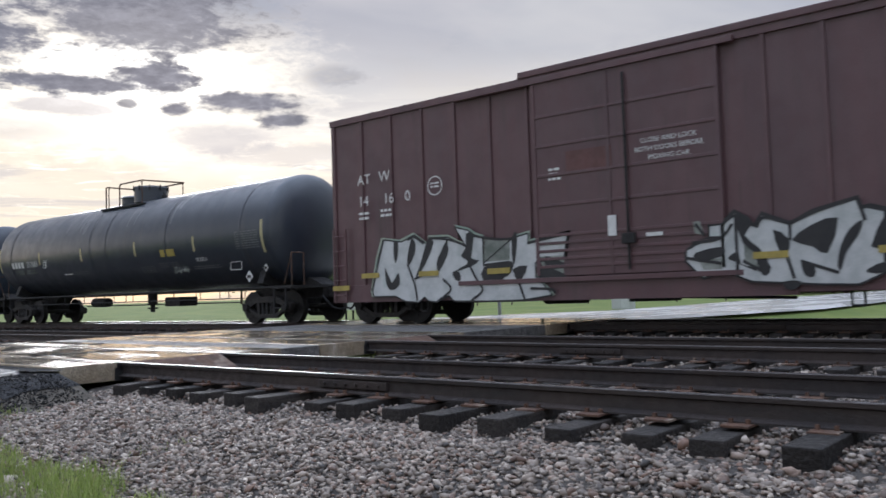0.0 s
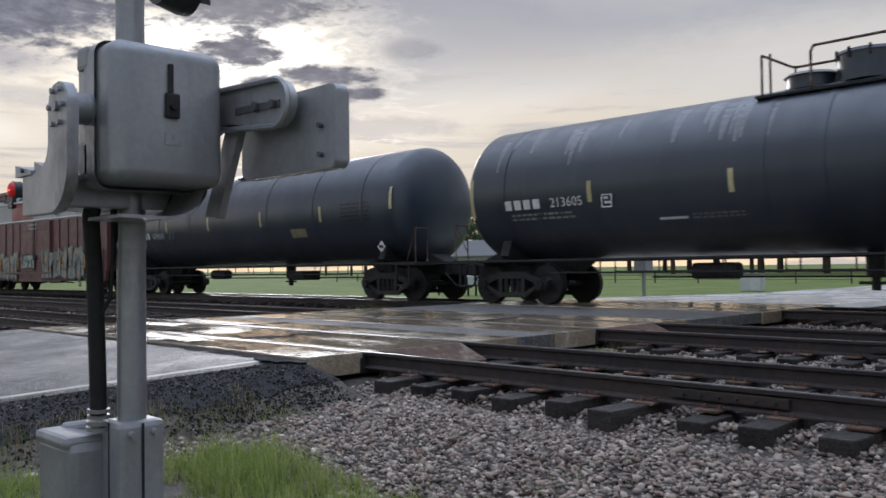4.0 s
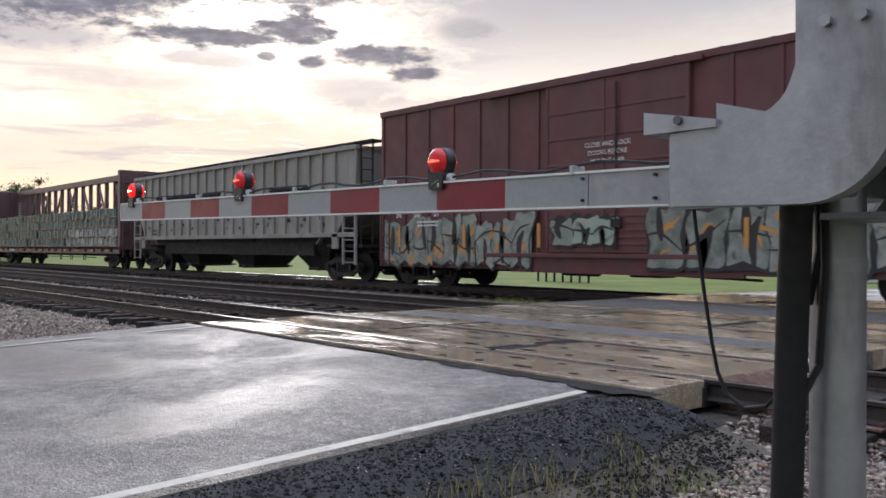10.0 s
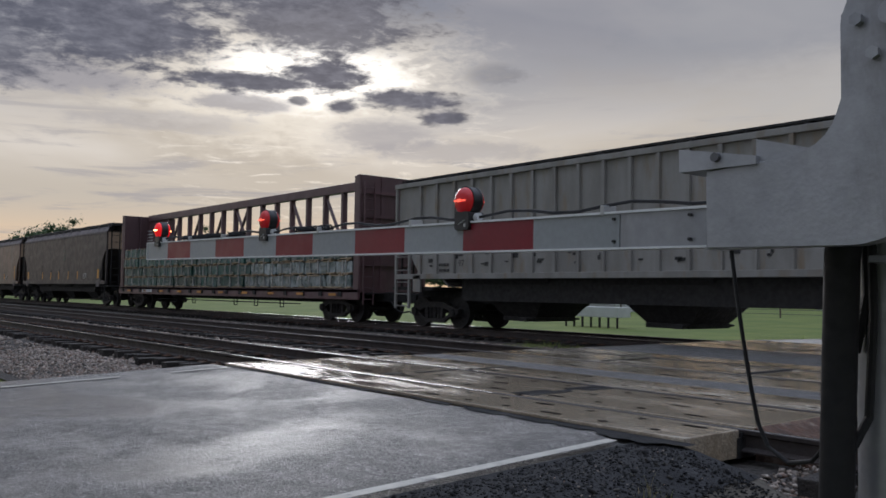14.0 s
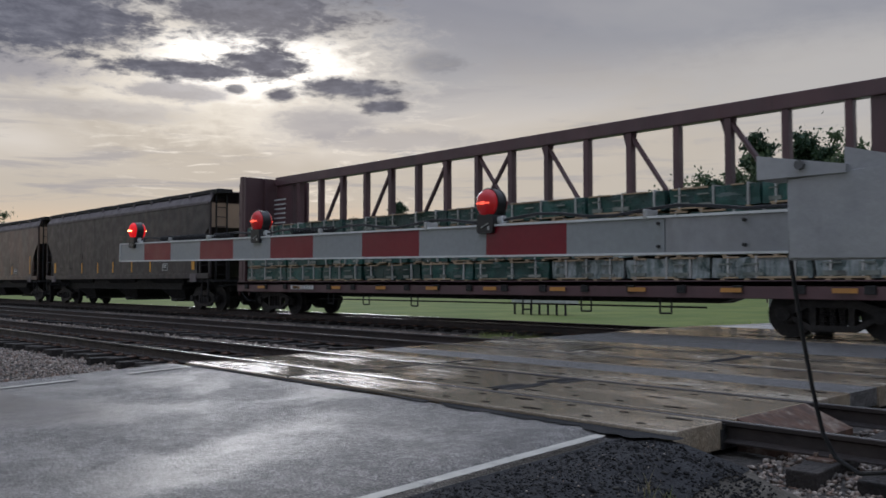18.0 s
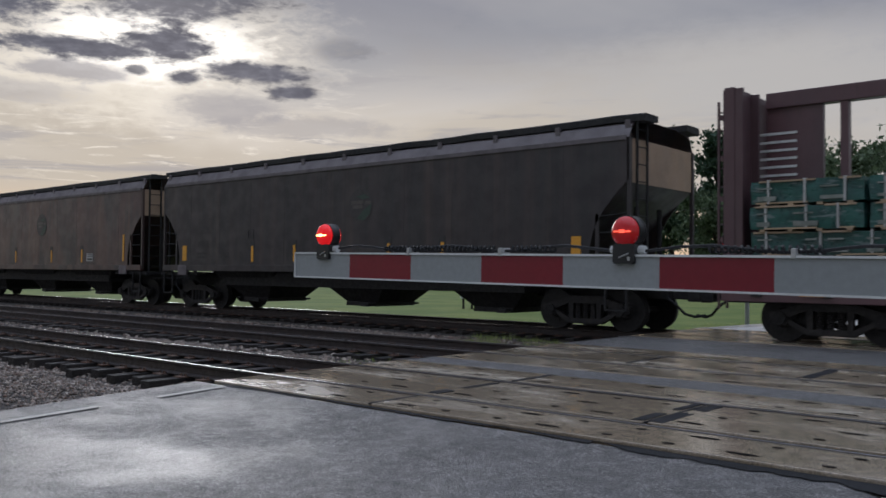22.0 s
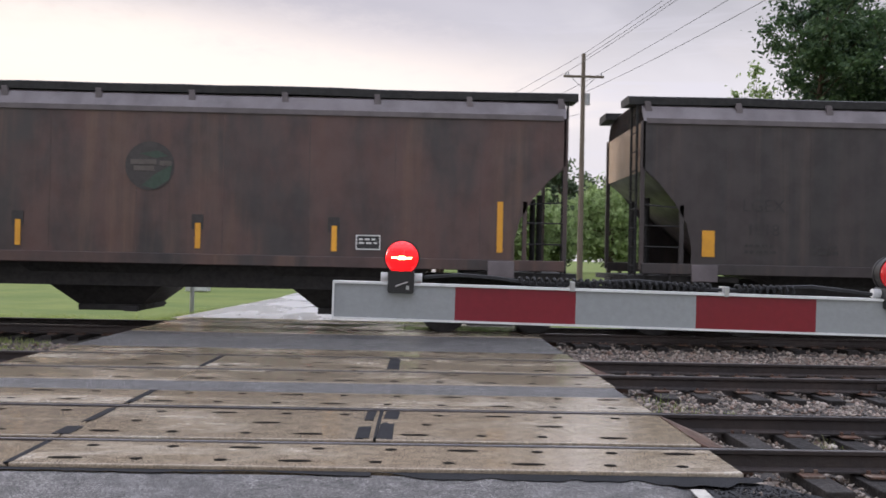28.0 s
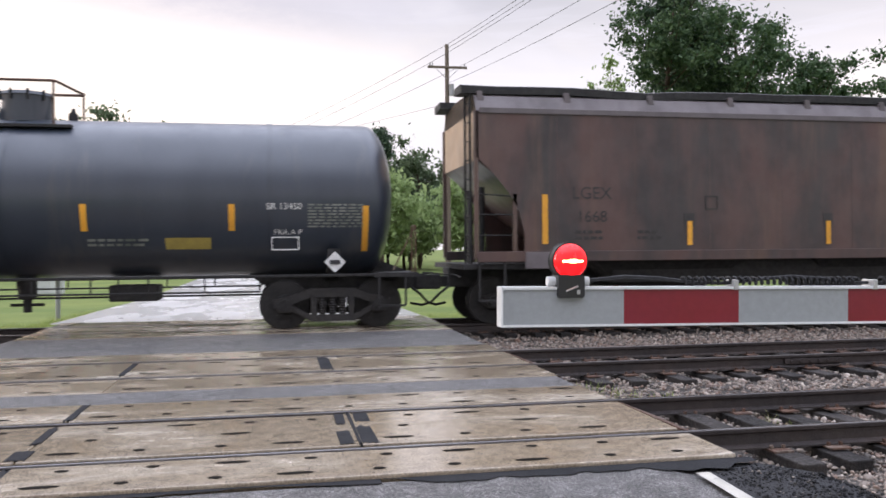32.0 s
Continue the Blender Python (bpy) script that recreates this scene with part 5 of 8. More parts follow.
    part("graffiti_tint", inner, tint or fill, g, "sprayed colour strokes")["kind"] = "stuff"
    part("graffiti_line", lines, SPRAY_BLACK, g, "black sprayed cracks and lines")["kind"] = "stuff"


def boxcar(centre, half, z_top, paint, label, door, rib_step, seed):
    car = railcar("boxcar", centre, label, "boxcar")
    W = 1.555
    bm = bmesh.new()
    box(bm, -half, half, -W + 0.05, W - 0.05, 0.95, z_top - 0.06)
    part("body", bm, paint, car)
    bm = bmesh.new()
    n = 8
    outline = [(-W, z_top - 0.10)] + [(-W + 2 * W * i / n, z_top - 0.06 + 0.10 * math.sin(math.pi * i / n)) for i in range(n + 1)] + [(W, z_top - 0.10)]
    slab_x(bm, outline, -half - 0.02, half + 0.02)
    x = -half + 0.4
    while x < half:
        slab_x(bm, [(a, b + (0.012 if b > z_top - 0.09 else 0)) for a, b in outline], x, x + 0.07)
        x += 1.1
    part("roof", bm, paint, car)
    # vertical panel ribs along both sides
    mesh_bm = bmesh.new()
    box(mesh_bm, -0.04, 0.04, -0.025, 0.025, 0.88, z_top - 0.10, 0.008)
    rib = make_mesh("side_rib", mesh_bm, paint)
    x = -half + 0.12
    while x < half:
        if not door[0] - 0.1 < x < door[1] + 0.1:
            for s in (-1, 1):
                piece("side_rib", rib, car, pose(x, s * (W - 0.035), 0))
        x += rib_step
    for s in (-1, 1):
        bm = bmesh.new()
        box(bm, -half, half, s * (W - 0.12), s * W, 0.54, 0.97, 0.012)
        box(bm, door[0] - 1.2, door[1] + 1.2, s * (W - 0.10), s * (W + 0.01), 0.49, 0.60)
        part("side_sill", bm, paint, car)
        bm = bmesh.new()
        box(bm, -half, half, s * (W - 0.08), s * (W + 0.005), z_top - 0.22, z_top - 0.06, 0.01)
        part("top_chord", bm, paint, car)
    # door with its pressed panels, tracks and lock bars
    bm = bmesh.new()
    yd = -W - 0.05
    box(bm, door[0], door[1], yd, -W + 0.06, 0.98, z_top - 0.24, 0.01)
    d = part("door", bm, paint, car, "sliding steel door with pressed panels")
    z = 1.15
    while z < z_top - 0.4:
        bm = bmesh.new()
        box(bm, door[0] + 0.02, door[1] - 0.02, yd - 0.018, yd + 0.01, z, z + 0.06, 0.008)
        part("door_rib", bm, paint, d)
        z += 0.16 if z < 1.7 else 0.62
    for x in (door[0] + 0.05, (door[0] + door[1]) / 2 - 0.25, door[1] - 0.05):
        bm = bmesh.new()
        box(bm, x - 0.04, x + 0.04, yd - 0.020, yd + 0.01, 1.0, z_top - 0.26, 0.008)
        part("door_post", bm, paint, d)
    bm = bmesh.new()
    mid = (door[0] + door[1]) / 2
    rod(bm, (mid + 0.15, yd - 0.06, 1.05), (mid + 0.15, yd - 0.06, z_top - 0.4), 0.025, 8)
    box(bm, mid + 0.02, mid + 0.3, yd - 0.10, yd - 0.03, 1.55, 1.75, 0.01)
    part("lock_bar", bm, UNDER, d, "dark door lock bar")
    bm = bmesh.new()
    box(bm, door[0] - 2.1, door[1] + 0.3, yd - 0.03, -W + 0.02, 0.86, 0.96, 0.01)
    part("door_track", bm, paint, car)
    bm = bmesh.new()
    box(bm, door[0] - 2.1, door[1] + 0.3, yd - 0.05, -W + 0.02, z_top - 0.26, z_top - 0.14, 0.01)
    part("door_hood", bm, paint, car)
    for s in (-1, 1):
        add_ladder(car, s * (half - 0.55), s * (half - 0.12), -W - 0.06, 0.55, 2.4 if s < 0 else 1.9, 5, paint)
        end_ladder(car, s * (half + 0.07), -1.4, -0.95, 0.9, z_top - 0.2, 11, paint)
        for z in np.arange(1.2, z_top - 0.3, 0.32):
            bm = bmesh.new()
            box(bm, s * half, s * (half + 0.05), -W + 0.15, W - 0.15, z, z + 0.14, 0.02)
            part("end_rib", bm, paint, car)
        bm = bmesh.new()
        box(bm, s * half, s * (half + 0.25), -0.35, 0.35, 0.66, 1.0, 0.02)
        part("end_sill", bm, UNDER, car)
        add_bogie(car, s * (half - 1.35))
        add_coupler(car, s * (half + 0.2), s)
        bm = bmesh.new()
        for x in (s * (half - 2.9), s * (half - 3.1)):
            rod(bm, (x, -1.45, 0.30), (x, -1.45, 0.75), 0.02, 6)
        rod(bm, (s * (half - 2.9), -1.45, 0.30), (s * (half - 3.1), -1.45, 0.30), 0.02, 6)
        part("step_stirrup", bm, UNDER, car)
    bm = bmesh.new()
    box(bm, -half + 0.3, half - 0.3, -0.25, 0.25, 0.62, 0.96)
    for x in np.arange(-half + 3.4, half - 3, 1.3):
        box(bm, x, x + 0.12, -1.4, 1.4, 0.72, 0.95)
    rod(bm, (-1.8, -0.7, 0.60), (-0.8, -0.7, 0.60), 0.2, 14)
    box(bm, 0.3, 1.2, -0.95, -0.4, 0.42, 0.78, 0.03)
    rod(bm, (-4.5, -0.6, 0.48), (4.5, -0.5, 0.55), 0.025, 6)
    rod(bm, (1.2, -0.9, 0.5), (3.6, -1.0, 0.44), 0.03, 6)
    part("underframe", bm, UNDER, car)
    return car, -W - 0.005


box_a, ya = boxcar(1.2, 7.72, 5.27, OXIDE, "dark oxide-red boxcar with silver graffiti along its foot", (-1.43, 2.62), 1.0, 1)
mark(box_a, -6.45, 3.55, "AT", 0.36, ya - 0.06)
mark(box_a, -5.75, 3.57, "W", 0.36, ya - 0.06)
mark(box_a, -6.48, 3.02, "14", 0.36, ya - 0.06)
mark(box_a, -5.62, 3.02, "16", 0.36, ya - 0.06)
mark(box_a, -5.0, 3.02, "0", 0.36, ya - 0.06)
text_bars(box_a, -6.65, -6.3, 2.70, ya - 0.055, 2, 0.06, 2)
text_bars(box_a, -5.9, -5.5, 2.72, ya - 0.055, 2, 0.06, 3)
bm = bmesh.new()
for i in range(28):
    a, b = 2 * math.pi * i / 28, 2 * math.pi * (i + 1) / 28
    vs = [bm.verts.new((-4.15 + r * math.cos(q), ya - 0.055, 3.18 + r * math.sin(q))) for r, q in ((0.20, a), (0.225, a), (0.225, b), (0.20, b))]
    bm.faces.new(vs)
part("round_stencil", bm, WHITE_PAINT, box_a, "thin white ring stencil")
text_bars(box_a, -4.27, -4.02, 3.22, ya - 0.055, 2, 0.04, 8)
for i, line in enumerate(("CLOSE AND LOCK", "BOTH DOORS BEFORE", "MOVING CAR")):
    mark(box_a, 1.62, 3.48 - 0.165 * i, line, 0.135, -1.555 - 0.08)
text_bars(box_a, -1.05, -0.75, 3.15, -1.612, 3, 0.05, 12)
sticker(box_a, "repaint_patch", -0.62, 0.42, 3.02, 3.5, -1.61, surface("faded_grey_red_patch", (0.13, 0.06, 0.055), None, 3, 0.6, (0.6, 0.8)), "faded repaint patch on the door")
sticker(box_a, "door_card", 0.30, 0.48, 1.72, 2.12, -1.64, WHITE_PAINT, "white paper card")
sticker(box_a, "door_card", 1.10, 1.44, 1.66, 1.73, -1.64, WHITE_PAINT, "white label strip")
text_bars(box_a, 0.15, 0.85, 2.42, -1.612, 1, 0.03, 13)
# angular silver lettering shapes with black counters, in the car's own space
SILVER_ONE = (
    ((-6.26, 0.81), (-6.05, 1.56), (-5.86, 2.04), (-5.26, 1.95), (-4.83, 2.09), (-4.42, 1.83), (-4.38, 1.99), (-3.8, 1.97), (-3.29, 1.72), (-3.6, 2.18), (-3.21, 2.08), (-3.05, 1.97), (-2.81, 1.89), (-2.82, 1.33), (-2.02, 1.83), (-1.61, 1.91), (-1.62, 1.72), (-0.65, 1.84), (-0.75, 1.36), (-1.45, 1.29), (-1.46, 0.99), (-1.2, 0.76), (-1.06, 0.6), (-1.77, 0.51), (-2.6, 0.5), (-3.13, 0.51), (-3.69, 0.52), (-3.82, 0.65), (-4.21, 0.51), (-4.46, 0.54), (-4.56, 0.63), (-4.76, 0.51), (-5.18, 0.54), (-5.49, 0.67), (-5.99, 0.67), (-6.21, 0.67)),
)
DARK_ONE = (
    ((-5.5, 1.96), (-5.36, 1.95), (-5.37, 1.66), (-5.46, 1.46), (-5.52, 1.66)),
    ((-5.81, 1.37), (-5.59, 0.99), (-5.38, 1.24), (-5.34, 0.95), (-5.59, 0.81), (-5.78, 0.95)),
    ((-4.92, 2.01), (-4.8, 1.9), (-4.83, 1.66), (-5.03, 1.37), (-5.08, 1.53), (-5.01, 1.8)),
    ((-4.41, 1.97), (-4.24, 1.88), (-4.51, 1.39), (-4.84, 1.07), (-4.67, 1.4)),
    ((-3.85, 1.91), (-3.81, 1.78), (-3.82, 1.6), (-4.1, 1.2), (-4.17, 1.41), (-4.03, 1.65)),
    ((-3.28, 2.01), (-3.05, 1.99), (-3.15, 1.47), (-2.93, 1.41), (-3.18, 1.27), (-3.67, 1.18), (-3.27, 1.34), (-3.31, 1.44), (-3.44, 1.53), (-3.29, 1.72)),
    ((-3.7, 1.18), (-3.51, 1.17), (-3.47, 0.98), (-3.64, 1.01)),
    ((-2.8, 1.25), (-2.07, 1.35), (-2.08, 1.1), (-2.28, 0.99), (-2.41, 0.88), (-2.84, 0.96)),
    ((-2.04, 1.17), (-1.65, 1.23), (-1.81, 0.95), (-1.89, 0.88)),
    ((-1.41, 1.25), (-0.77, 1.03), (-0.74, 0.87), (-1.27, 0.87), (-1.42, 1.03)),
    ((-1.19, 1.41), (-0.76, 1.25), (-0.77, 1.14), (-1.18, 1.16)),
    ((-2.04, 1.83), (-1.89, 1.95), (-1.94, 1.47), (-2.03, 1.25)),
)
LINES_ONE = (
    ((-6.26, 0.81), (-5.99, 1.65), (-5.83, 2.04)),
    ((-5.08, 1.42), (-4.84, 0.93), (-4.79, 0.55)),
    ((-4.86, 1.06), (-4.42, 1.19)),
    ((-3.99, 1.03), (-3.67, 0.79), (-4.16, 0.53)),
    ((-3.18, 1.27), (-3.02, 0.98), (-2.79, 0.74), (-3.18, 0.53)),
    ((-1.89, 0.9), (-1.75, 0.53)),
    ((-1.64, 1.7), (-0.65, 1.84)),
    ((-5.05, 1.98), (-4.84, 2.07), (-4.54, 1.86)),
    ((-4.38, 1.99), (-3.75, 1.92), (-3.27, 1.74)),
    ((-3.05, 1.95), (-2.49, 1.83), (-1.98, 1.82)),
    ((-1.6, 0.75), (-1.05, 0.73), (-0.98, 0.64)),
    ((-2.82, 1.29), (-2.09, 1.33)),
)
GREY_ONE = (
    ((-2.77, 1.85), (-2.09, 1.79), (-2.11, 1.37), (-2.8, 1.36)),
    ((-1.38, 1.4), (-0.75, 1.4), (-0.77, 1.03), (-1.19, 1.05)),
)
SILVER_TWO = (
    ((1.88, 1.35), (2.14, 1.47), (2.6, 1.55), (2.32, 1.56), (2.33, 1.77), (2.59, 1.78), (2.81, 1.97), (3.07, 1.81), (3.14, 1.69), (3.28, 1.89), (3.75, 1.68), (4.1, 1.86), (4.81, 2.02), (4.86, 1.85), (4.97, 1.87), (5.22, 1.79), (5.17, 0.81), (4.79, 0.64), (4.22, 0.66), (3.06, 0.74), (2.57, 0.94), (2.18, 0.82), (1.87, 1.14)),
)
DARK_TWO = (
    ((2.81, 1.93), (3.12, 1.78), (2.97, 1.55), (3.22, 1.31), (3.4, 0.97), (3.3, 0.83), (3.2, 0.92), (3.12, 1.25), (2.93, 1.42)),
    ((3.46, 1.62), (3.74, 1.42), (3.66, 1.16), (3.57, 1.19)),
    ((3.77, 1.42), (4.09, 1.65), (4.52, 1.74), (4.33, 1.17), (4.1, 1.29)),
    ((4.89, 1.67), (4.81, 1.43), (4.62, 1.17), (4.53, 0.89), (4.47, 0.96), (4.54, 1.29), (4.7, 1.56)),
    ((2.04, 1.29), (2.56, 1.38), (2.55, 1.21), (2.09, 1.13)),
    ((5.22, 1.73), (4.99, 1.24), (5.2, 1.27)),
    ((4.92, 0.88), (5.18, 0.99), (5.17, 0.82), (4.94, 0.82)),
    ((3.9, 1.06), (4.11, 0.98), (4.1, 0.79), (3.95, 0.82)),
    ((2.84, 1.28), (2.88, 1.06), (3.08, 0.99), (3.14, 0.92), (2.78, 1.1), (2.65, 1.17)),
    ((3.61, 0.73), (3.89, 0.72), (3.79, 0.59), (3.63, 0.6)),
)
LINES_TWO = (
    ((2.0, 1.48), (2.56, 1.5), (2.76, 1.77)),
    ((2.59, 1.78), (2.82, 1.96), (3.11, 1.71)),
    ((3.18, 1.67), (3.28, 1.89), (3.75, 1.68), (4.1, 1.86), (4.81, 2.04)),
    ((3.75, 1.68), (3.74, 1.42)),
    ((3.68, 1.15), (3.78, 0.77)),
    ((2.82, 1.93), (2.82, 0.83)),
    ((3.9, 1.06), (4.49, 0.84)),
    ((1.87, 1.21), (2.54, 1.08)),
    ((2.08, 1.82), (2.25, 1.59)),
    ((2.92, 1.11), (3.24, 0.92)),
    ((4.86, 1.91), (4.93, 1.66)),
)
GREY_TWO = (
    ((2.95, 1.42), (3.09, 1.28), (3.2, 0.95), (2.95, 1.09)),
    ((2.12, 1.13), (2.55, 1.18), (2.54, 0.98), (2.19, 0.98)),
    ((2.03, 1.86), (2.16, 1.87), (2.25, 1.6), (2.06, 1.65)),
)


def silver_piece(car, y, silver, darks, lines, greys, halo):
    cx = sum(x for x, z in silver[0]) / len(silver[0])
    back = bmesh.new()
    blob(back, [(cx + (x - cx) * 1.025, z + (0.06 if z > 1.4 else 0.0)) for x, z in silver[0]], y)
    g = part("graffiti", back, halo, car, "sprayed halo of the graffiti")
    bm = bmesh.new()
    blob(bm, silver[0], y - 0.003)
    part("graffiti_fill", bm, SPRAY_WHITE, g, "angular silver sprayed letter shapes")
    for k, shape in enumerate(greys):
        bm = bmesh.new()
        blob(bm, shape, y - 0.005 - 0.0004 * k)
        part("graffiti_tint", bm, SPRAY_PALE, g, "grey rubbed patch in the lettering")
    for k, shape in enumerate(darks):
        bm = bmesh.new()
        blob(bm, curved(shape, 2), y - 0.008 - 0.0002 * k)
        part("graffiti_counter", bm, SPRAY_BLACK, g, "black sprayed counter between strokes")
    for k, line in enumerate(lines):
        bm = bmesh.new()
        ribbon(bm, line, 0.055, y - 0.012 - 0.0002 * k, False)
        part("graffiti_line", bm, SPRAY_BLACK, g, "black sprayed edge line")
    bm = bmesh.new()
    edge = list(silver[0]) + [silver[0][0]]
    for a, b in zip(edge, edge[1:]):
        d = Vector((b[0] - a[0], b[1] - a[1])).normalized() * 0.017
        blob(bm, [(a[0] - d.y, a[1] + d.x), (b[0] - d.y, b[1] + d.x), (b[0] + d.y, b[1] - d.x), (a[0] + d.y, a[1] - d.x)], y - 0.0065)
    part("graffiti_outline", bm, SPRAY_BLACK, g, "black sprayed outline")


silver_piece(box_a, ya - 0.045, SILVER_ONE, DARK_ONE, LINES_ONE, GREY_ONE, SPRAY_GREEN)
silver_piece(box_a, ya - 0.062, SILVER_TWO, DARK_TWO, LINES_TWO, GREY_TWO, SPRAY_BLACK)
for x, z in ((-7.35, 0.92), (-6.3, 1.2), (-4.4, 1.18), (-2.4, 1.16), (3.4, 1.2), (5.4, 1.2)):
    sticker(box_a, "reflector_strip", x - 0.3, x + 0.3, z - 0.07, z + 0.05, ya - 0.075, YELLOW_PANEL)
bm = bmesh.new()
box(bm, -1.76, 7.0, -1.60, -1.36, 5.20, 5.34, 0.02)
part("door_rail_cover", bm, OXIDE, box_a, "raised cover over the door rail")

box_b, yb = boxcar(-56.17, 8.45, 5.24, OXIDE_BRIGHT, "faded red boxcar with grey and orange graffiti", (-1.7, 2.3), 1.05, 2)
mark(box_b, -7.45, 2.06, "56", 0.30, yb - 0.06)
mark(box_b, -6.6, 2.06, "08", 0.30, yb - 0.06)
mark(box_b, -5.75, 2.06, "67", 0.30, yb - 0.06)
for i, line in enumerate(("CLOSE AND LOCK", "DOORS BEFORE", "MOVING CAR")):
    mark(box_b, 0.2, 3.46 - 0.19 * i, line, 0.155, -1.555 - 0.105)
text_bars(box_b, -6.6, -5.7, 1.8, yb - 0.055, 2, 0.05, 21)
wildstyle(box_b, -8.1, -2.2, 0.56, 1.95, yb - 0.045, 15, 9, SPRAY_PALE, SPRAY_GREEN, SPRAY_ORANGE)
wildstyle(box_b, 1.3, 7.9, 0.56, 2.05, yb - 0.062, 19, 7, SPRAY_PALE, SPRAY_BLACK, SPRAY_ORANGE)
wildstyle(box_b, -1.4, 0.4, 1.1, 1.9, -1.65, 23, 3, SPRAY_GREEN, SPRAY_BLACK, SPRAY_PALE)
for x in (-7.4, -4.6, -1.9, 3.6, 6.4):
    sticker(box_b, "reflector_strip", x - 0.05, x + 0.05, 1.1, 1.7, yb - 0.075, SPRAY_ORANGE)


# ---- covered hoppers ----
def hopper_bottoms(car, outlets, z_sill, half, wall):
    """Discharge hoppers below the sill, with their gates."""
    for x in outlets:
        bm = bmesh.new()
        top, low = 1.62, 0.62
        for s in (1,):
            a = [bm.verts.new(v) for v in ((x - top, -1.35, z_sill), (x + top, -1.35, z_sill), (x + top, 1.35, z_sill), (x - top, 1.35, z_sill))]
            b = [bm.verts.new(v) for v in ((x - low, -0.75, 0.42), (x + low, -0.75, 0.42), (x + low, 0.75, 0.42), (x - low, 0.75, 0.42))]
            bm.faces.new(a[::-1]), bm.faces.new(b)
            for i in range(4):
                bm.faces.new((a[i], a[(i + 1) % 4], b[(i + 1) % 4], b[i]))
        h = part("discharge_hopper", bm, UNDER, car)
        bm = bmesh.new()
        box(bm, x - 0.6, x + 0.6, -0.8, 0.8, 0.30, 0.42, 0.01)
        rod(bm, (x + 0.55, -1.15, 0.36), (x + 0.55, 1.0, 0.36), 0.03, 8)
        box(bm, x + 0.42, x + 0.68, -1.2, -1.08, 0.31, 0.41, 0.01)
        part("outlet_gate", bm, UNDER, h)


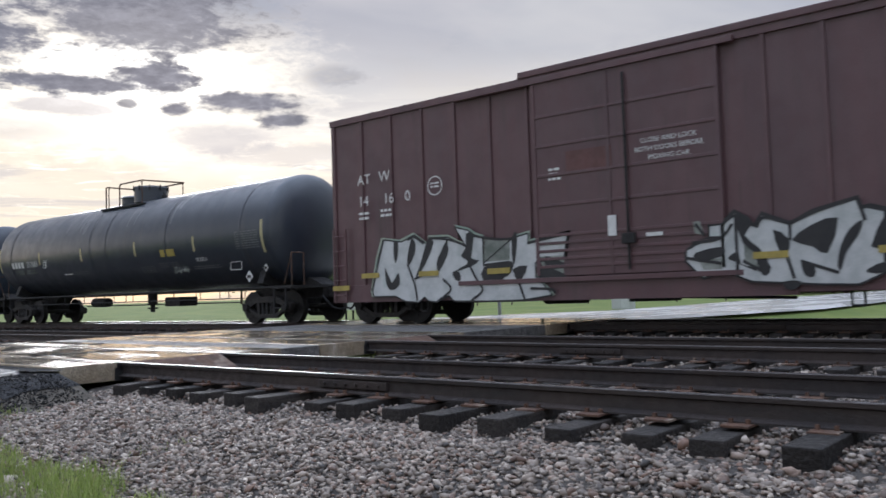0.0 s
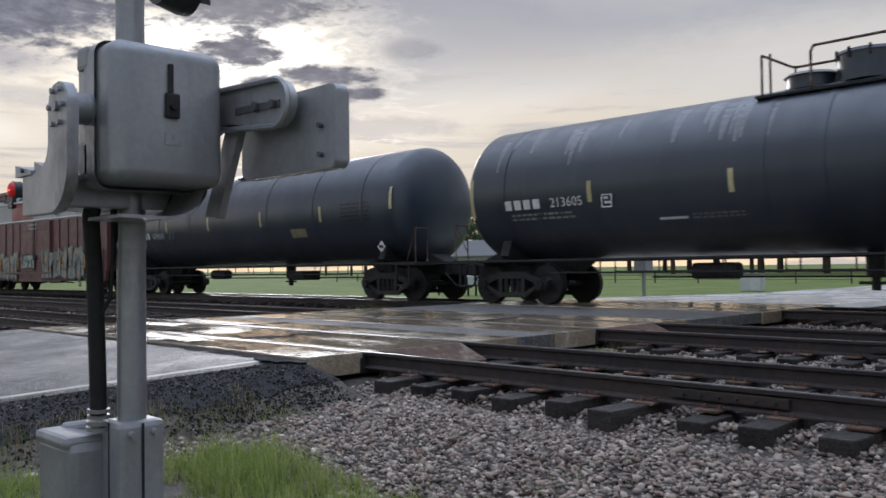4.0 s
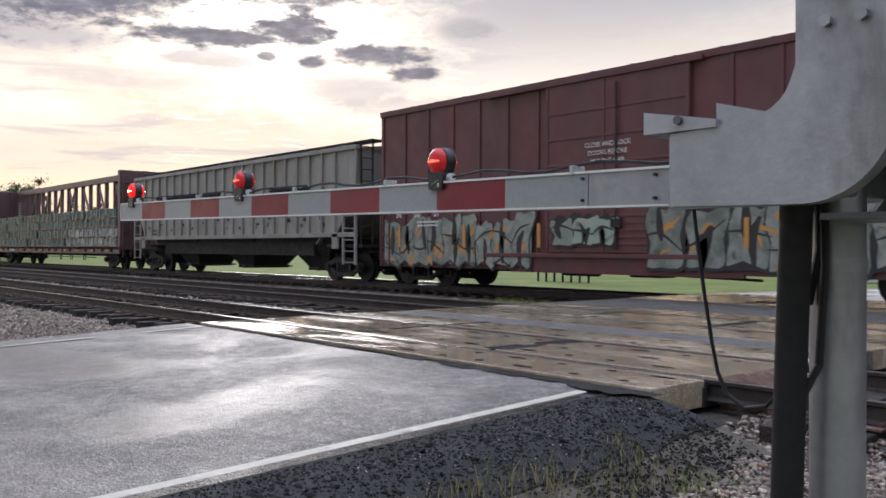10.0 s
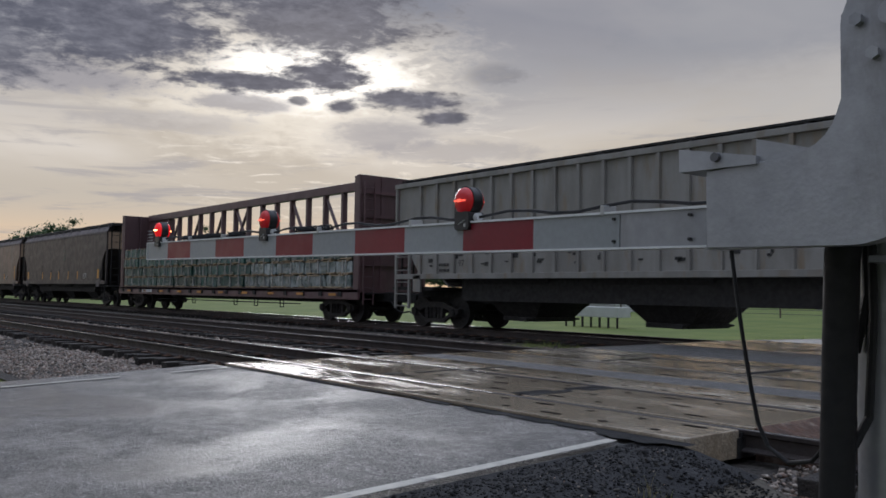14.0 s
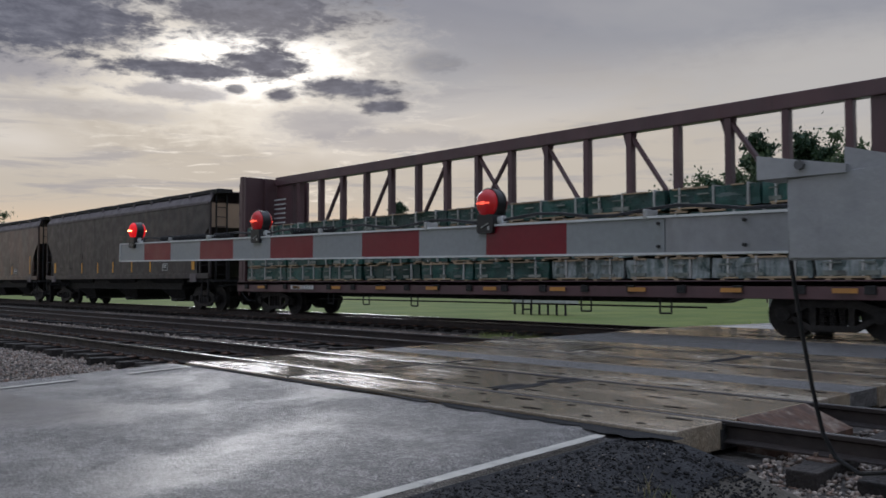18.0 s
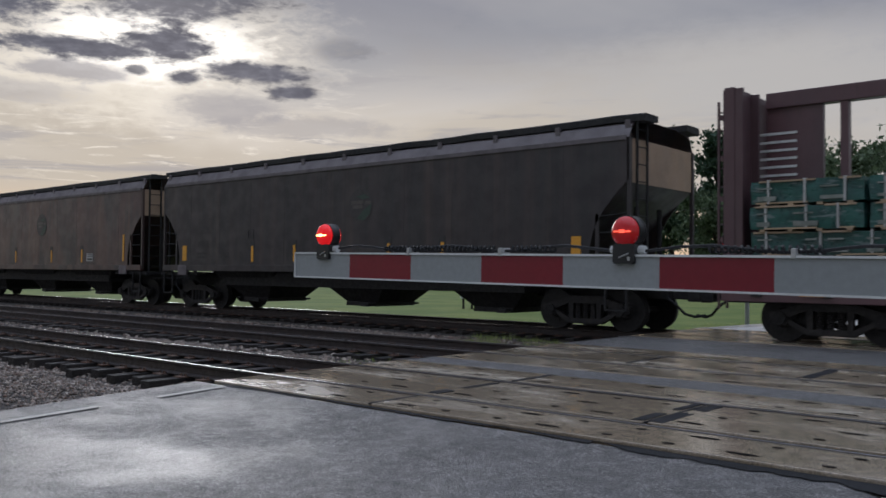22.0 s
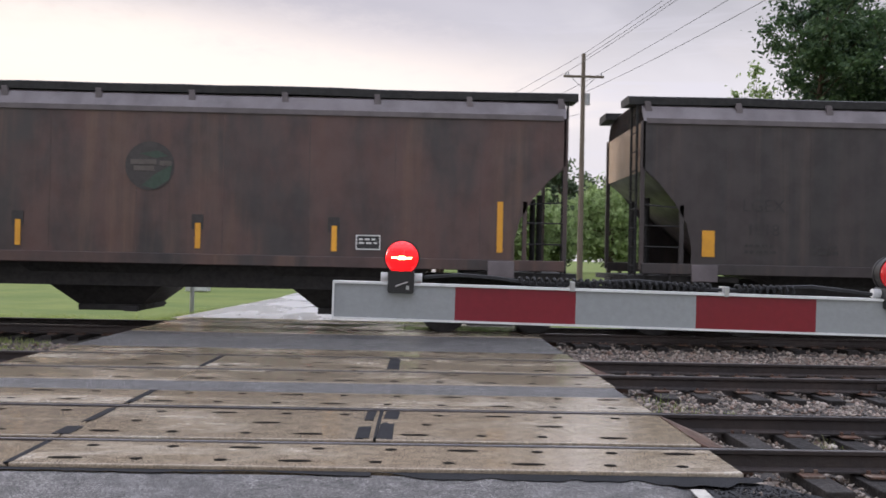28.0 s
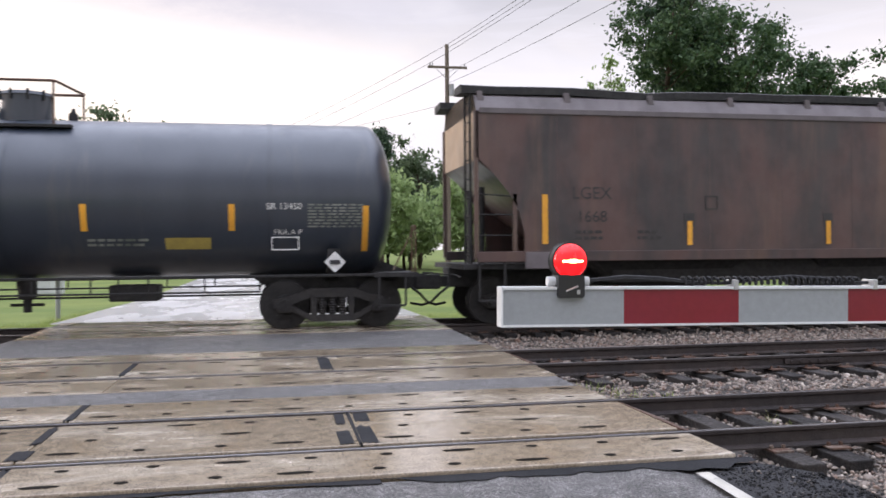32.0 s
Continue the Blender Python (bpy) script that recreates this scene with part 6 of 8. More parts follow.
def smooth_hopper(centre, half, label, number, seed, logo, owner):
    car = railcar("covered_hopper", centre, label, "hopper car")
    W, z_sill, z_eave, z_roof = 1.56, 1.42, 4.14, 4.62
    rng = random.Random(seed)
    coat = HOPPER_RED if number == "1668" else HOPPER_BROWN
    # side sheets with the curved cut-away over each bogie
    cut = [(half, z_eave), (half, 3.25), (half - 0.30, 2.98), (half - 0.62, 2.60), (half - 0.85, 2.2), (half - 0.95, 1.8), (half - 0.95, z_sill)]
    outline = cut + [(-x, z) for x, z in cut[::-1]]
    for s in (-1, 1):
        bm = bmesh.new()
        plate(bm, outline, s * (W - 0.02), s * W)
        part("side_sheet", bm, coat, car)
        bm = bmesh.new()
        box(bm, -half + 0.06, half - 0.06, s * (W - 0.10), s * (W + 0.03), z_eave - 0.05, z_eave + 0.06, 0.012)
        part("top_rail", bm, HOPPER_ROOF, car)
        bm = bmesh.new()
        box(bm, -half + 0.0, half - 0.0, s * (W - 0.12), s * (W + 0.04), z_sill - 0.18, z_sill + 0.02, 0.012)
        part("side_sill", bm, coat, car)
    bm = bmesh.new()
    slab_x(bm, [(-W, z_eave), (-W + 0.16, z_eave + 0.30), (-W + 0.30, z_eave + 0.37), (-0.62, z_roof - 0.04), (0.62, z_roof - 0.04), (W - 0.30, z_eave + 0.37), (W - 0.16, z_eave + 0.30), (W, z_eave)], -half, half)
    part("roof", bm, HOPPER_ROOF, car, "pale dusty sloping roof")
    # running boards with bent edge, on brackets
    for s in (-1, 1):
        bm = bmesh.new()
        n = 24
        prev = None
        for i in range(n + 1):
            x = -half - 0.25 + (2 * half + 0.5) * i / n
            dz = 0.012 * rng.uniform(-1, 1) - 0.06 * math.exp(-((x + half - 3.4) / 0.8) ** 2) * (number == "1668")
            ring = [bm.verts.new((x, s * y, z_roof + dz + z)) for y, z in ((0.72, -0.09), (1.38, -0.12), (1.38, 0.02), (1.30, 0.05), (0.72, 0.05))]
            if prev:
                for j in range(5):
                    bm.faces.new((prev[j], prev[(j + 1) % 5], ring[(j + 1) % 5], ring[j]))
            else:
                bm.faces.new(ring)
            prev = ring
        bm.faces.new(prev[::-1])
        part("running_board", bm, UNDER, car, "dark grating walkway along the roof")
        bracket_bm = bmesh.new()
        plate(bracket_bm, [(-0.04, -0.28), (0.10, -0.22), (0.05, 0.02), (-0.05, 0.02)], -0.03, 0.03)
        bracket = make_mesh("board_bracket", bracket_bm, HOPPER_ROOF)
        for i in range(11):
            x = -half + 0.1 + (2 * half - 0.2) * i / 10
            piece("board_bracket", bracket, car, pose(x, s * 1.42, z_roof - 0.10))
    bm = bmesh.new()
    for i in range(9):
        x = -half + 1.0 + (2 * half - 2.0) * i / 8
        box(bm, x - 0.75, x + 0.75, -0.42, 0.42, z_roof - 0.1, z_roof + 0.02, 0.03)
    part("roof_hatch", bm, HOPPER_ROOF, car, "trough hatch covers")["kind"] = "stuff"
    # slope sheets and ends
    for s in (-1, 1):
        bm = bmesh.new()
        a = [bm.verts.new((s * x, y, z)) for x, y, z in ((half - 0.02, -W + 0.03, 3.2), (half - 0.02, W - 0.03, 3.2), (half - 2.3, W - 0.03, 1.30), (half - 2.3, -W + 0.03, 1.30))]
        b = [bm.verts.new((v.co.x - s * 0.05, v.co.y, v.co.z + 0.03)) for v in a]
        bm.faces.new(a), bm.faces.new(b[::-1])
        for i in range(4):
            bm.faces.new((a[i], a[(i + 1) % 4], b[(i + 1) % 4], b[i]))
        part("slope_sheet", bm, coat, car)
        bm = bmesh.new()
        slab_x(bm, [(-W + 0.03, 3.2), (-W + 0.03, z_eave), (-W + 0.18, z_eave + 0.29), (-0.62, z_roof - 0.05), (0.62, z_roof - 0.05), (W - 0.18, z_eave + 0.29), (W - 0.03, z_eave), (W - 0.03, 3.2)], s * (half - 0.03), s * half)
        part("end_sheet", bm, HOPPER_END, car, "paler tan end sheet")
        bm = bmesh.new()
        box(bm, s * (half - 0.04), s * (half + 0.04), -W, -W + 0.08, 1.3, z_eave)
        part("end_post", bm, coat, car)
        bm = bmesh.new()
        box(bm, s * (half - 0.04), s * (half + 0.04), W - 0.08, W, 1.3, z_eave)
        part("end_post", bm, coat, car)
        bm = bmesh.new()
        box(bm, s * (half - 0.80), s * (half - 0.72), -W, -W + 0.06, 1.3, 2.55)
        part("grab_post", bm, coat, car)
        bm = bmesh.new()
        for z in (1.75, 2.15, 2.55):
            rod(bm, (s * half, -W + 0.02, z), (s * (half - 0.75), -W + 0.02, z if z < 2.5 else 2.5), 0.014, 6)
        part("grab_iron", bm, UNDER, car, "row of side grab irons")["kind"] = "stuff"
        end_ladder(car, s * (half + 0.06), -1.30, -0.85, 1.2, z_roof - 0.1, 9, UNDER)
        bm = bmesh.new()
        box(bm, s * (half - 1.9), s * (half + 0.25), -1.5, 1.5, 1.10, 1.20)
        box(bm, s * (half - 3.4), s * (half + 0.3), -0.32, 0.32, 0.72, 1.12, 0.02)
        for y in (-0.55, 0.55):
            rod(bm, (s * (half - 0.35), y, 1.2), (s * (half - 0.35), y, 2.75), 0.06, 8)
        part("end_platform", bm, UNDER, car)
        bm = bmesh.new()
        box(bm, s * (half - 1.45), s * (half - 0.95), -1.62, -1.56, 1.10, 1.42, 0.015)
        part("jacking_pad", bm, HOPPER_ROOF, car, "pale jacking pad plate")
        bm = bmesh.new()
        for x in (s * (half - 0.05), s * (half - 0.55)):
            box(bm, x - 0.02, x + 0.02, -1.58, -1.54, 0.5, 1.25)
        box(bm, s * (half - 0.05), s * (half - 0.55), -1.58, -1.48, 0.48, 0.52)
        part("step_stirrup", bm, UNDER, car)
        add_bogie(car, s * (half - 1.35))
        add_coupler(car, s * (half + 0.25), s)
    bm = bmesh.new()
    box(bm, -half + 2.9, half - 2.9, -1.2, 1.2, 0.80, 1.30)
    box(bm, -half + 0.4, half - 0.4, -0.2, 0.2, 0.80, 1.15)
    part("centre_sill", bm, UNDER, car)
    hopper_bottoms(car, (-4.75, 0.08, 4.75), 1.26, half, UNDER)
    # weld lines, reflectors, lettering
    y = -W - 0.004
    bm = bmesh.new()
    for i in range(1, 11):
        x = -half + 2 * half * i / 11
        box(bm, x - 0.006, x + 0.006, y + 0.001, y + 0.01, z_sill + 0.05, z_eave - 0.06)
    part("weld_seam", bm, coat, car, "thin vertical weld seams")["kind"] = "stuff"
    plain = number == "1918"
    for x in (-7.6, 7.6) if plain else (-7.51, 7.64):
        short = plain
        sticker(car, "reflector_strip", x - (0.12 if short else 0.055), x + (0.12 if short else 0.055), 1.58, 2.08 if short else 2.54, y - 0.004, STRIPE)
    for x in (-3.92, -1.93, -0.15, 1.89, 3.75) if plain else (-4.48, -1.37, 1.97, 4.52):
        sticker(car, "grime_patch", x - 0.12, x + 0.10, 1.9, 2.18, y, FADED_LETTER, "dark worn patch")
        sticker(car, "reflector_strip", x - 0.05, x + 0.05, 1.54, 2.02, y - 0.004, STRIPE)
    mark(car, -6.55, 2.56, owner, 0.34, y - 0.006, FADED_LETTER)
    mark(car, -6.55, 2.10, number, 0.32, y - 0.006, FADED_LETTER)
    text_bars(car, -6.9, -6.3, 1.78, y, 2, 0.06, seed, FADED_LETTER)
    text_bars(car, -5.6, -5.1, 1.78, y, 2, 0.06, seed + 1, FADED_LETTER)
    frame_mark(car, -4.14, -3.86, 2.25, 2.53, y - 0.004, 0.025, FADED_LETTER)
    sticker(car, "inspection_plate", 4.93, 5.39, 1.58, 1.86, y, SPRAY_BLACK, "black inspection plate with white rule lines")
    frame_mark(car, 4.93, 5.39, 1.58, 1.86, y - 0.006, 0.022)
    text_bars(car, 4.99, 5.33, 1.76, y - 0.006, 2, 0.035, seed + 2)
    # round owner's emblem as plain shapes
    emblem = bmesh.new()
    bmesh.ops.create_circle(emblem, cap_ends=True, segments=36, radius=0.46, matrix=pose(logo, y - 0.004, 3.07, 90, 0, 0))
    e = part("round_emblem", emblem, surface("faded_emblem_ground", (0.040, 0.034, 0.033), None, 4, 0.6, (0.6, 0.8), bump=0.05, coat=0.35), car, "faded round emblem")
    bm = bmesh.new()
    blob(bm, [(logo - 0.15, 2.70), (logo + 0.1, 2.64), (logo + 0.36, 2.82), (logo + 0.42, 3.10), (logo + 0.1, 2.92)], y - 0.009)
    blob(bm, [(logo - 0.2, 3.30), (logo + 0.15, 3.36), (logo + 0.34, 3.26), (logo + 0.1, 3.22)], y - 0.009)
    part("emblem_field", bm, surface("faded_green_emblem", (0.030, 0.060, 0.040), None, 5, 0.7, (0.6, 0.8), coat=0.35), e, "faded green emblem shapes")
    bm = bmesh.new()
    for a, b, z in ((-0.36, 0.12, 3.10), (-0.30, 0.08, 2.98), (0.18, 0.40, 3.08)):
        box(bm, logo + a, logo + b, y - 0.012, y - 0.007, z, z + 0.09)
    part("emblem_bar", bm, surface("faded_cream_emblem", (0.085, 0.072, 0.062), None, 5, 0.7, (0.6, 0.8), coat=0.35), e, "faded cream bars")
    return car


smooth_hopper(-119.91, 8.87, "weathered brown covered hopper with a pale dusty roof", "1918", 31, 0.83, "LGEX")
smooth_hopper(-139.12, 8.87, "rust-streaked brown covered hopper with a bent roof walkway", "1668", 37, 1.05, "LGEX")


def ribbed_hopper(centre, half, label):
    car = railcar("covered_hopper", centre, label, "hopper car")
    W, z0, z1, z_roof = 1.55, 1.55, 4.25, 4.50
    bm = bmesh.new()
    for s in (-1, 1):
        plate(bm, [(-half + 1.2, z0), (half - 1.2, z0), (half - 0.15, 2.9), (half - 0.15, z1), (-half + 0.15, z1), (-half + 0.15, 2.9)], s * (W - 0.10), s * (W - 0.08))
    part("side_sheet", bm, RIB_GREY, car)
    rib_bm = bmesh.new()
    box(rib_bm, -0.05, 0.05, -0.05, 0.05, z0, z1, 0.01)
    rib = make_mesh("side_post", rib_bm, RIB_GREY)
    n = 20
    for i in range(n + 1):
        x = -half + 1.25 + (2 * half - 2.5) * i / n
        for s in (-1, 1):
            piece("side_post", rib, car, pose(x, s * (W - 0.05), 0))
    for s in (-1, 1):
        bm = bmesh.new()
        box(bm, -half, half, s * (W - 0.12), s * (W + 0.01), z1 - 0.04, z1 + 0.10, 0.012)
        part("top_rail", bm, RIB_GREY, car)
        bm = bmesh.new()
        box(bm, -half + 0.1, half - 0.1, s * (W - 0.14), s * (W + 0.02), z0 - 0.12, z0 + 0.03, 0.012)
        part("side_sill", bm, RIB_GREY, car)
    bm = bmesh.new()
    slab_x(bm, [(-W + 0.05, z1), (0, z_roof - 0.05), (W - 0.05, z1)], -half + 0.1, half - 0.1)
    part("roof", bm, RIB_GREY, car)
    for s in (-1, 1):
        bm = bmesh.new()
        box(bm, -half - 0.15, half + 0.15, s * 0.5, s * 1.05, z_roof, z_roof + 0.05)
        i = -half
        while i < half:
            box(bm, i, i + 0.05, s * 0.5, s * 1.15, z_roof - 0.2, z_roof + 0.0)
            i += 1.3
        part("running_board", bm, UNDER, car, "dark grating walkway along the roof")
        bm = bmesh.new()
        a = [bm.verts.new((s * x, y, z)) for x, y, z in ((half - 0.15, -W + 0.12, 2.9), (half - 0.15, W - 0.12, 2.9), (half - 2.5, W - 0.12, 1.2), (half - 2.5, -W + 0.12, 1.2))]
        b = [bm.verts.new((v.co.x, v.co.y, v.co.z + 0.05)) for v in a]
        bm.faces.new(a), bm.faces.new(b[::-1])
        for i in range(4):
            bm.faces.new((a[i], a[(i + 1) % 4], b[(i + 1) % 4], b[i]))
        part("slope_sheet", bm, RIB_GREY, car)
        bm = bmesh.new()
        box(bm, s * (half - 0.2), s * (half - 0.15), -W + 0.1, W - 0.1, 2.9, z1 + 0.05)
        part("end_sheet", bm, RIB_GREY, car)
        bm = bmesh.new()
        for x in (half - 0.08, half - 0.75):
            box(bm, s * x - 0.04, s * x + 0.04, -W, -W + 0.07, 0.55, z1 if x > half - 0.3 else 2.2)
        for z in (0.62, 0.98, 1.34, 1.7, 2.1):
            rod(bm, (s * (half - 0.08), -W, z), (s * (half - 0.75), -W, z), 0.016, 6)
        part("corner_ladder", bm, RIB_GREY, car)
        bm = bmesh.new()
        box(bm, s * (half - 1.35), s * (half - 1.0), -W - 0.02, -W + 0.05, 1.05, 1.55, 0.01)
        part("jacking_pad", bm, RIB_GREY, car)
        bm = bmesh.new()
        box(bm, s * (half - 3.2), s * (half + 0.3), -0.32, 0.32, 0.72, 1.15, 0.02)
        box(bm, s * (half - 1.8), s * (half + 0.2), -1.45, 1.45, 1.1, 1.2)
        part("end_platform", bm, UNDER, car)
        end_ladder(car, s * (half - 0.08), -1.3, -0.85, 1.2, z_roof, 9, UNDER)
        add_bogie(car, s * (half - 1.4))
        add_coupler(car, s * (half + 0.2), s)
    bm = bmesh.new()
    box(bm, -half + 2.9, half - 2.9, -1.25, 1.25, 0.82, 1.50)
    part("centre_sill", bm, UNDER, car)
    hopper_bottoms(car, (-4.3, 0.5, 5.7), 1.45, half, UNDER)
    y = -W - 0.012
    rng = random.Random(4)
    # sprayed tags between the posts, unreadable
    tags = bmesh.new()
    for i in range(14):
        x = -half + 1.5 + (2 * half - 3.0) * i / 14
        for j in range(3):
            cx, cz = x + rng.uniform(0.1, 0.5), rng.uniform(1.75, 2.15)
            w, h = rng.uniform(0.05, 0.2), rng.uniform(0.03, 0.14)
            box(tags, cx, cx + w, -W + 0.06, -W + 0.075, cz, cz + h)
    part("sprayed_tag", tags, SPRAY_BLACK, car, "scribbled dark tags between the posts")["kind"] = "stuff"
    return car


rib_car = ribbed_hopper(-74.92, 9.05, "pale grey covered hopper with vertical posts and rusty foot")

mark(rib_car, -5.85, 1.86, "97", 0.26, -1.555, FADED_LETTER)
text_bars(rib_car, -6.9, -6.45, 1.80, -1.5, 2, 0.08, 91, FADED_LETTER)


# ---- centre-beam flat car with lumber ----
def centre_beam(centre, half, label):
    car = railcar("centre_beam_flat_car", centre, label, "flat car")
    W, deck, top = 1.45, 1.10, 4.98
    bm = bmesh.new()
    box(bm, -half, half, -W, W, deck - 0.10, deck)
    part("deck", bm, OXIDE, car)
    for s in (-1, 1):
        bm = bmesh.new()
        box(bm, -half, half, s * (W - 0.08), s * W, 0.76, deck + 0.02, 0.012)
        part("side_sill", bm, OXIDE, car)
        bm = bmesh.new()
        x = -half + 0.6
        while x < half:
            box(bm, x, x + 0.2, s * W, s * (W + 0.06), 0.86, 1.02, 0.01)
            x += 1.25
        part("winch", bm, UNDER, car, "row of strap winches")["kind"] = "stuff"
    bm = bmesh.new()
    box(bm, -half + 0.4, half - 0.4, -0.13, 0.13, top - 0.32, top, 0.02)
    part("top_beam", bm, OXIDE, car)
    post_bm = bmesh.new()
    box(post_bm, -0.075, 0.075, -0.10, 0.10, deck, top - 0.3, 0.01)
    post = make_mesh("beam_post", post_bm, OXIDE)
    n = 15
    xs = [-9.6 + 1.28 * i for i in range(n + 1)]
    for x in xs:
        piece("beam_post", post, car, pose(x, 0, 0))
    for i in range(1, n, 2):
        a, b = xs[i], xs[i + 1]
        bm = bmesh.new()
        if i == 7:
            rod(bm, (a, 0, top - 0.3), (b, 0, 2.95), 0.065, 6)
            rod(bm, (b, 0, top - 0.3), (a, 0, 2.95), 0.065, 6)
        else:
            hi, lo = (b, a) if i < 7 else (a, b)
            rod(bm, (hi, 0, top - 0.35), (lo, 0, 2.75), 0.065, 6)
            plate(bm, [(hi - 0.22, top - 0.3), (hi + 0.18, top - 0.3), (hi + 0.06, top - 0.85), (hi - 0.06, top - 0.85)], -0.02, 0.02)
        part("beam_brace", bm, OXIDE, car)
    for s in (-1, 1):
        bm = bmesh.new()
        box(bm, s * (half - 0.25), s * (half - 0.05), -W + 0.05, W - 0.05, deck, top - 0.05, 0.015)
        bulk = part("bulkhead", bm, OXIDE, car)
        for y in (-W + 0.12, -0.5, 0.5, W - 0.12):
            bm = bmesh.new()
            box(bm, s * (half - 0.4), s * (half - 0.02), y - 0.05, y + 0.05, deck, top - 0.08)
            part("bulkhead_post", bm, OXIDE, bulk)
        for z in (1.9, 2.7, 3.5, 4.3):
            bm = bmesh.new()
            box(bm, s * (half - 0.02), s * (half + 0.03), -W + 0.05, W - 0.05, z, z + 0.10)
            part("bulkhead_rail", bm, OXIDE, bulk)
        bm = bmesh.new()
        plate(bm, [(s * (half - 0.4), deck), (s * (half - 1.5), deck), (s * (half - 1.5), top - 0.3), (s * (half - 0.4), top - 0.05)], -0.06, 0.06)
        part("bulkhead_gusset", bm, OXIDE, car)
        bm = bmesh.new()
        for i in range(7):
            box(bm, s * (half - 0.55) - 0.45, s * (half - 0.55) + 0.45, -0.075, -0.062, 3.1 + 0.17 * i, 3.15 + 0.17 * i)
        part("stencil", bm, WHITE_PAINT, car, "faint stencilled loading lines")
        end_ladder(car, s * (half + 0.1), -1.3, -0.9, 0.6, top - 0.3, 11, OXIDE)
        bm = bmesh.new()
        box(bm, s * (half - 3.4), s * (half + 0.3), -0.35, 0.35, 0.70, 1.02, 0.02)
        part("end_sill", bm, UNDER, car)
        add_bogie(car, s * (half - 1.9))
        add_coupler(car, s * (half + 0.25), s)
    bm = bmesh.new()
    plate(bm, [(-half + 3.6, 0.95), (half - 3.6, 0.95), (half - 4.6, 0.62), (-half + 4.6, 0.62)], -0.3, 0.3)
    for x in (-6.0, -4.2, -2.0, 2.2, 4.0, 6.1):
        rod(bm, (x, -W + 0.1, 0.42), (x, -W + 0.1, 0.8), 0.02, 6)
        rod(bm, (x + 0.28, -W + 0.1, 0.42), (x + 0.28, -W + 0.1, 0.8), 0.02, 6)
        rod(bm, (x, -W + 0.1, 0.42), (x + 0.28, -W + 0.1, 0.42), 0.02, 6)
    rod(bm, (-7, -1.0, 0.55), (7, -1.0, 0.55), 0.02, 6)
    part("underframe", bm, UNDER, car)
    for x in np.arange(-half + 1.5, half - 1, 2.2):
        sticker(car, "reflector_strip", float(x), float(x) + 0.45, 0.88, 0.97, -W - 0.065, SPRAY_ORANGE)
    text_bars(car, -7.9, -6.6, 0.86, -W - 0.066, 1, 0.13, 44)
    return car, deck


beam_car, deck_z = centre_beam(-97.6, 11.5, "long red-brown centre-beam flat car with open braced posts")
loads = []


def lumber_pack(x0, x1, y0, y1, z0, z1, wrap, seed, label):
    rng = random.Random(seed)
    ob = thing("lumber_pack", pose(-97.6, TRACK_Y, 0), label, "lumber", "lumber packs on the flat car")
    loads.append(ob)
    bm = bmesh.new()
    box(bm, x0 + 0.02, x1 - 0.02, y0 + 0.01, y1 - 0.01, z0 + 0.05, z1)
    bmesh.ops.subdivide_edges(bm, edges=bm.edges[:], cuts=6, use_grid_fill=True)
    for v in bm.verts:
        v.co += 0.035 * Vector((noise.noise(v.co * 3 + Vector((seed, 0, 0))), noise.noise(v.co * 3.3 + Vector((0, seed, 0))), noise.noise(v.co * 2.7)))
    part("wrap", bm, wrap, ob, smooth=False)
    for x in np.linspace(x0 + 0.25, x1 - 0.25, 4):
        bm = bmesh.new()
        box(bm, float(x) - 0.05, float(x) + 0.05, y0 - 0.03, y1 + 0.03, z0, z0 + 0.05)
        part("bearer", bm, LUMBER, ob, "pale wooden spacer")
    for x in np.linspace(x0 + 0.35, x1 - 0.35, 3):
        bm = bmesh.new()
        q = float(x) + rng.uniform(-0.1, 0.1)
        box(bm, q - 0.02, q + 0.02, y0 - 0.03, y1 + 0.03, z0 + 0.045, z1 + 0.03)
        part("strap", bm, STRAP, ob, "pale steel strap")
    if y0 > 0:
        return
    # bare board edges that show above and below the wrap, and print blocks along its foot
    bm = bmesh.new()
    for z in (z0 + 0.06, z1 - 0.005):
        x = x0 + rng.uniform(0, 0.3)
        while x < x1 - 0.3:
            w = rng.uniform(0.25, 1.1)
            box(bm, x, min(x + w, x1), y0 - 0.022 - rng.uniform(0, 0.02), y0 + 0.03, z - 0.014, z + 0.014 + rng.uniform(0, 0.012))
            x += w + rng.uniform(0.2, 0.9)
    part("bare_board", bm, LUMBER, ob, "pale bare board edges along the pack")["kind"] = "stuff"
    bm = bmesh.new()
    x = x0 + 0.15
    while x < x1 - 0.4:
        w = rng.uniform(0.2, 0.45)
        box(bm, x, x + w, y0 - 0.032, y0 - 0.005, z0 + 0.10, z0 + 0.10 + rng.uniform(0.05, 0.09))
        box(bm, x, x + w * 0.8, y0 - 0.032, y0 - 0.005, z1 - 0.15, z1 - 0.12)
        x += w + rng.uniform(0.15, 0.8)
    part("wrap_print", bm, SPRAY_PALE, ob, "plain pale print blocks on the wrap")["kind"] = "stuff"


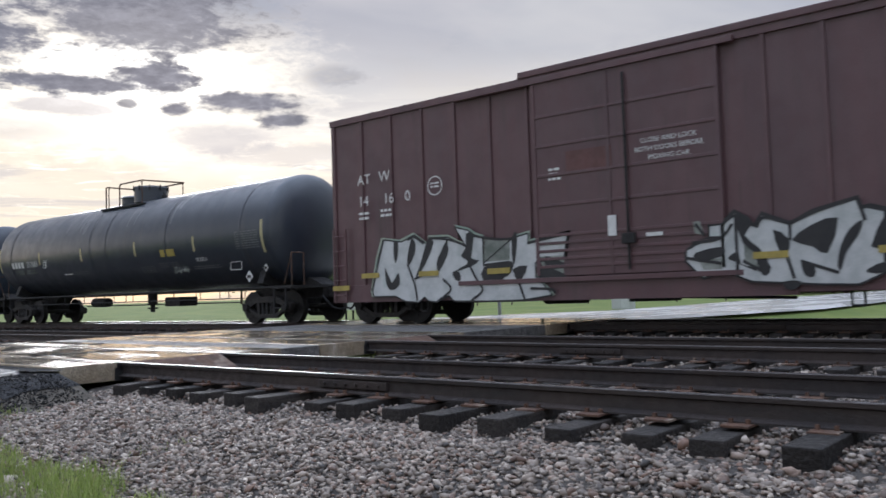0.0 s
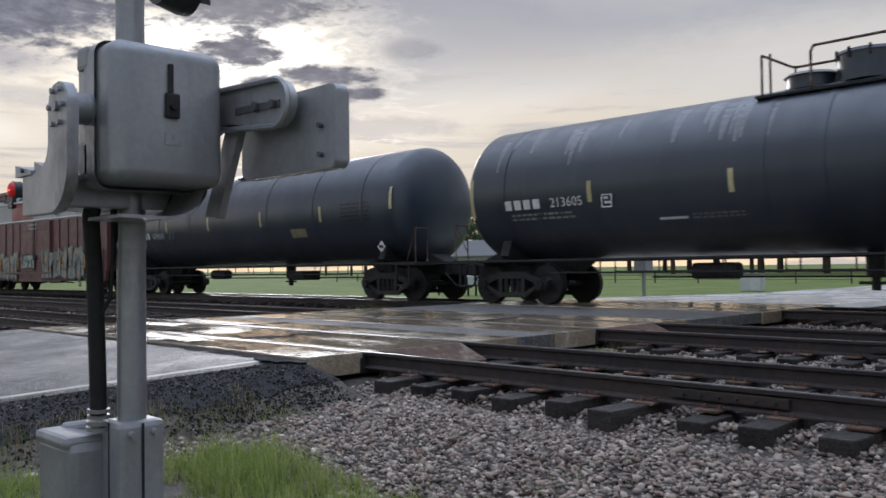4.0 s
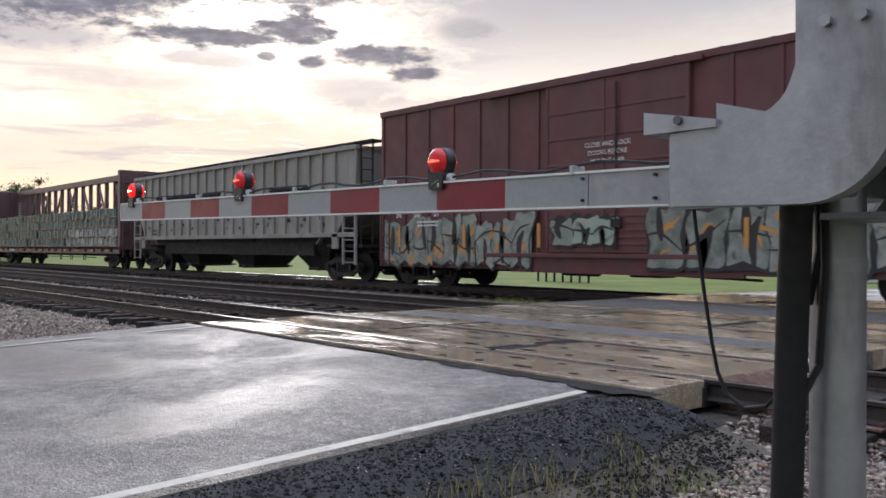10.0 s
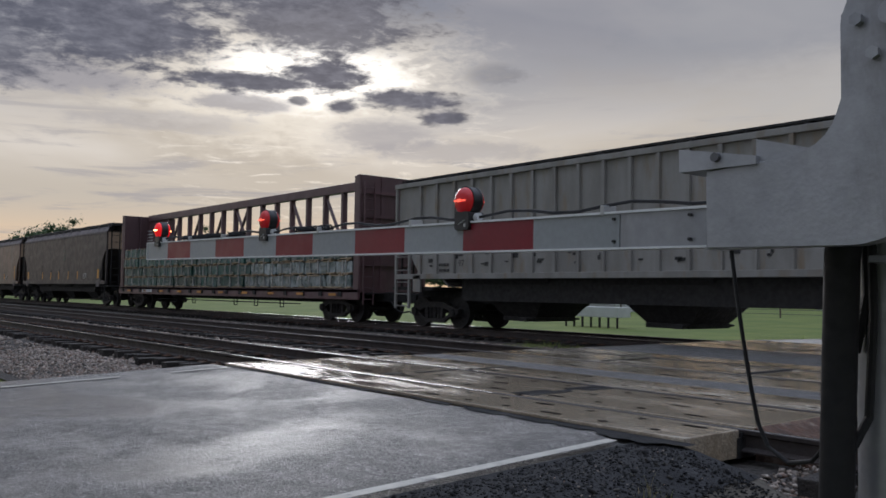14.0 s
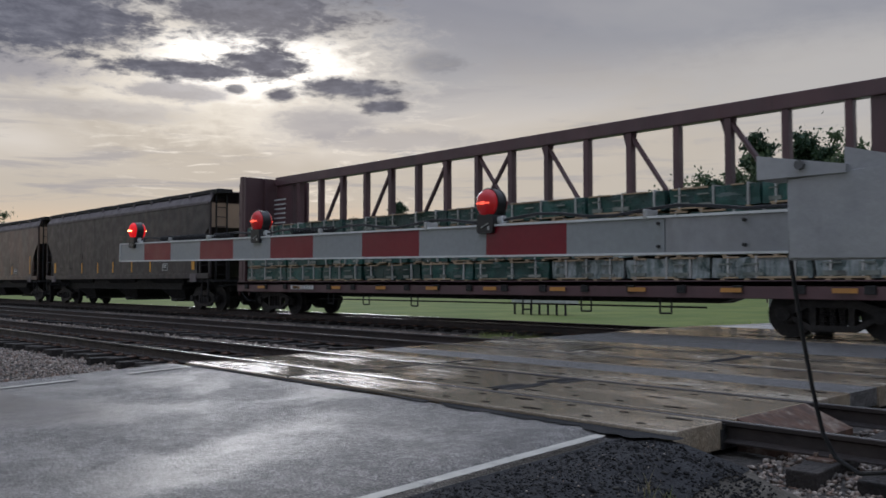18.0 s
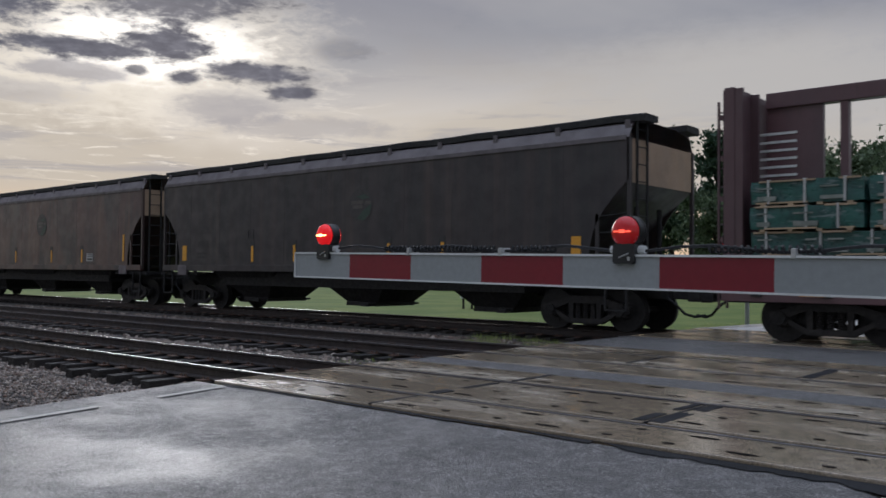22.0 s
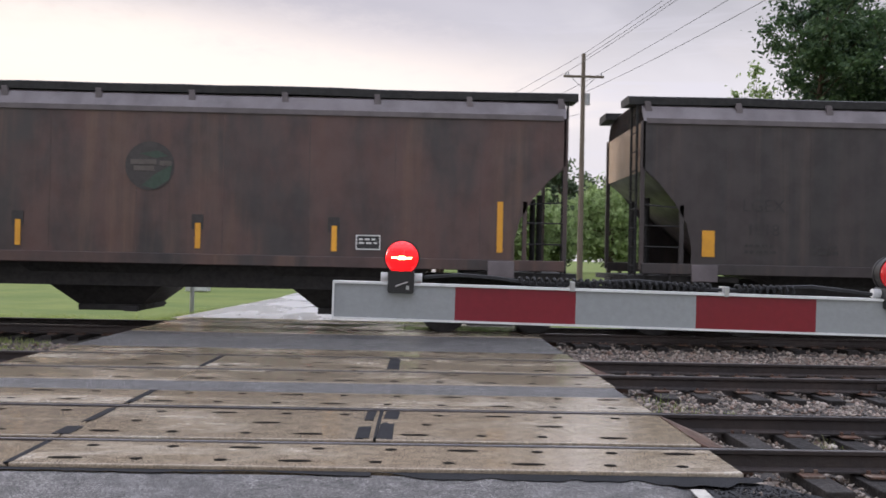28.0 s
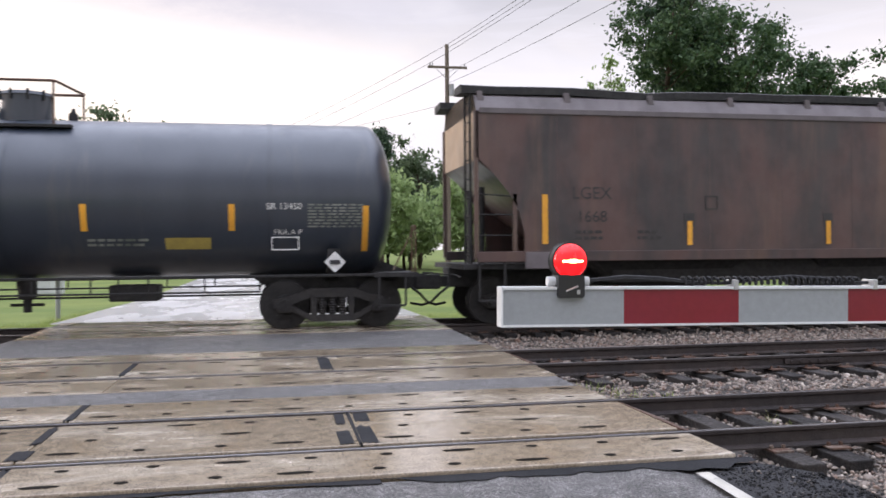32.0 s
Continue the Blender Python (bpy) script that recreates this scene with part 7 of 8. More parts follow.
seed = 50
layout = random.Random(17)
for s in (-1, 1):
    for tier in range(4):
        x0 = -10.95
        while x0 < 10.8:
            x1 = min(x0 + (layout.choice((1.6, 2.1, 2.1, 2.6)) if s < 0 else 5.2), 11.1)
            # lower packs at this end carry the painted reflection
            silver = x0 > 2.3 and tier < 2
            ya0, ya1 = (-1.42 + layout.uniform(0, 0.06), -0.16) if s < 0 else (0.16, 1.42)
            zt = deck_z + 0.01 + 0.485 * tier
            lumber_pack(x0, x1 - 0.05, ya0, ya1, zt, zt + 0.465 + layout.uniform(0, 0.015), WRAP_SHEEN if silver else WRAP_GREEN, seed,
                        "lumber pack in dark green wrap with silvery sky sheen painted on" if silver else "lumber pack in green printed wrap with steel straps")
            seed += 1
            x0 = x1


def motions():
    rows = [float(t) for t in range(0, 33)]
    for car, centre in cars:
        walk(car, [(t, pose(centre + train_shift(t), TRACK_Y, 0)) for t in rows])
    for ob in loads:
        walk(ob, [(t, pose(-97.6 + train_shift(t), TRACK_Y, 0)) for t in rows])
    ticks = [i * 4 / 30 for i in range(241)]
    first = {}
    for wheel, dx in axles:
        if dx not in first:
            walk(wheel, [(t, pose(dx, 0, 0.457, 0, math.degrees(train_shift(t) / 0.457) % 360, 0)) for t in ticks])
            first[dx] = wheel
        else:
            lead = first[dx].animation_data
            wheel.rotation_mode = "QUATERNION"
            wheel.animation_data_create()
            wheel.animation_data.action = lead.action
            wheel.animation_data.action_slot = lead.action_slot

# ---- crossing gate by the road ----
MX, MY = 2.735, -3.85
gate = thing("crossing_gate", pose(MX, MY, -0.42), "grey metal crossing gate with its mechanism box on a round mast", "crossing gate")
GO = pose(-MX, -MY, 0.42)


def gate_part(name, bm, material, label="", parent=None, smooth=False):
    bmesh.ops.transform(bm, matrix=GO, verts=bm.verts)
    return part(name, bm, material, parent or gate, label, smooth)


bm = bmesh.new()
rod(bm, (MX, MY, -0.42), (MX, MY, 3.6), 0.072, 28)
mast = gate_part("mast", bm, GALV, "round weathered aluminium mast", smooth=True)
bm = bmesh.new()
rod(bm, (MX, MY, 0.99), (MX, MY, 1.03), 0.0755, 28)
gate_part("mast_band", bm, GALV, parent=mast, smooth=True)
bm = bmesh.new()
box(bm, MX - 0.11, MX + 0.12, MY - 0.12, MY + 0.12, -0.42, 0.12, 0.03)
box(bm, MX - 0.22, MX + 0.24, MY - 0.22, MY + 0.22, -0.46, -0.38, 0.02)
collar = gate_part("base_collar", bm, GALV, "cast split collar round the mast foot")
bm = bmesh.new()
box(bm, MX + 0.124, MX + 0.128, MY - 0.006, MY + 0.006, -0.40, 0.11)
box(bm, MX - 0.004, MX + 0.004, MY - 0.124, MY - 0.119, -0.40, 0.11)
gate_part("collar_seam", bm, RUBBER, "dark split line", collar)
for z in (0.06, -0.30):
    for y in (-0.06, 0.06):
        bm = bmesh.new()
        rod(bm, (MX + 0.11, MY + y, z), (MX + 0.16, MY + y, z), 0.018, 8)
        gate_part("collar_bolt", bm, GALV, "", collar)
for dx, dy in ((-0.18, -0.18), (0.19, -0.18), (0.19, 0.18), (-0.18, 0.18)):
    bm = bmesh.new()
    rod(bm, (MX + dx, MY + dy, -0.40), (MX + dx, MY + dy, -0.31), 0.018, 8)
    gate_part("anchor_bolt", bm, GALV, "", collar)
bm = bmesh.new()
box(bm, 2.22, 2.66, -4.14, -3.80, -0.40, 0.02, 0.05)
jbox = gate_part("junction_box", bm, GALV, "cast aluminium junction box at the mast foot")
bm = bmesh.new()
box(bm, 2.24, 2.64, -4.16, -3.78, -0.02, 0.05, 0.03)
rod(bm, (2.30, -4.02, 0.04), (2.58, -3.92, 0.09), 0.03, 10)
gate_part("junction_lid", bm, GALV, "", jbox)
bm = bmesh.new()
for z in (0.07, 0.10, 0.13, 0.16):
    rod(bm, (2.655, -3.99, z), (2.656, -3.99, z + 0.018), 0.062 - 0.006 * (z > 0.1), 18)
gate_part("conduit_gland", bm, GALV, "ridged metal conduit gland", smooth=False)
bm = bmesh.new()
tube(bm, [(2.657, -3.99, 0.15), (2.668, -4.0, 0.45), (2.69, -4.02, 0.85), (2.715, -4.05, 1.15), (2.75, -4.03, 1.32)], 0.042, 16)
gate_part("conduit", bm, RUBBER, "thick black flexible conduit", smooth=True)
bm = bmesh.new()
tube(bm, [(2.69, -3.93, 0.9), (2.72, -3.925, 1.05), (2.715, -3.93, 1.3)], 0.012, 8)
tube(bm, [(2.71, -4.0, 0.66), (2.735, -3.96, 0.74), (2.745, -3.95, 1.0), (2.74, -3.95, 1.3)], 0.011, 8)
gate_part("thin_cable", bm, RUBBER)
# mechanism box with rounded cover
bm = bmesh.new()
box(bm, 2.765, 3.21, -4.15, -3.575, 1.28, 1.955, 0.07, 6)
cover = gate_part("mechanism_box", bm, GALV, "large rounded grey mechanism box", smooth=True)
bm = bmesh.new()
sweep = [(-4.10, 1.125), (-3.86, 1.12), (-3.78, 1.135), (-3.71, 1.175), (-3.665, 1.235), (-3.65, 1.30)]
slab_x(bm, sweep + [(y + 0.004, z + 0.016) for y, z in sweep[::-1]], 2.80, 3.17)
gate_part("box_trough", bm, GALV, "open curved trough under the box", cover, smooth=True)
bm = bmesh.new()
box(bm, 3.205, 3.235, -3.90, -3.83, 1.60, 1.72, 0.01)
box(bm, 3.21, 3.228, -3.885, -3.86, 1.72, 1.86, 0.006)
rod(bm, (3.21, -3.865, 1.66), (3.25, -3.865, 1.66), 0.022, 10)
gate_part("cover_latch", bm, UNDER, "dark cover latch and hasp", cover)
bm = bmesh.new()
box(bm, 3.208, 3.214, -3.90, -3.82, 1.475, 1.50)
box(bm, 3.208, 3.214, -3.90, -3.885, 1.50, 1.53)
box(bm, 3.208, 3.214, -3.86, -3.845, 1.50, 1.525)
gate_part("cast_mark", bm, GALV, "small raised casting mark", cover)
bm = bmesh.new()
box(bm, 2.84, 2.97, -4.17, -4.02, 1.84, 1.95, 0.02)
gate_part("hinge_block", bm, GALV, "", cover)
bm = bmesh.new()
box(bm, 2.84, 2.97, -4.165, -4.04, 1.30, 1.50, 0.02)
gate_part("hinge_block", bm, GALV, "", cover)
# near support plate, curved, with its bolts
out = [(2.49, 1.155), (2.85, 1.155)]
out += [(2.85 + 0.21 * math.sin(radians(a)), 1.365 - 0.21 * math.cos(radians(a))) for a in range(5, 91, 5)]
out += [(3.065, 1.645)] + [(2.95 + 0.115 * math.cos(radians(a)), 1.645 + 0.115 * math.sin(radians(a))) for a in range(10, 181, 10)]
out += [(2.835, 1.48)] + [(2.72 + 0.115 * math.cos(radians(a)), 1.48 - 0.115 * math.sin(radians(a))) for a in range(15, 91, 15)]
out += [(2.49, 1.355)]
bm = bmesh.new()
plate(bm, out, -4.30, -4.245, 0.006)
near_plate = gate_part("support_plate", bm, GALV, "curved grey arm support plate", smooth=True)
for dx, dz in ((-0.075, 0.0), (0.078, 0.0), (0.04, -0.08), (-0.04, -0.08), (-0.04, 0.075), (0.04, 0.075), (0.0, 0.0)):
    bm = bmesh.new()
    r = 0.015 if dx else 0.027
    rod(bm, (2.95 + dx, -4.318, 1.645 + dz), (2.95 + dx, -4.29, 1.645 + dz), r, 6 if dx else 18, r * 0.85)
    gate_part("plate_bolt", bm, GALV, "dull hexagon bolt", near_plate)
bm = bmesh.new()
rod(bm, (2.95, -4.25, 1.645), (2.95, -4.05, 1.645), 0.075, 20)
gate_part("pivot_shaft", bm, GALV, "", smooth=True)
bm = bmesh.new()
rod(bm, (2.95, -3.66, 1.66), (2.95, -3.46, 1.66), 0.075, 20)
gate_part("pivot_shaft", bm, GALV, "", smooth=True)
bm = bmesh.new()
plate(bm, [(2.42, 1.355), (2.635, 1.355), (2.635, 1.375), (2.42, 1.415)], -4.31, -4.20)
plate(bm, [(2.625, 1.357), (2.84, 1.357), (2.79, 1.372), (2.625, 1.418)], -4.29, -4.20)
tabs = gate_part("shear_tab", bm, GALV, "folded metal tabs above the plate's foot", near_plate)
bm = bmesh.new()
rod(bm, (2.53, -4.322, 1.382), (2.53, -4.30, 1.382), 0.012, 8)
gate_part("tab_bolt", bm, BOLT, "", near_plate)
bm = bmesh.new()
box(bm, 2.47, 2.80, -4.245, -3.56, 1.19, 1.35, 0.01)
gate_part("arm_socket", bm, GALV, "cross beam that carries the arm")
# far support with counterweights
bm = bmesh.new()
ARC = [(3.575 + 0.115 * math.sin(radians(a)), 1.665 - 0.112 * math.cos(radians(a))) for a in range(0, 181, 12)]
plate(bm, [(2.80, 1.61)] + ARC + [(2.80, 1.81)], -3.52, -3.47, 0.008)
far_arm = gate_part("counterweight_arm", bm, GALV, "slotted counterweight arm", smooth=True)
bm = bmesh.new()
rim = [(2.90, 1.608)] + ARC + [(2.90, 1.805)]
tube(bm, [(x, -3.532, z) for x, z in rim], 0.016, 6)
gate_part("arm_rim", bm, GALV, "raised rim of the counterweight arm", far_arm, smooth=True)
bm = bmesh.new()
box(bm, 2.965, 3.0, -4.165, -3.56, 1.265, 1.97, 0.075, 6)
gate_part("box_flange", bm, GALV, "raised flange between the box and its cover", cover, smooth=True)
bm = bmesh.new()
plate(bm, [(3.22, 1.655), (3.40, 1.65), (3.40, 1.685), (3.22, 1.69)], -3.527, -3.516)
plate(bm, [(3.44, 1.648), (3.61, 1.642), (3.61, 1.677), (3.44, 1.683)], -3.527, -3.516)
gate_part("adjusting_slot", bm, BOLT, "dark adjusting slot", far_arm)
bm = bmesh.new()
rod(bm, (3.42, -3.55, 1.667), (3.42, -3.51, 1.667), 0.026, 6)
gate_part("slot_bolt", bm, BOLT, "", far_arm)
bm = bmesh.new()
rod(bm, (3.57, -3.55, 1.66), (3.57, -3.51, 1.66), 0.022, 6)
gate_part("slot_bolt", bm, BOLT, "", far_arm)
bm = bmesh.new()
plate(bm, rounded(3.14, 3.93, 1.335, 1.72, 0.035), -3.44, -3.36, 0.006)
weight = gate_part("counterweight", bm, GALV, "flat rectangular steel counterweight")
for x, z in ((3.83, 1.535), (3.83, 1.40)):
    bm = bmesh.new()
    rod(bm, (x, -3.465, z), (x, -3.43, z), 0.013, 8)
    gate_part("weight_bolt", bm, BOLT, "", weight)
bm = bmesh.new()
plate(bm, [(2.90, 1.16), (3.03, 1.14), (3.26, 1.60), (3.13, 1.62)], -3.52, -3.48)
gate_part("brace_plate", bm, GALV)
# the flashing-light heads on their bracket
bm = bmesh.new()
tube(bm, [(MX, MY, 2.62), (3.30, -3.72, 2.60), (3.56, -3.64, 2.54)], 0.028, 10)
gate_part("lamp_bracket", bm, GALV, smooth=True)
bm = bmesh.new()
rod(bm, (MX, MY, 2.66), (2.60, -3.56, 2.66), 0.028, 10)
gate_part("lamp_bracket", bm, GALV, smooth=True)
for x, y, z, r in ((2.58, -3.52, 2.50, 0.18), (3.55, -3.62, 2.392, 0.142)):
    bm = bmesh.new()
    rod(bm, (x, y - 0.10, z), (x, y + 0.04, z), r * 0.82, 28, r)
    rod(bm, (x, y + 0.04, z), (x, y + 0.09, z), r, 28, r)
    head = gate_part("lamp_head", bm, LAMP_HOUSING, "round black flashing-light housing with its hood", smooth=True)
    bm = bmesh.new()
    arc = [(x + q * math.cos(radians(a)), z + q * math.sin(radians(a))) for q, turn in ((r, range(-10, 191, 10)), (r - 0.006, range(190, -11, -10))) for a in turn]
    plate(bm, arc, y + 0.085, y + 0.32)
    gate_part("visor", bm, LAMP_HOUSING, "half-round black visor", head)

# the striped arm, sloping a little towards the mast
arm = thing("barrier_boom", pose(-2.566, -3.817, 1.377, 0, math.degrees(0.0133), -math.degrees(0.0150)), "lowered crossing barrier boom striped red and white", "barrier boom")
ST = 0.4064
for k in range(11):
    bm = bmesh.new()
    box(bm, k * ST, (k + 1) * ST, -0.024, 0.024, -0.120, -0.007)
    part("stripe", bm, ARM_RED if k % 2 else ARM_WHITE, arm, "red reflective stripe" if k % 2 else "white reflective stripe")
bm = bmesh.new()
box(bm, 11 * ST, 5.25, -0.022, 0.022, -0.122, -0.004, 0.004)
part("arm_butt", bm, GALV, arm, "plain grey butt end of the arm")
bm = bmesh.new()
box(bm, -0.004, 5.2, -0.030, 0.030, -0.007, 0.001)
box(bm, -0.004, 5.2, -0.030, 0.030, -0.127, -0.120)
box(bm, -0.006, 0.0, -0.030, 0.030, -0.127, 0.001)
part("edge_flange", bm, surface("pale_arm_edge", (0.66, 0.67, 0.66), None, 4, 0.4, (0.35, 0.5), bump=0.05), arm, "thin pale flange round the arm")
for x in (4.45, 4.75):
    for z in (-0.025, -0.10):
        bm = bmesh.new()
        rod(bm, (x, -0.034, z), (x, -0.022, z), 0.0055, 8)
        part("arm_bolt", bm, LAMP_HOUSING, arm)
for x in (0.80, 1.32, 2.5, 3.3, 4.4):
    bm = bmesh.new()
    box(bm, x - 0.008, x + 0.008, -0.033, 0.033, -0.010, 0.024, 0.003)
    part("cable_clip", bm, STRAP, arm, "small pale cable clip")
bm = bmesh.new()
pts = [(0.30 + 0.12 * i, 0.0, 0.022 + 0.012 * math.sin(i * 1.3)) for i in range(39)] + [(4.98, -0.02, 0.0), (5.1, -0.03, -0.04)]
tube(bm, pts, 0.006, 6)
cable = part("arm_cable", bm, RUBBER, arm, "thin black cable along the top")
for a, b in ((0.62, 1.28), (1.36, 1.58), (2.2, 2.6)):
    bm = bmesh.new()
    n = int((b - a) / 0.008)
    pts = [(a + 0.004 * i, 0.012 * math.cos(i * 1.1), 0.020 + 0.012 * math.sin(i * 1.1)) for i in range(2 * n)]
    tube(bm, pts, 0.0045, 5)
    part("coiled_cable", bm, RUBBER, cable, "coiled stretch of black cable")


def gate_lamp(x, lens, label):
    lamp = thing("gate_lamp", arm.matrix_basis @ pose(x, 0, 0), label, "lamp", "lamps on the gate arm")
    bm = bmesh.new()
    plate(bm, rounded(-0.044, 0.044, -0.034, 0.040, 0.008), -0.040, 0.040, 0.003)
    base = part("base", bm, LAMP_HOUSING, lamp, "square black lamp bracket")
    bm = bmesh.new()
    rod(bm, (-0.018, -0.0415, -0.012), (0.022, -0.0415, 0.004), 0.003, 5)
    box(bm, 0.018, 0.028, -0.043, -0.040, -0.022, -0.008)
    part("bracket_label", bm, STRAP, base, "small pale cast mark")
    bm = bmesh.new()
    rod(bm, (0, -0.018, 0.085), (0, 0.018, 0.085), 0.0585, 28)
    part("housing", bm, LAMP_HOUSING, lamp, "round black lamp housing", smooth=True)
    for s in (-1, 1):
        bm = bmesh.new()
        rod(bm, (0, s * 0.016, 0.085), (0, s * 0.024, 0.085), 0.0605, 28)
        part("bezel", bm, LAMP_HOUSING, lamp, smooth=True)
        bm = bmesh.new()
        bmesh.ops.create_uvsphere(bm, u_segments=24, v_segments=12, radius=0.0565, matrix=Matrix.Translation((0, s * 0.022, 0.085)) @ Matrix.Diagonal((1, 0.58, 1, 1)))
        glass = part("lens", bm, lens, lamp, "domed red lens", smooth=True)
        if lens is not RED_LENS_DIM:
            bm = bmesh.new()
            box(bm, -0.034, 0.034, s * 0.0480, s * 0.0535, 0.081, 0.087, 0.001)
            box(bm, -0.011, 0.013, s * 0.050, s * 0.0565, 0.0785, 0.0905, 0.001)
            part("led_strip", bm, FILAMENT if lens is RED_LENS_LIT else WEAK_FILAMENT, glass, "glowing strip")
    for sx in (-1, 1):
        bm = bmesh.new()
        rod(bm, (sx * 0.044, 0, 0.018), (sx * 0.070, 0, 0.018), 0.016, 12)
        part("side_knob", bm, PALE_WALL, lamp, "pale plastic side knob", smooth=True)


gate_lamp(0.223, RED_LENS_LIT, "lit red lamp on the tip of the gate arm")
gate_lamp(1.895, RED_LENS_HALF, "weakly lit red lamp on the middle of the gate arm")
gate_lamp(3.663, RED_LENS_HALF, "lit red lamp near the butt of the gate arm")
bm = bmesh.new()
tube(bm, [(2.31, -3.90, 1.20), (2.33, -3.90, 1.05), (2.35, -3.90, 0.92), (2.375, -3.90, 0.78), (2.40, -3.905, 0.68), (2.44, -3.92, 0.62), (2.51, -3.94, 0.59), (2.59, -3.97, 0.61), (2.66, -4.0, 0.68)], 0.006, 8)
tagged(part("hanging_cable", bm, RUBBER), "thin black cable hanging from the gate arm to the conduit", "cable")

# ---- far side signal ----
far = thing("crossing_signal", pose(-9.6, 20.6, -0.6), "grey crossing signal mast with crossbuck and red lamps beyond the train", "crossing signal")
bm = bmesh.new()
rod(bm, (0, 0, 0), (0, 0, 5.6), 0.07, 16)
part("mast", bm, GALV, far, smooth=True)
for a in (45, -45):
    bm = bmesh.new()
    box(bm, -0.62, 0.62, -0.10, -0.085, -0.115, 0.115)
    part("crossbuck_board", bm, PALE_WALL, far, "white crossbuck board", m=pose(0, 0, 4.35, 0, a, 0))
bm = bmesh.new()
rod(bm, (-0.75, -0.05, 2.9), (0.75, -0.05, 2.9), 0.03, 10)
part("lamp_crossarm", bm, GALV, far)
for x, lens in ((-0.62, RED_LENS_LIT), (0.62, RED_LENS)):
    bm = bmesh.new()
    rod(bm, (x, -0.02, 2.9), (x, 0.03, 2.9), 0.30, 28)
    disc = part("lamp_background", bm, LAMP_HOUSING, far, "black round lamp backboard")
    bm = bmesh.new()
    rod(bm, (x, -0.10, 2.9), (x, -0.02, 2.9), 0.15, 24)
    part("lamp_lens", bm, lens, disc, "round red lens", smooth=True)
bm = bmesh.new()
box(bm, -0.25, 0.25, -0.25, 0.25, 1.25, 1.85, 0.05)
part("mechanism_box", bm, GALV, far)
far_arm_ob = thing("barrier_boom", pose(-9.3, 20.3, 1.30), "lowered red and white barrier boom beyond the train", "barrier boom")
for k in range(12):
    bm = bmesh.new()
    box(bm, k * ST, (k + 1) * ST, -0.02, 0.02, -0.06, 0.06)
    part("stripe", bm, ARM_RED if k % 2 == 0 else ARM_WHITE, far_arm_ob)
for x in (3.52, 4.80):
    bm = bmesh.new()
    rod(bm, (x, -0.06, 0.12), (x, 0.06, 0.12), 0.055, 16)
    part("lamp", bm, RED_LENS_LIT, far_arm_ob, "lit red lamp on the far arm")

# ---- utility pole and wires ----
pole = thing("utility_pole", pose(7.4, 46, -0.6), "tall weathered wooden utility pole with a crossarm", "utility pole", "utility poles")
bm = bmesh.new()
rod(bm, (0, 0, 0), (0, 0, 14.9), 0.19, 14, 0.12)
part("shaft", bm, POLE_WOOD, pole, smooth=True)
bm = bmesh.new()
box(bm, -1.25, 1.25, -0.20, -0.08, 13.38, 13.52, 0.01)
part("crossarm", bm, POLE_WOOD, pole)
for x in (-1.1, -0.95, 1.1):
    bm = bmesh.new()
    rod(bm, (x, -0.14, 13.5), (x, -0.14, 13.72), 0.05, 10, 0.035)
    part("insulator", bm, surface("grey_porcelain", (0.35, 0.35, 0.36), None, 4, 0.3, (0.2, 0.3), bump=0), pole)
bm = bmesh.new()
for s in (-1, 1):
    rod(bm, (s * 0.75, -0.1, 13.4), (0, -0.1, 12.7), 0.02, 6)
part("arm_brace", bm, GALV, pole)
bm = bmesh.new()
rod(bm, (0.25, -0.1, 11.7), (0.25, -0.1, 12.4), 0.17, 14)
part("fuse_box", bm, GALV, pole)


def wire(a, b, sag, r=0.013):
    a, b = Vector(a), Vector(b)
    n = 18
    pts = [a.lerp(b, i / n) - Vector((0, 0, sag * 4 * (i / n) * (1 - i / n))) for i in range(n + 1)]
    bm = bmesh.new()
    tube(bm, pts, r, 5)
    tagged(part("power_line", bm, WIRE), "thin dark overhead power line strung from the pole", "power line", "overhead power lines")


for dx, dz in ((0.0, 14.3), (-1.1, 13.1), (1.1, 13.1), (0.1, 14.1)):
    wire((7.4 + dx, 46, dz), (15.4 + dx * 0.9, -15, dz + 1.0), 0.7)
for dx, dz in ((0.0, 14.3), (-1.1, 13.1), (1.1, 13.1)):
    wire((7.4 + dx, 46, dz), (-14 + dx, 112, dz - 0.5), 1.0)
wire((7.4, 46, 10.6), (-34, 92, 9.4), 1.2)
wire((7.5, 46, 11.9), (15.5, -15, 12.6), 0.9)
wire((-120, 74, 9.5), (-34, 92, 9.4), 1.2)


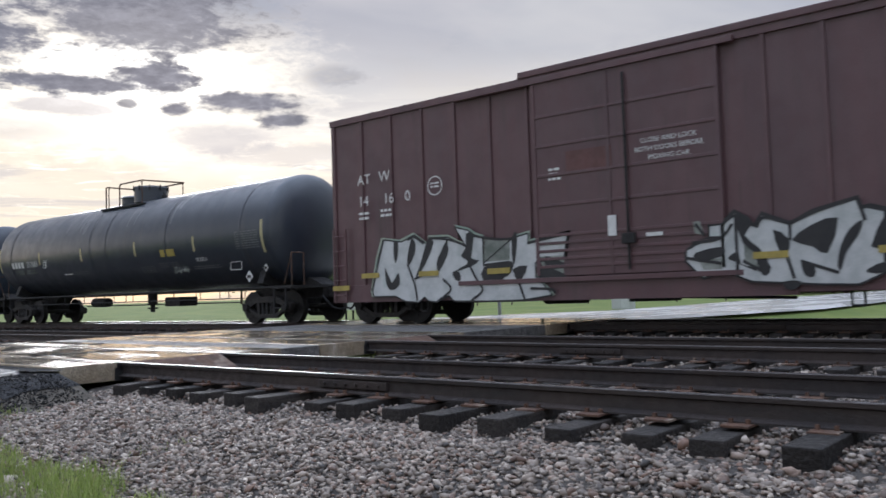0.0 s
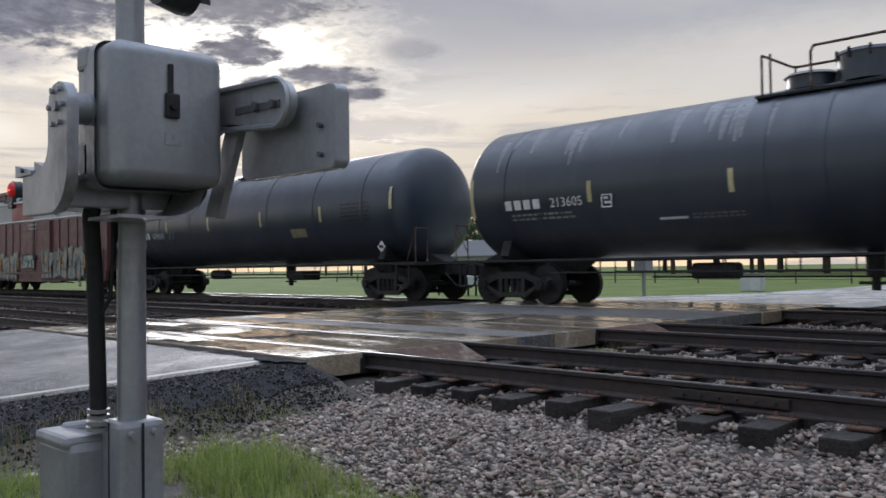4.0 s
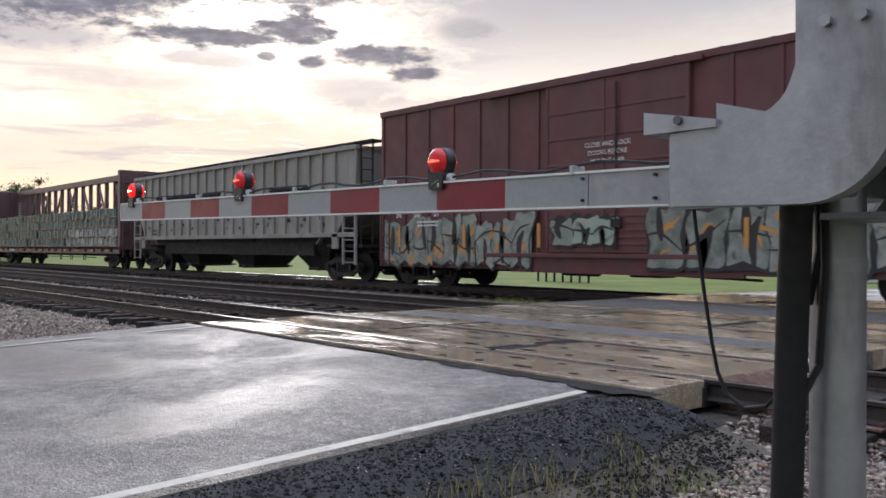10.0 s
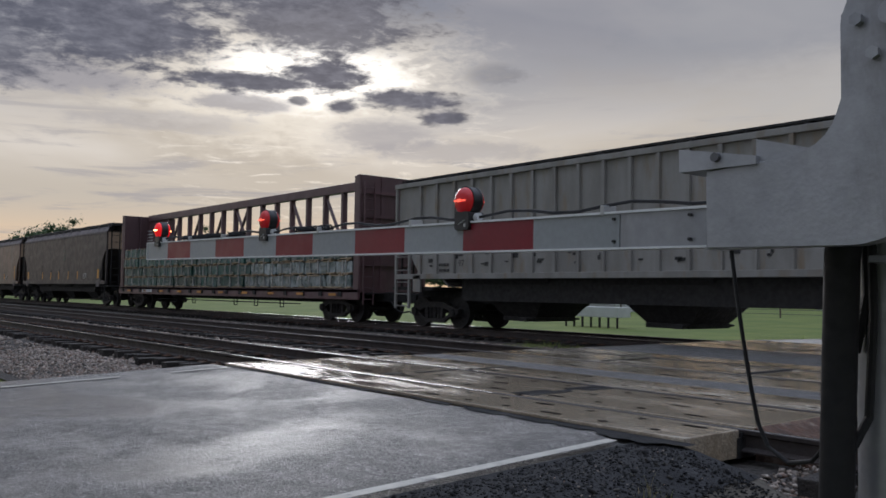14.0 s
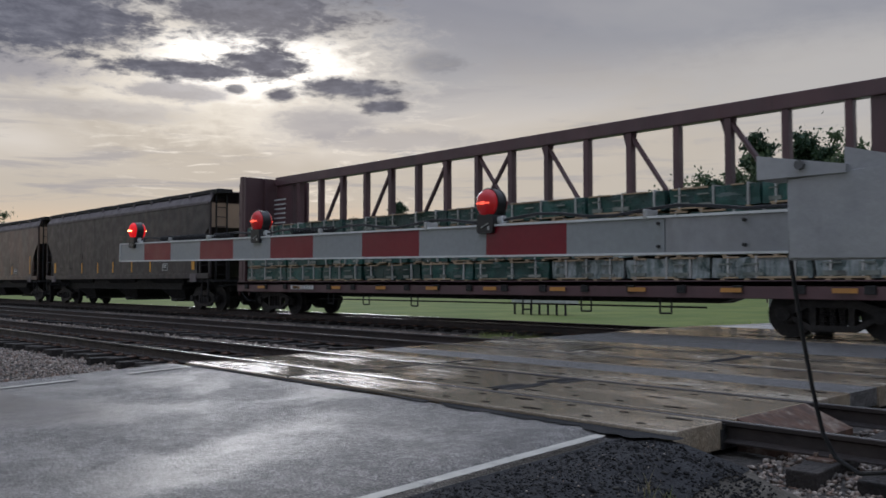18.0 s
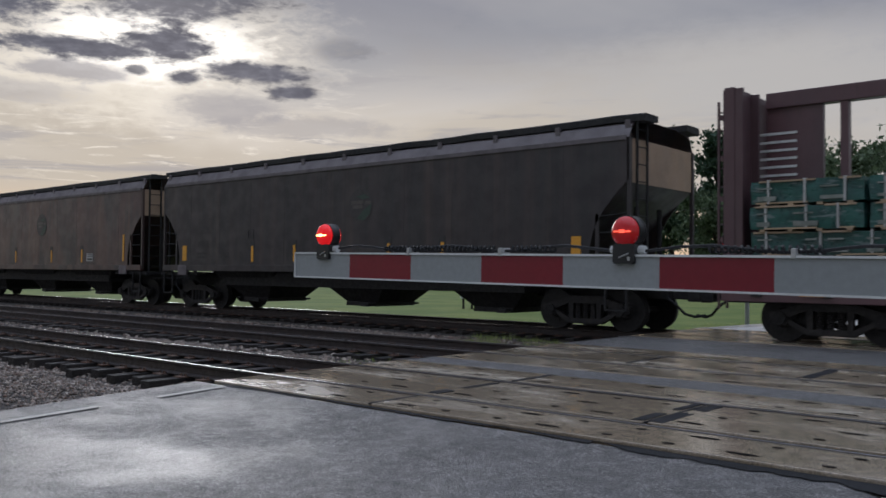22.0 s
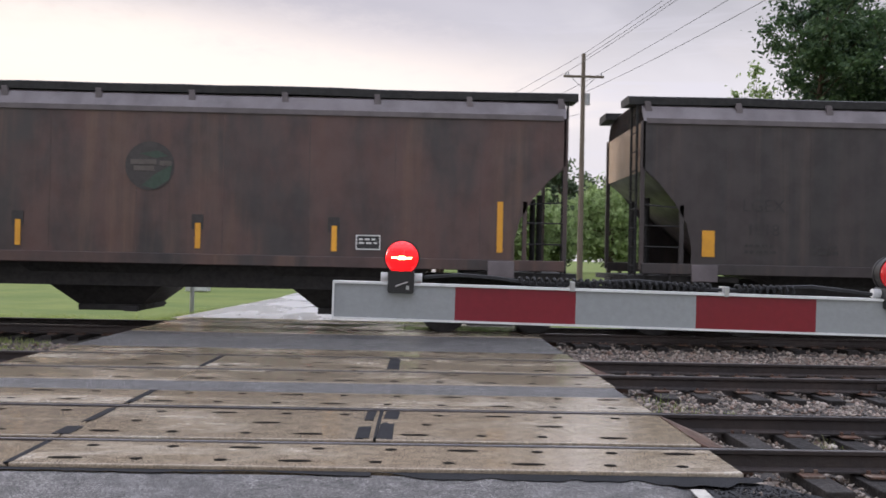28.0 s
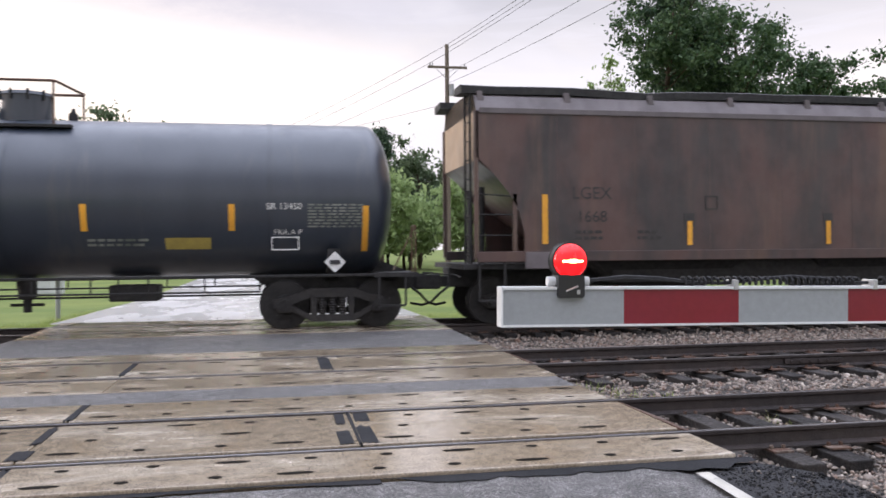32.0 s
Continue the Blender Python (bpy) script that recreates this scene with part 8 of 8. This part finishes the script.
# ---- trees ----
def leaf_cloud(centres, radii, count, size, seed, flat=0.7):
    """Loose leaf quads in ragged clumps."""
    rng = np.random.default_rng(seed)
    centres, radii = np.array(centres), np.array(radii)
    weight = radii ** 2
    pick = rng.choice(len(centres), count, p=weight / weight.sum())
    d = rng.normal(size=(count, 3))
    d /= np.linalg.norm(d, axis=1)[:, None]
    r = radii[pick] * np.abs(rng.normal(0, 0.62, count))
    p = centres[pick] + d * r[:, None] * np.array([1, 1, flat])
    u = rng.normal(size=(count, 3))
    u /= np.linalg.norm(u, axis=1)[:, None]
    v = np.cross(u, rng.normal(size=(count, 3)))
    v /= np.linalg.norm(v, axis=1)[:, None]
    s = size * rng.uniform(0.6, 1.4, count)[:, None]
    quad = np.stack([p - u * s, p + v * s * 0.45, p + u * s, p - v * s * 0.45], 1).reshape(-1, 3)
    mesh = bpy.data.meshes.new("crown")
    mesh.vertices.add(count * 4)
    mesh.vertices.foreach_set("co", quad.ravel())
    mesh.loops.add(count * 4)
    mesh.loops.foreach_set("vertex_index", np.arange(count * 4))
    mesh.polygons.add(count)
    mesh.polygons.foreach_set("loop_start", np.arange(count) * 4)
    mesh.update()
    return mesh


def tree(name, m, h, spread, leaves, count, size, seed, label, pine=False, group="trees beyond the crossing"):
    rng = random.Random(seed)
    ob = thing(name, m, label, "tree", group)
    bm = bmesh.new()
    pts = [Vector((0.12 * math.sin(i * 1.3 + seed) * i * 0.3, 0.1 * math.cos(i * 1.7 + seed) * i * 0.3, h * 0.95 * i / 7)) for i in range(8)]
    for i in range(7):
        rod(bm, pts[i], pts[i + 1], 0.022 * h * (1 - i / 8) + 0.02, 8, 0.022 * h * (1 - (i + 1) / 8) + 0.02)
    centres, radii = [], []
    limbs = 46 if pine else 44
    for i in range(limbs):
        f = (0.30 if pine else 0.22) + 0.70 * (i + 0.5) / limbs
        base = pts[min(6, int(f * 7))].lerp(pts[min(7, int(f * 7) + 1)], f * 7 % 1)
        a = rng.uniform(0, 2 * math.pi)
        reach = spread * (1.15 - f if pine else math.sqrt(max(0.08, 1 - (2 * f - 1.15) ** 2))) * rng.uniform(0.55, 1.1)
        tip = base + Vector((math.cos(a) * reach, math.sin(a) * reach, (0.05 if pine else 0.18) * h * rng.uniform(0.2, 1.0)))
        rod(bm, base, tip, 0.006 * h * (1.1 - f) + 0.015, 6, 0.012)
        for q in (0.4, 0.6, 0.8, 1.0):
            c = base.lerp(tip, q) + Vector((rng.uniform(-1, 1), rng.uniform(-1, 1), rng.uniform(-0.6, 0.6))) * spread * 0.16
            centres.append(tuple(c))
            radii.append(spread * rng.uniform(0.12, 0.27) * (0.8 if pine else 1.1))
    part("trunk", bm, BARK, ob, smooth=True)
    mesh = leaf_cloud(centres, radii, count, size, seed, 0.75)
    mesh.materials.append(leaves)
    piece("crown", mesh, ob, Matrix.Identity(4))
    return ob


tree("pine_tree", pose(24.6, 48, -0.6), 23.5, 6.6, NEEDLES, 34000, 0.18, 3, "tall dark green pine with a ragged open crown", True)
tree("broadleaf_tree", pose(22.4, 46, -0.6), 18.5, 5.2, LEAVES, 24000, 0.16, 5, "dense dark green broadleaf tree beside the pine")
tree("broadleaf_tree", pose(26.8, 45, -0.6), 17.5, 5.0, LEAVES, 24000, 0.16, 8, "dense green broadleaf tree under the pine")
tree("broadleaf_tree", pose(18.6, 46, -0.6), 13.2, 2.8, LIGHT_LEAVES, 9000, 0.16, 9, "small light green tree with a thin crown")
tree("broadleaf_tree", pose(34.0, 47, -0.6), 15.8, 4.6, LEAVES, 16000, 0.18, 12, "green broadleaf tree at the field edge")
wide = tree("broadleaf_tree", pose(-52, 118, -0.8), 15, 6.0, HAZED_LEAVES, 11000, 0.30, 21, "distant dark green broadleaf tree", group="distant tree line")
tall = tree("pine_tree", pose(-70, 126, -0.8), 19, 5.0, NEEDLES, 10000, 0.30, 22, "distant dark pine above the tree line", True, group="distant tree line")
bushy = tree("willow_tree", pose(5.0, 64, -0.7), 8.2, 4.2, LIGHT_LEAVES, 7000, 0.26, 23, "pale green bushy tree in the roadside thicket", group="distant tree line")
rng = random.Random(77)
for i in range(13):
    x = -1.0 + 2.6 * i * rng.uniform(0.8, 1.2)
    copy_thing(bushy, pose(x, rng.uniform(60, 82), -0.7, 0, 0, rng.uniform(0, 360)) @ Matrix.Scale(rng.uniform(0.75, 1.15), 4))
for i in range(34):
    x = -175 + 6.6 * i + rng.uniform(-3, 3)
    y = 122 + rng.uniform(-14, 22) + 0.10 * abs(x + 30)
    src = wide if rng.random() < 0.68 else tall
    sc = rng.uniform(0.62, 1.12) * (1.45 if -112 < x < -28 else 1.0)
    copy_thing(src, pose(x, y, -0.8, 0, 0, rng.uniform(0, 360)) @ Matrix.Scale(sc, 4))
for i in range(16):
    copy_thing(wide, pose(-24 + 2.4 * i + rng.uniform(-1, 1), 84 + rng.uniform(-5, 12), -0.8, 0, 0, rng.uniform(0, 360)) @ Matrix.Scale(rng.uniform(0.5, 0.74), 4))
for i in range(10):
    copy_thing(wide, pose(-290 + 13 * i + rng.uniform(-4, 4), 66 + rng.uniform(-8, 20), -0.8, 0, 0, rng.uniform(0, 360)) @ Matrix.Scale(rng.uniform(0.7, 1.0), 4))

for x, y, sc in ((-17, 99, 1.12), (14.5, 99, 0.95), (-13.5, 104, 0.9), (7.0, 96, 0.7), (-118, 23, 0.62), (-124, 27, 0.7), (-133, 25, 0.55)):
    copy_thing(wide, pose(x, y, -0.8, 0, 0, 40 + x) @ Matrix.Scale(sc, 4))

# ---- things on the far verge ----
bench = thing("equipment_platform", pose(-25.0, 27.5, -0.62), "low white boarded platform on short posts in the grass", "platform")
bm = bmesh.new()
box(bm, -1.8, 1.8, -0.5, 0.5, 0.55, 1.05, 0.02)
part("boarding", bm, PALE_WALL, bench)
for i in range(7):
    bm = bmesh.new()
    box(bm, -1.7 + 0.56 * i, -1.62 + 0.56 * i, -0.45, -0.37, -0.1, 0.56)
    part("post", bm, UNDER, bench)
shed = thing("equipment_cabinet", pose(-14.1, 38.5, -0.62) @ Matrix.Scale(0.65, 4), "small white signal equipment cabinet in the grass", "cabinet")
bm = bmesh.new()
box(bm, -0.9, 0.9, -0.5, 0.5, 0.1, 1.45, 0.03)
part("body", bm, PALE_WALL, shed)
bm = bmesh.new()
box(bm, -1.0, 1.0, -0.6, 0.6, 1.45, 1.55, 0.02)
part("roof", bm, ROOF_GREY, shed)
for x in (-0.45, 0.45):
    bm = bmesh.new()
    box(bm, x - 0.4, x + 0.4, -0.515, -0.50, 0.18, 1.38)
    part("door", bm, PALE_WALL, shed)
house = thing("house", pose(-54, 62, -0.8), "small white boarded house with a grey roof across the field", "house")
for x0, x1, y0, y1 in ((-4.5, 4.5, -3.0, -2.85), (-4.5, 4.5, 2.85, 3.0), (-4.5, -4.35, -2.85, 2.85), (4.35, 4.5, -2.85, 2.85)):
    bm = bmesh.new()
    box(bm, x0, x1, y0, y1, 0.0, 3.0)
    part("wall", bm, PALE_WALL, house)
bm = bmesh.new()
slab_x(bm, [(-3.4, 2.95), (0, 4.7), (3.4, 2.95), (3.4, 2.8), (0, 4.5), (-3.4, 2.8)], -4.9, 4.9)
part("roof", bm, ROOF_GREY, house, "grey shingle roof")
for x in (-2.8, 0.2, 2.9):
    bm = bmesh.new()
    box(bm, x - 0.5, x + 0.5, -3.03, -3.0, 1.0, 2.2)
    w = part("window", bm, DARK_GLASS, house, "dark window")
    bm = bmesh.new()
    for a, b, c, d in ((-0.58, 0.58, 0.92, 1.0), (-0.58, 0.58, 2.2, 2.28), (-0.58, -0.5, 1.0, 2.2), (0.5, 0.58, 1.0, 2.2)):
        box(bm, x + a, x + b, -3.05, -3.0, c, d)
    part("window_frame", bm, PALE_WALL, w)
for i in range(13):
    bm = bmesh.new()
    box(bm, -4.5, 4.5, -3.025, -3.002, 0.12 + 0.22 * i, 0.15 + 0.22 * i)
    part("clapboard", bm, PALE_WALL, house)
sign = thing("road_sign", pose(-10.85, 58, -0.6), "small white octagonal road sign back on a post", "road sign")
bm = bmesh.new()
rod(bm, (0, 0, 0), (0, 0, 2.6), 0.04, 8)
part("post", bm, GALV, sign)
bm = bmesh.new()
bmesh.ops.create_cone(bm, cap_ends=True, segments=8, radius1=0.42, radius2=0.42, depth=0.03, matrix=pose(0, -0.06, 2.5, 90, 22.5, 0))
part("board", bm, PALE_WALL, sign)
fence = thing("field_fence", pose(-46, 58, -0.8), "thin dark wire fence on posts along the field", "fence")
for i in range(16):
    bm = bmesh.new()
    box(bm, -30 + 4 * i - 0.05, -30 + 4 * i + 0.05, -0.05, 0.05, 0, 1.3)
    part("post", bm, POLE_WOOD, fence)
for z in (0.5, 0.85, 1.2):
    bm = bmesh.new()
    rod(bm, (-30, 0, z), (30, 0, z), 0.02, 5)
    part("wire", bm, WIRE, fence)


# ---- loose stone, grass and litter ----
def stone_field(name, boxes, seed, label, height, material=None):
    """Angular stones scattered over rectangles of (x0, x1, y0, y1, stones to the square metre, size)."""
    rng = np.random.default_rng(seed)
    shape = bmesh.new()
    bmesh.ops.create_icosphere(shape, subdivisions=1, radius=1.0)
    base = np.array([v.co[:] for v in shape.verts])
    tris = np.array([[v.index for v in f.verts] for f in shape.faces])
    shape.free()
    places, sizes = [], []
    for x0, x1, y0, y1, dense, size in boxes:
        n = int((x1 - x0) * (y1 - y0) * dense)
        xs, ys = rng.uniform(x0, x1, n), rng.uniform(y0, y1, n)
        places.append(np.stack([xs, ys], 1))
        sizes.append(size * rng.lognormal(0, 0.28, n))
    xy, sz = np.concatenate(places), np.concatenate(sizes)
    z = np.array([height(float(a), float(b)) for a, b in xy])
    n = len(xy)
    kinds = 40
    pool = base[None] * rng.uniform(0.5, 1.25, (kinds, 12, 1)) * rng.uniform(0.6, 1.25, (kinds, 1, 3)) * np.array([1, 1, 0.72])
    pick = rng.integers(0, kinds, n)
    a = rng.uniform(0, 2 * np.pi, n)
    c, s = np.cos(a), np.sin(a)
    v = pool[pick] * sz[:, None, None]
    x = v[..., 0] * c[:, None] - v[..., 1] * s[:, None] + xy[:, :1]
    y = v[..., 0] * s[:, None] + v[..., 1] * c[:, None] + xy[:, 1:]
    tilt = rng.uniform(-0.5, 0.5, (n, 1))
    zz = v[..., 2] + tilt * v[..., 0] + (z + sz * rng.uniform(0.0, 0.45, n))[:, None]
    co = np.stack([x, y, zz], -1).reshape(-1, 3)
    idx = (tris[None] + (np.arange(n) * 12)[:, None, None]).reshape(-1, 3)
    mesh = bpy.data.meshes.new(name)
    mesh.vertices.add(len(co))
    mesh.vertices.foreach_set("co", co.ravel())
    mesh.loops.add(idx.size)
    mesh.loops.foreach_set("vertex_index", idx.ravel())
    mesh.polygons.add(len(idx))
    mesh.polygons.foreach_set("loop_start", np.arange(len(idx)) * 3)
    mesh.update()
    mesh.materials.append(material or STONES)
    return tagged(new(name, mesh), label, "gravel", kind="stuff")


stone_field("ballast_stones", [(0.25, 6.5, -3.3, -0.45, 1350, 0.020), (6.5, 12.5, -3.3, -0.45, 950, 0.0215), (4.5, 12.5, -4.6, -3.3, 900, 0.019), (2.4, 5.0, -4.2, -3.3, 250, 0.018)], 5,
            "loose grey and tan crushed stone beside the track", lambda x, y: bed_z(x, y) if y > -3.5 else ground_z(x, y))
stone_field("ballast_stones", [(0.35, 11, -0.45, 2.2, 560, 0.022), (0.35, 11, 2.2, 9.0, 380, 0.024), (0.35, 9, 9.0, 12.9, 120, 0.03)], 6,
            "crushed stone filling the spaces between the ties", bed_z)
stone_field("ballast_stones", [(-17, -8.05, -2.4, -0.4, 560, 0.022), (-17, -8.05, -0.4, 9.0, 260, 0.025), (-36, -17, -2.4, 9.0, 60, 0.032)], 7,
            "crushed stone bed running off down the line", bed_z)
stone_field("loose_gravel", [(0.9, 5.5, -7.5, -1.6, 420, 0.009), (-0.1, 1.2, -6.5, -1.0, 110, 0.006)], 8, "fine loose gravel scattered over the shoulder", lambda x, y: apron_z(x, y) if x < 1.7 else ground_z(x, y) + 0.012)


stone_field("asphalt_crumbs", [(-0.30, 0.62, -7.0, -0.9, 1500, 0.008), (0.62, 1.1, -7.0, -0.9, 500, 0.009), (0.55, 1.3, -2.6, -0.95, 1300, 0.010), (-0.1, 1.0, -6.5, -0.95, 90, 0.015)], 18, "black crumbled asphalt lying over the shoulder", apron_z, CRUMBS)


def grass_field(name, boxes, seed, label, tall_of, height, material=None):
    rng = np.random.default_rng(seed)
    rows = []
    for x0, x1, y0, y1, dense, cut in boxes:
        n = int((x1 - x0) * (y1 - y0) * dense)
        xs, ys = rng.uniform(x0, x1, n), rng.uniform(y0, y1, n)
        for a, b in zip(xs, ys):
            k = noise.noise((a * 0.9, b * 0.9, seed)) + 0.4 * noise.noise((a * 3.1, b * 3.1, seed + 5))
            if k > cut:
                rows.append((a, b, height(float(a), float(b)), min(1.0, 0.45 + 1.3 * (k - cut)) * (0.55 + 0.9 * abs(noise.noise((a * 5.0, b * 5.0, seed + 2))) + 0.4 * abs(noise.noise((a * 14.0, b * 14.0, seed)))))) 
    r = np.array(rows)
    n = len(r)
    h = tall_of * r[:, 3] * rng.uniform(0.3, 1.3, n)
    a = rng.uniform(0, 2 * np.pi, n)
    lean = rng.uniform(0.1, 0.9, n) * h
    w = rng.uniform(0.0013, 0.0034, n) * (1 + tall_of)
    px, py = np.cos(a), np.sin(a)
    root = r[:, :3]
    side = np.stack([-py * w, px * w, np.zeros(n)], 1)
    mid = root + np.stack([px * lean * 0.3, py * lean * 0.3, h * 0.55], 1)
    tip = root + np.stack([px * lean, py * lean, h], 1)
    co = np.stack([root - side, root + side, mid + side * 0.8, mid - side * 0.8, tip], 1).reshape(-1, 3)
    k = np.arange(n) * 5
    quads = np.stack([k, k + 1, k + 2, k + 3], 1)
    tri = np.stack([k + 3, k + 2, k + 4], 1)
    mesh = bpy.data.meshes.new(name)
    mesh.vertices.add(len(co))
    mesh.vertices.foreach_set("co", co.ravel())
    loops = np.concatenate([quads.ravel(), tri.ravel()])
    mesh.loops.add(len(loops))
    mesh.loops.foreach_set("vertex_index", loops)
    mesh.polygons.add(2 * n)
    mesh.polygons.foreach_set("loop_start", np.concatenate([np.arange(n) * 4, 4 * n + np.arange(n) * 3]))
    mesh.update()
    mesh.materials.append(material or BLADES)
    return tagged(new(name, mesh), label, "grass", kind="stuff")


grass_field("grass", [(1.3, 5.6, -5.6, -2.5, 3600, -0.08), (5.6, 7.2, -6.2, -3.6, 2400, 0.02), (1.5, 9.5, -8.0, -5.6, 1200, -0.12)], 3, "bright green tufts of uncut grass round the mast foot", 0.25, ground_z)
grass_field("grass", [(0.9, 4.0, -3.4, -1.5, 900, 0.16), (0.7, 3.0, -6.5, -3.4, 900, 0.12)], 4, "sparse weeds coming through the stony shoulder", 0.13, lambda x, y: apron_z(x, y) if x < 1.7 else ground_z(x, y))
grass_field("grass", [(0.3, 2.0, 2.3, 4.0, 160, 0.2), (0.2, 1.4, 6.6, 8.0, 500, 0.1), (-10.5, -7.8, 2.3, 4.0, 300, 0.1), (-12, -7.8, 6.8, 9.5, 600, 0.0), (0.3, 1.6, 0.2, 1.3, 260, 0.2)], 9, "weeds growing between the tracks", 0.16, bed_z)
grass_field("grass", [(0.6, 12, 13.4, 19, 700, -0.3), (-20, -8.2, 13.4, 19, 600, -0.3)], 10, "green grass on the far verge", 0.22, ground_z)

grass_field("dry_weeds", [(0.45, 2.0, -7.0, -1.8, 700, 0.02), (1.6, 5.0, -6.5, -3.6, 350, 0.0)], 14, "thin dry straw-coloured weeds on the shoulder slope", 0.16, lambda x, y: apron_z(x, y) if x < 1.7 else ground_z(x, y) + 0.04, STRAW)


# pale scraps lying on the slope
def scrap(name, x, y, outline, turn, material, label, category):
    bm = bmesh.new()
    z = apron_z(x, y) if x < 1.7 else ground_z(x, y) + 0.05
    plate(bm, outline, -0.012, 0.012, 0.004)
    tagged(part(name, bm, material, m=pose(x, y, z + 0.012, 90, 0, turn)), label, category, "scraps on the shoulder")


SCRAP = surface("weathered_pale_scrap", (0.42, 0.40, 0.35), (0.28, 0.26, 0.22), 8, 0.7, (0.7, 0.85), bump=0.4)
OLD_STICK = surface("grey_stick_bark", (0.15, 0.12, 0.09), None, 12, 0.7, (0.8, 0.9), bump=0.6)
scrap("flat_stone", 0.85, -3.55, [(-0.09, -0.03), (0.06, -0.04), (0.10, 0.02), (-0.02, 0.05)], 20, SCRAP, "pale flat scrap of stone in the dirt", "stone")
scrap("flat_stone", 0.95, -4.05, [(-0.07, -0.025), (0.05, -0.03), (0.09, 0.015), (-0.04, 0.04)], 50, SCRAP, "pale flat scrap of stone in the dirt", "stone")
scrap("flat_stone", 1.15, -3.80, [(-0.05, -0.04), (0.06, -0.03), (0.05, 0.04), (-0.03, 0.05)], -15, SCRAP, "pale flat scrap of stone in the dirt", "stone")
bm = bmesh.new()
tube(bm, [(0, 0, 0), (0.18, 0.03, 0.012), (0.36, 0.02, 0.004), (0.55, 0.06, 0.0)], 0.012, 6)
tagged(part("stick", bm, OLD_STICK, m=pose(0.75, -3.85, apron_z(0.95, -3.85) + 0.015, 0, 10, 12)), "dead brown stick lying on the dirt slope", "stick")

motions()
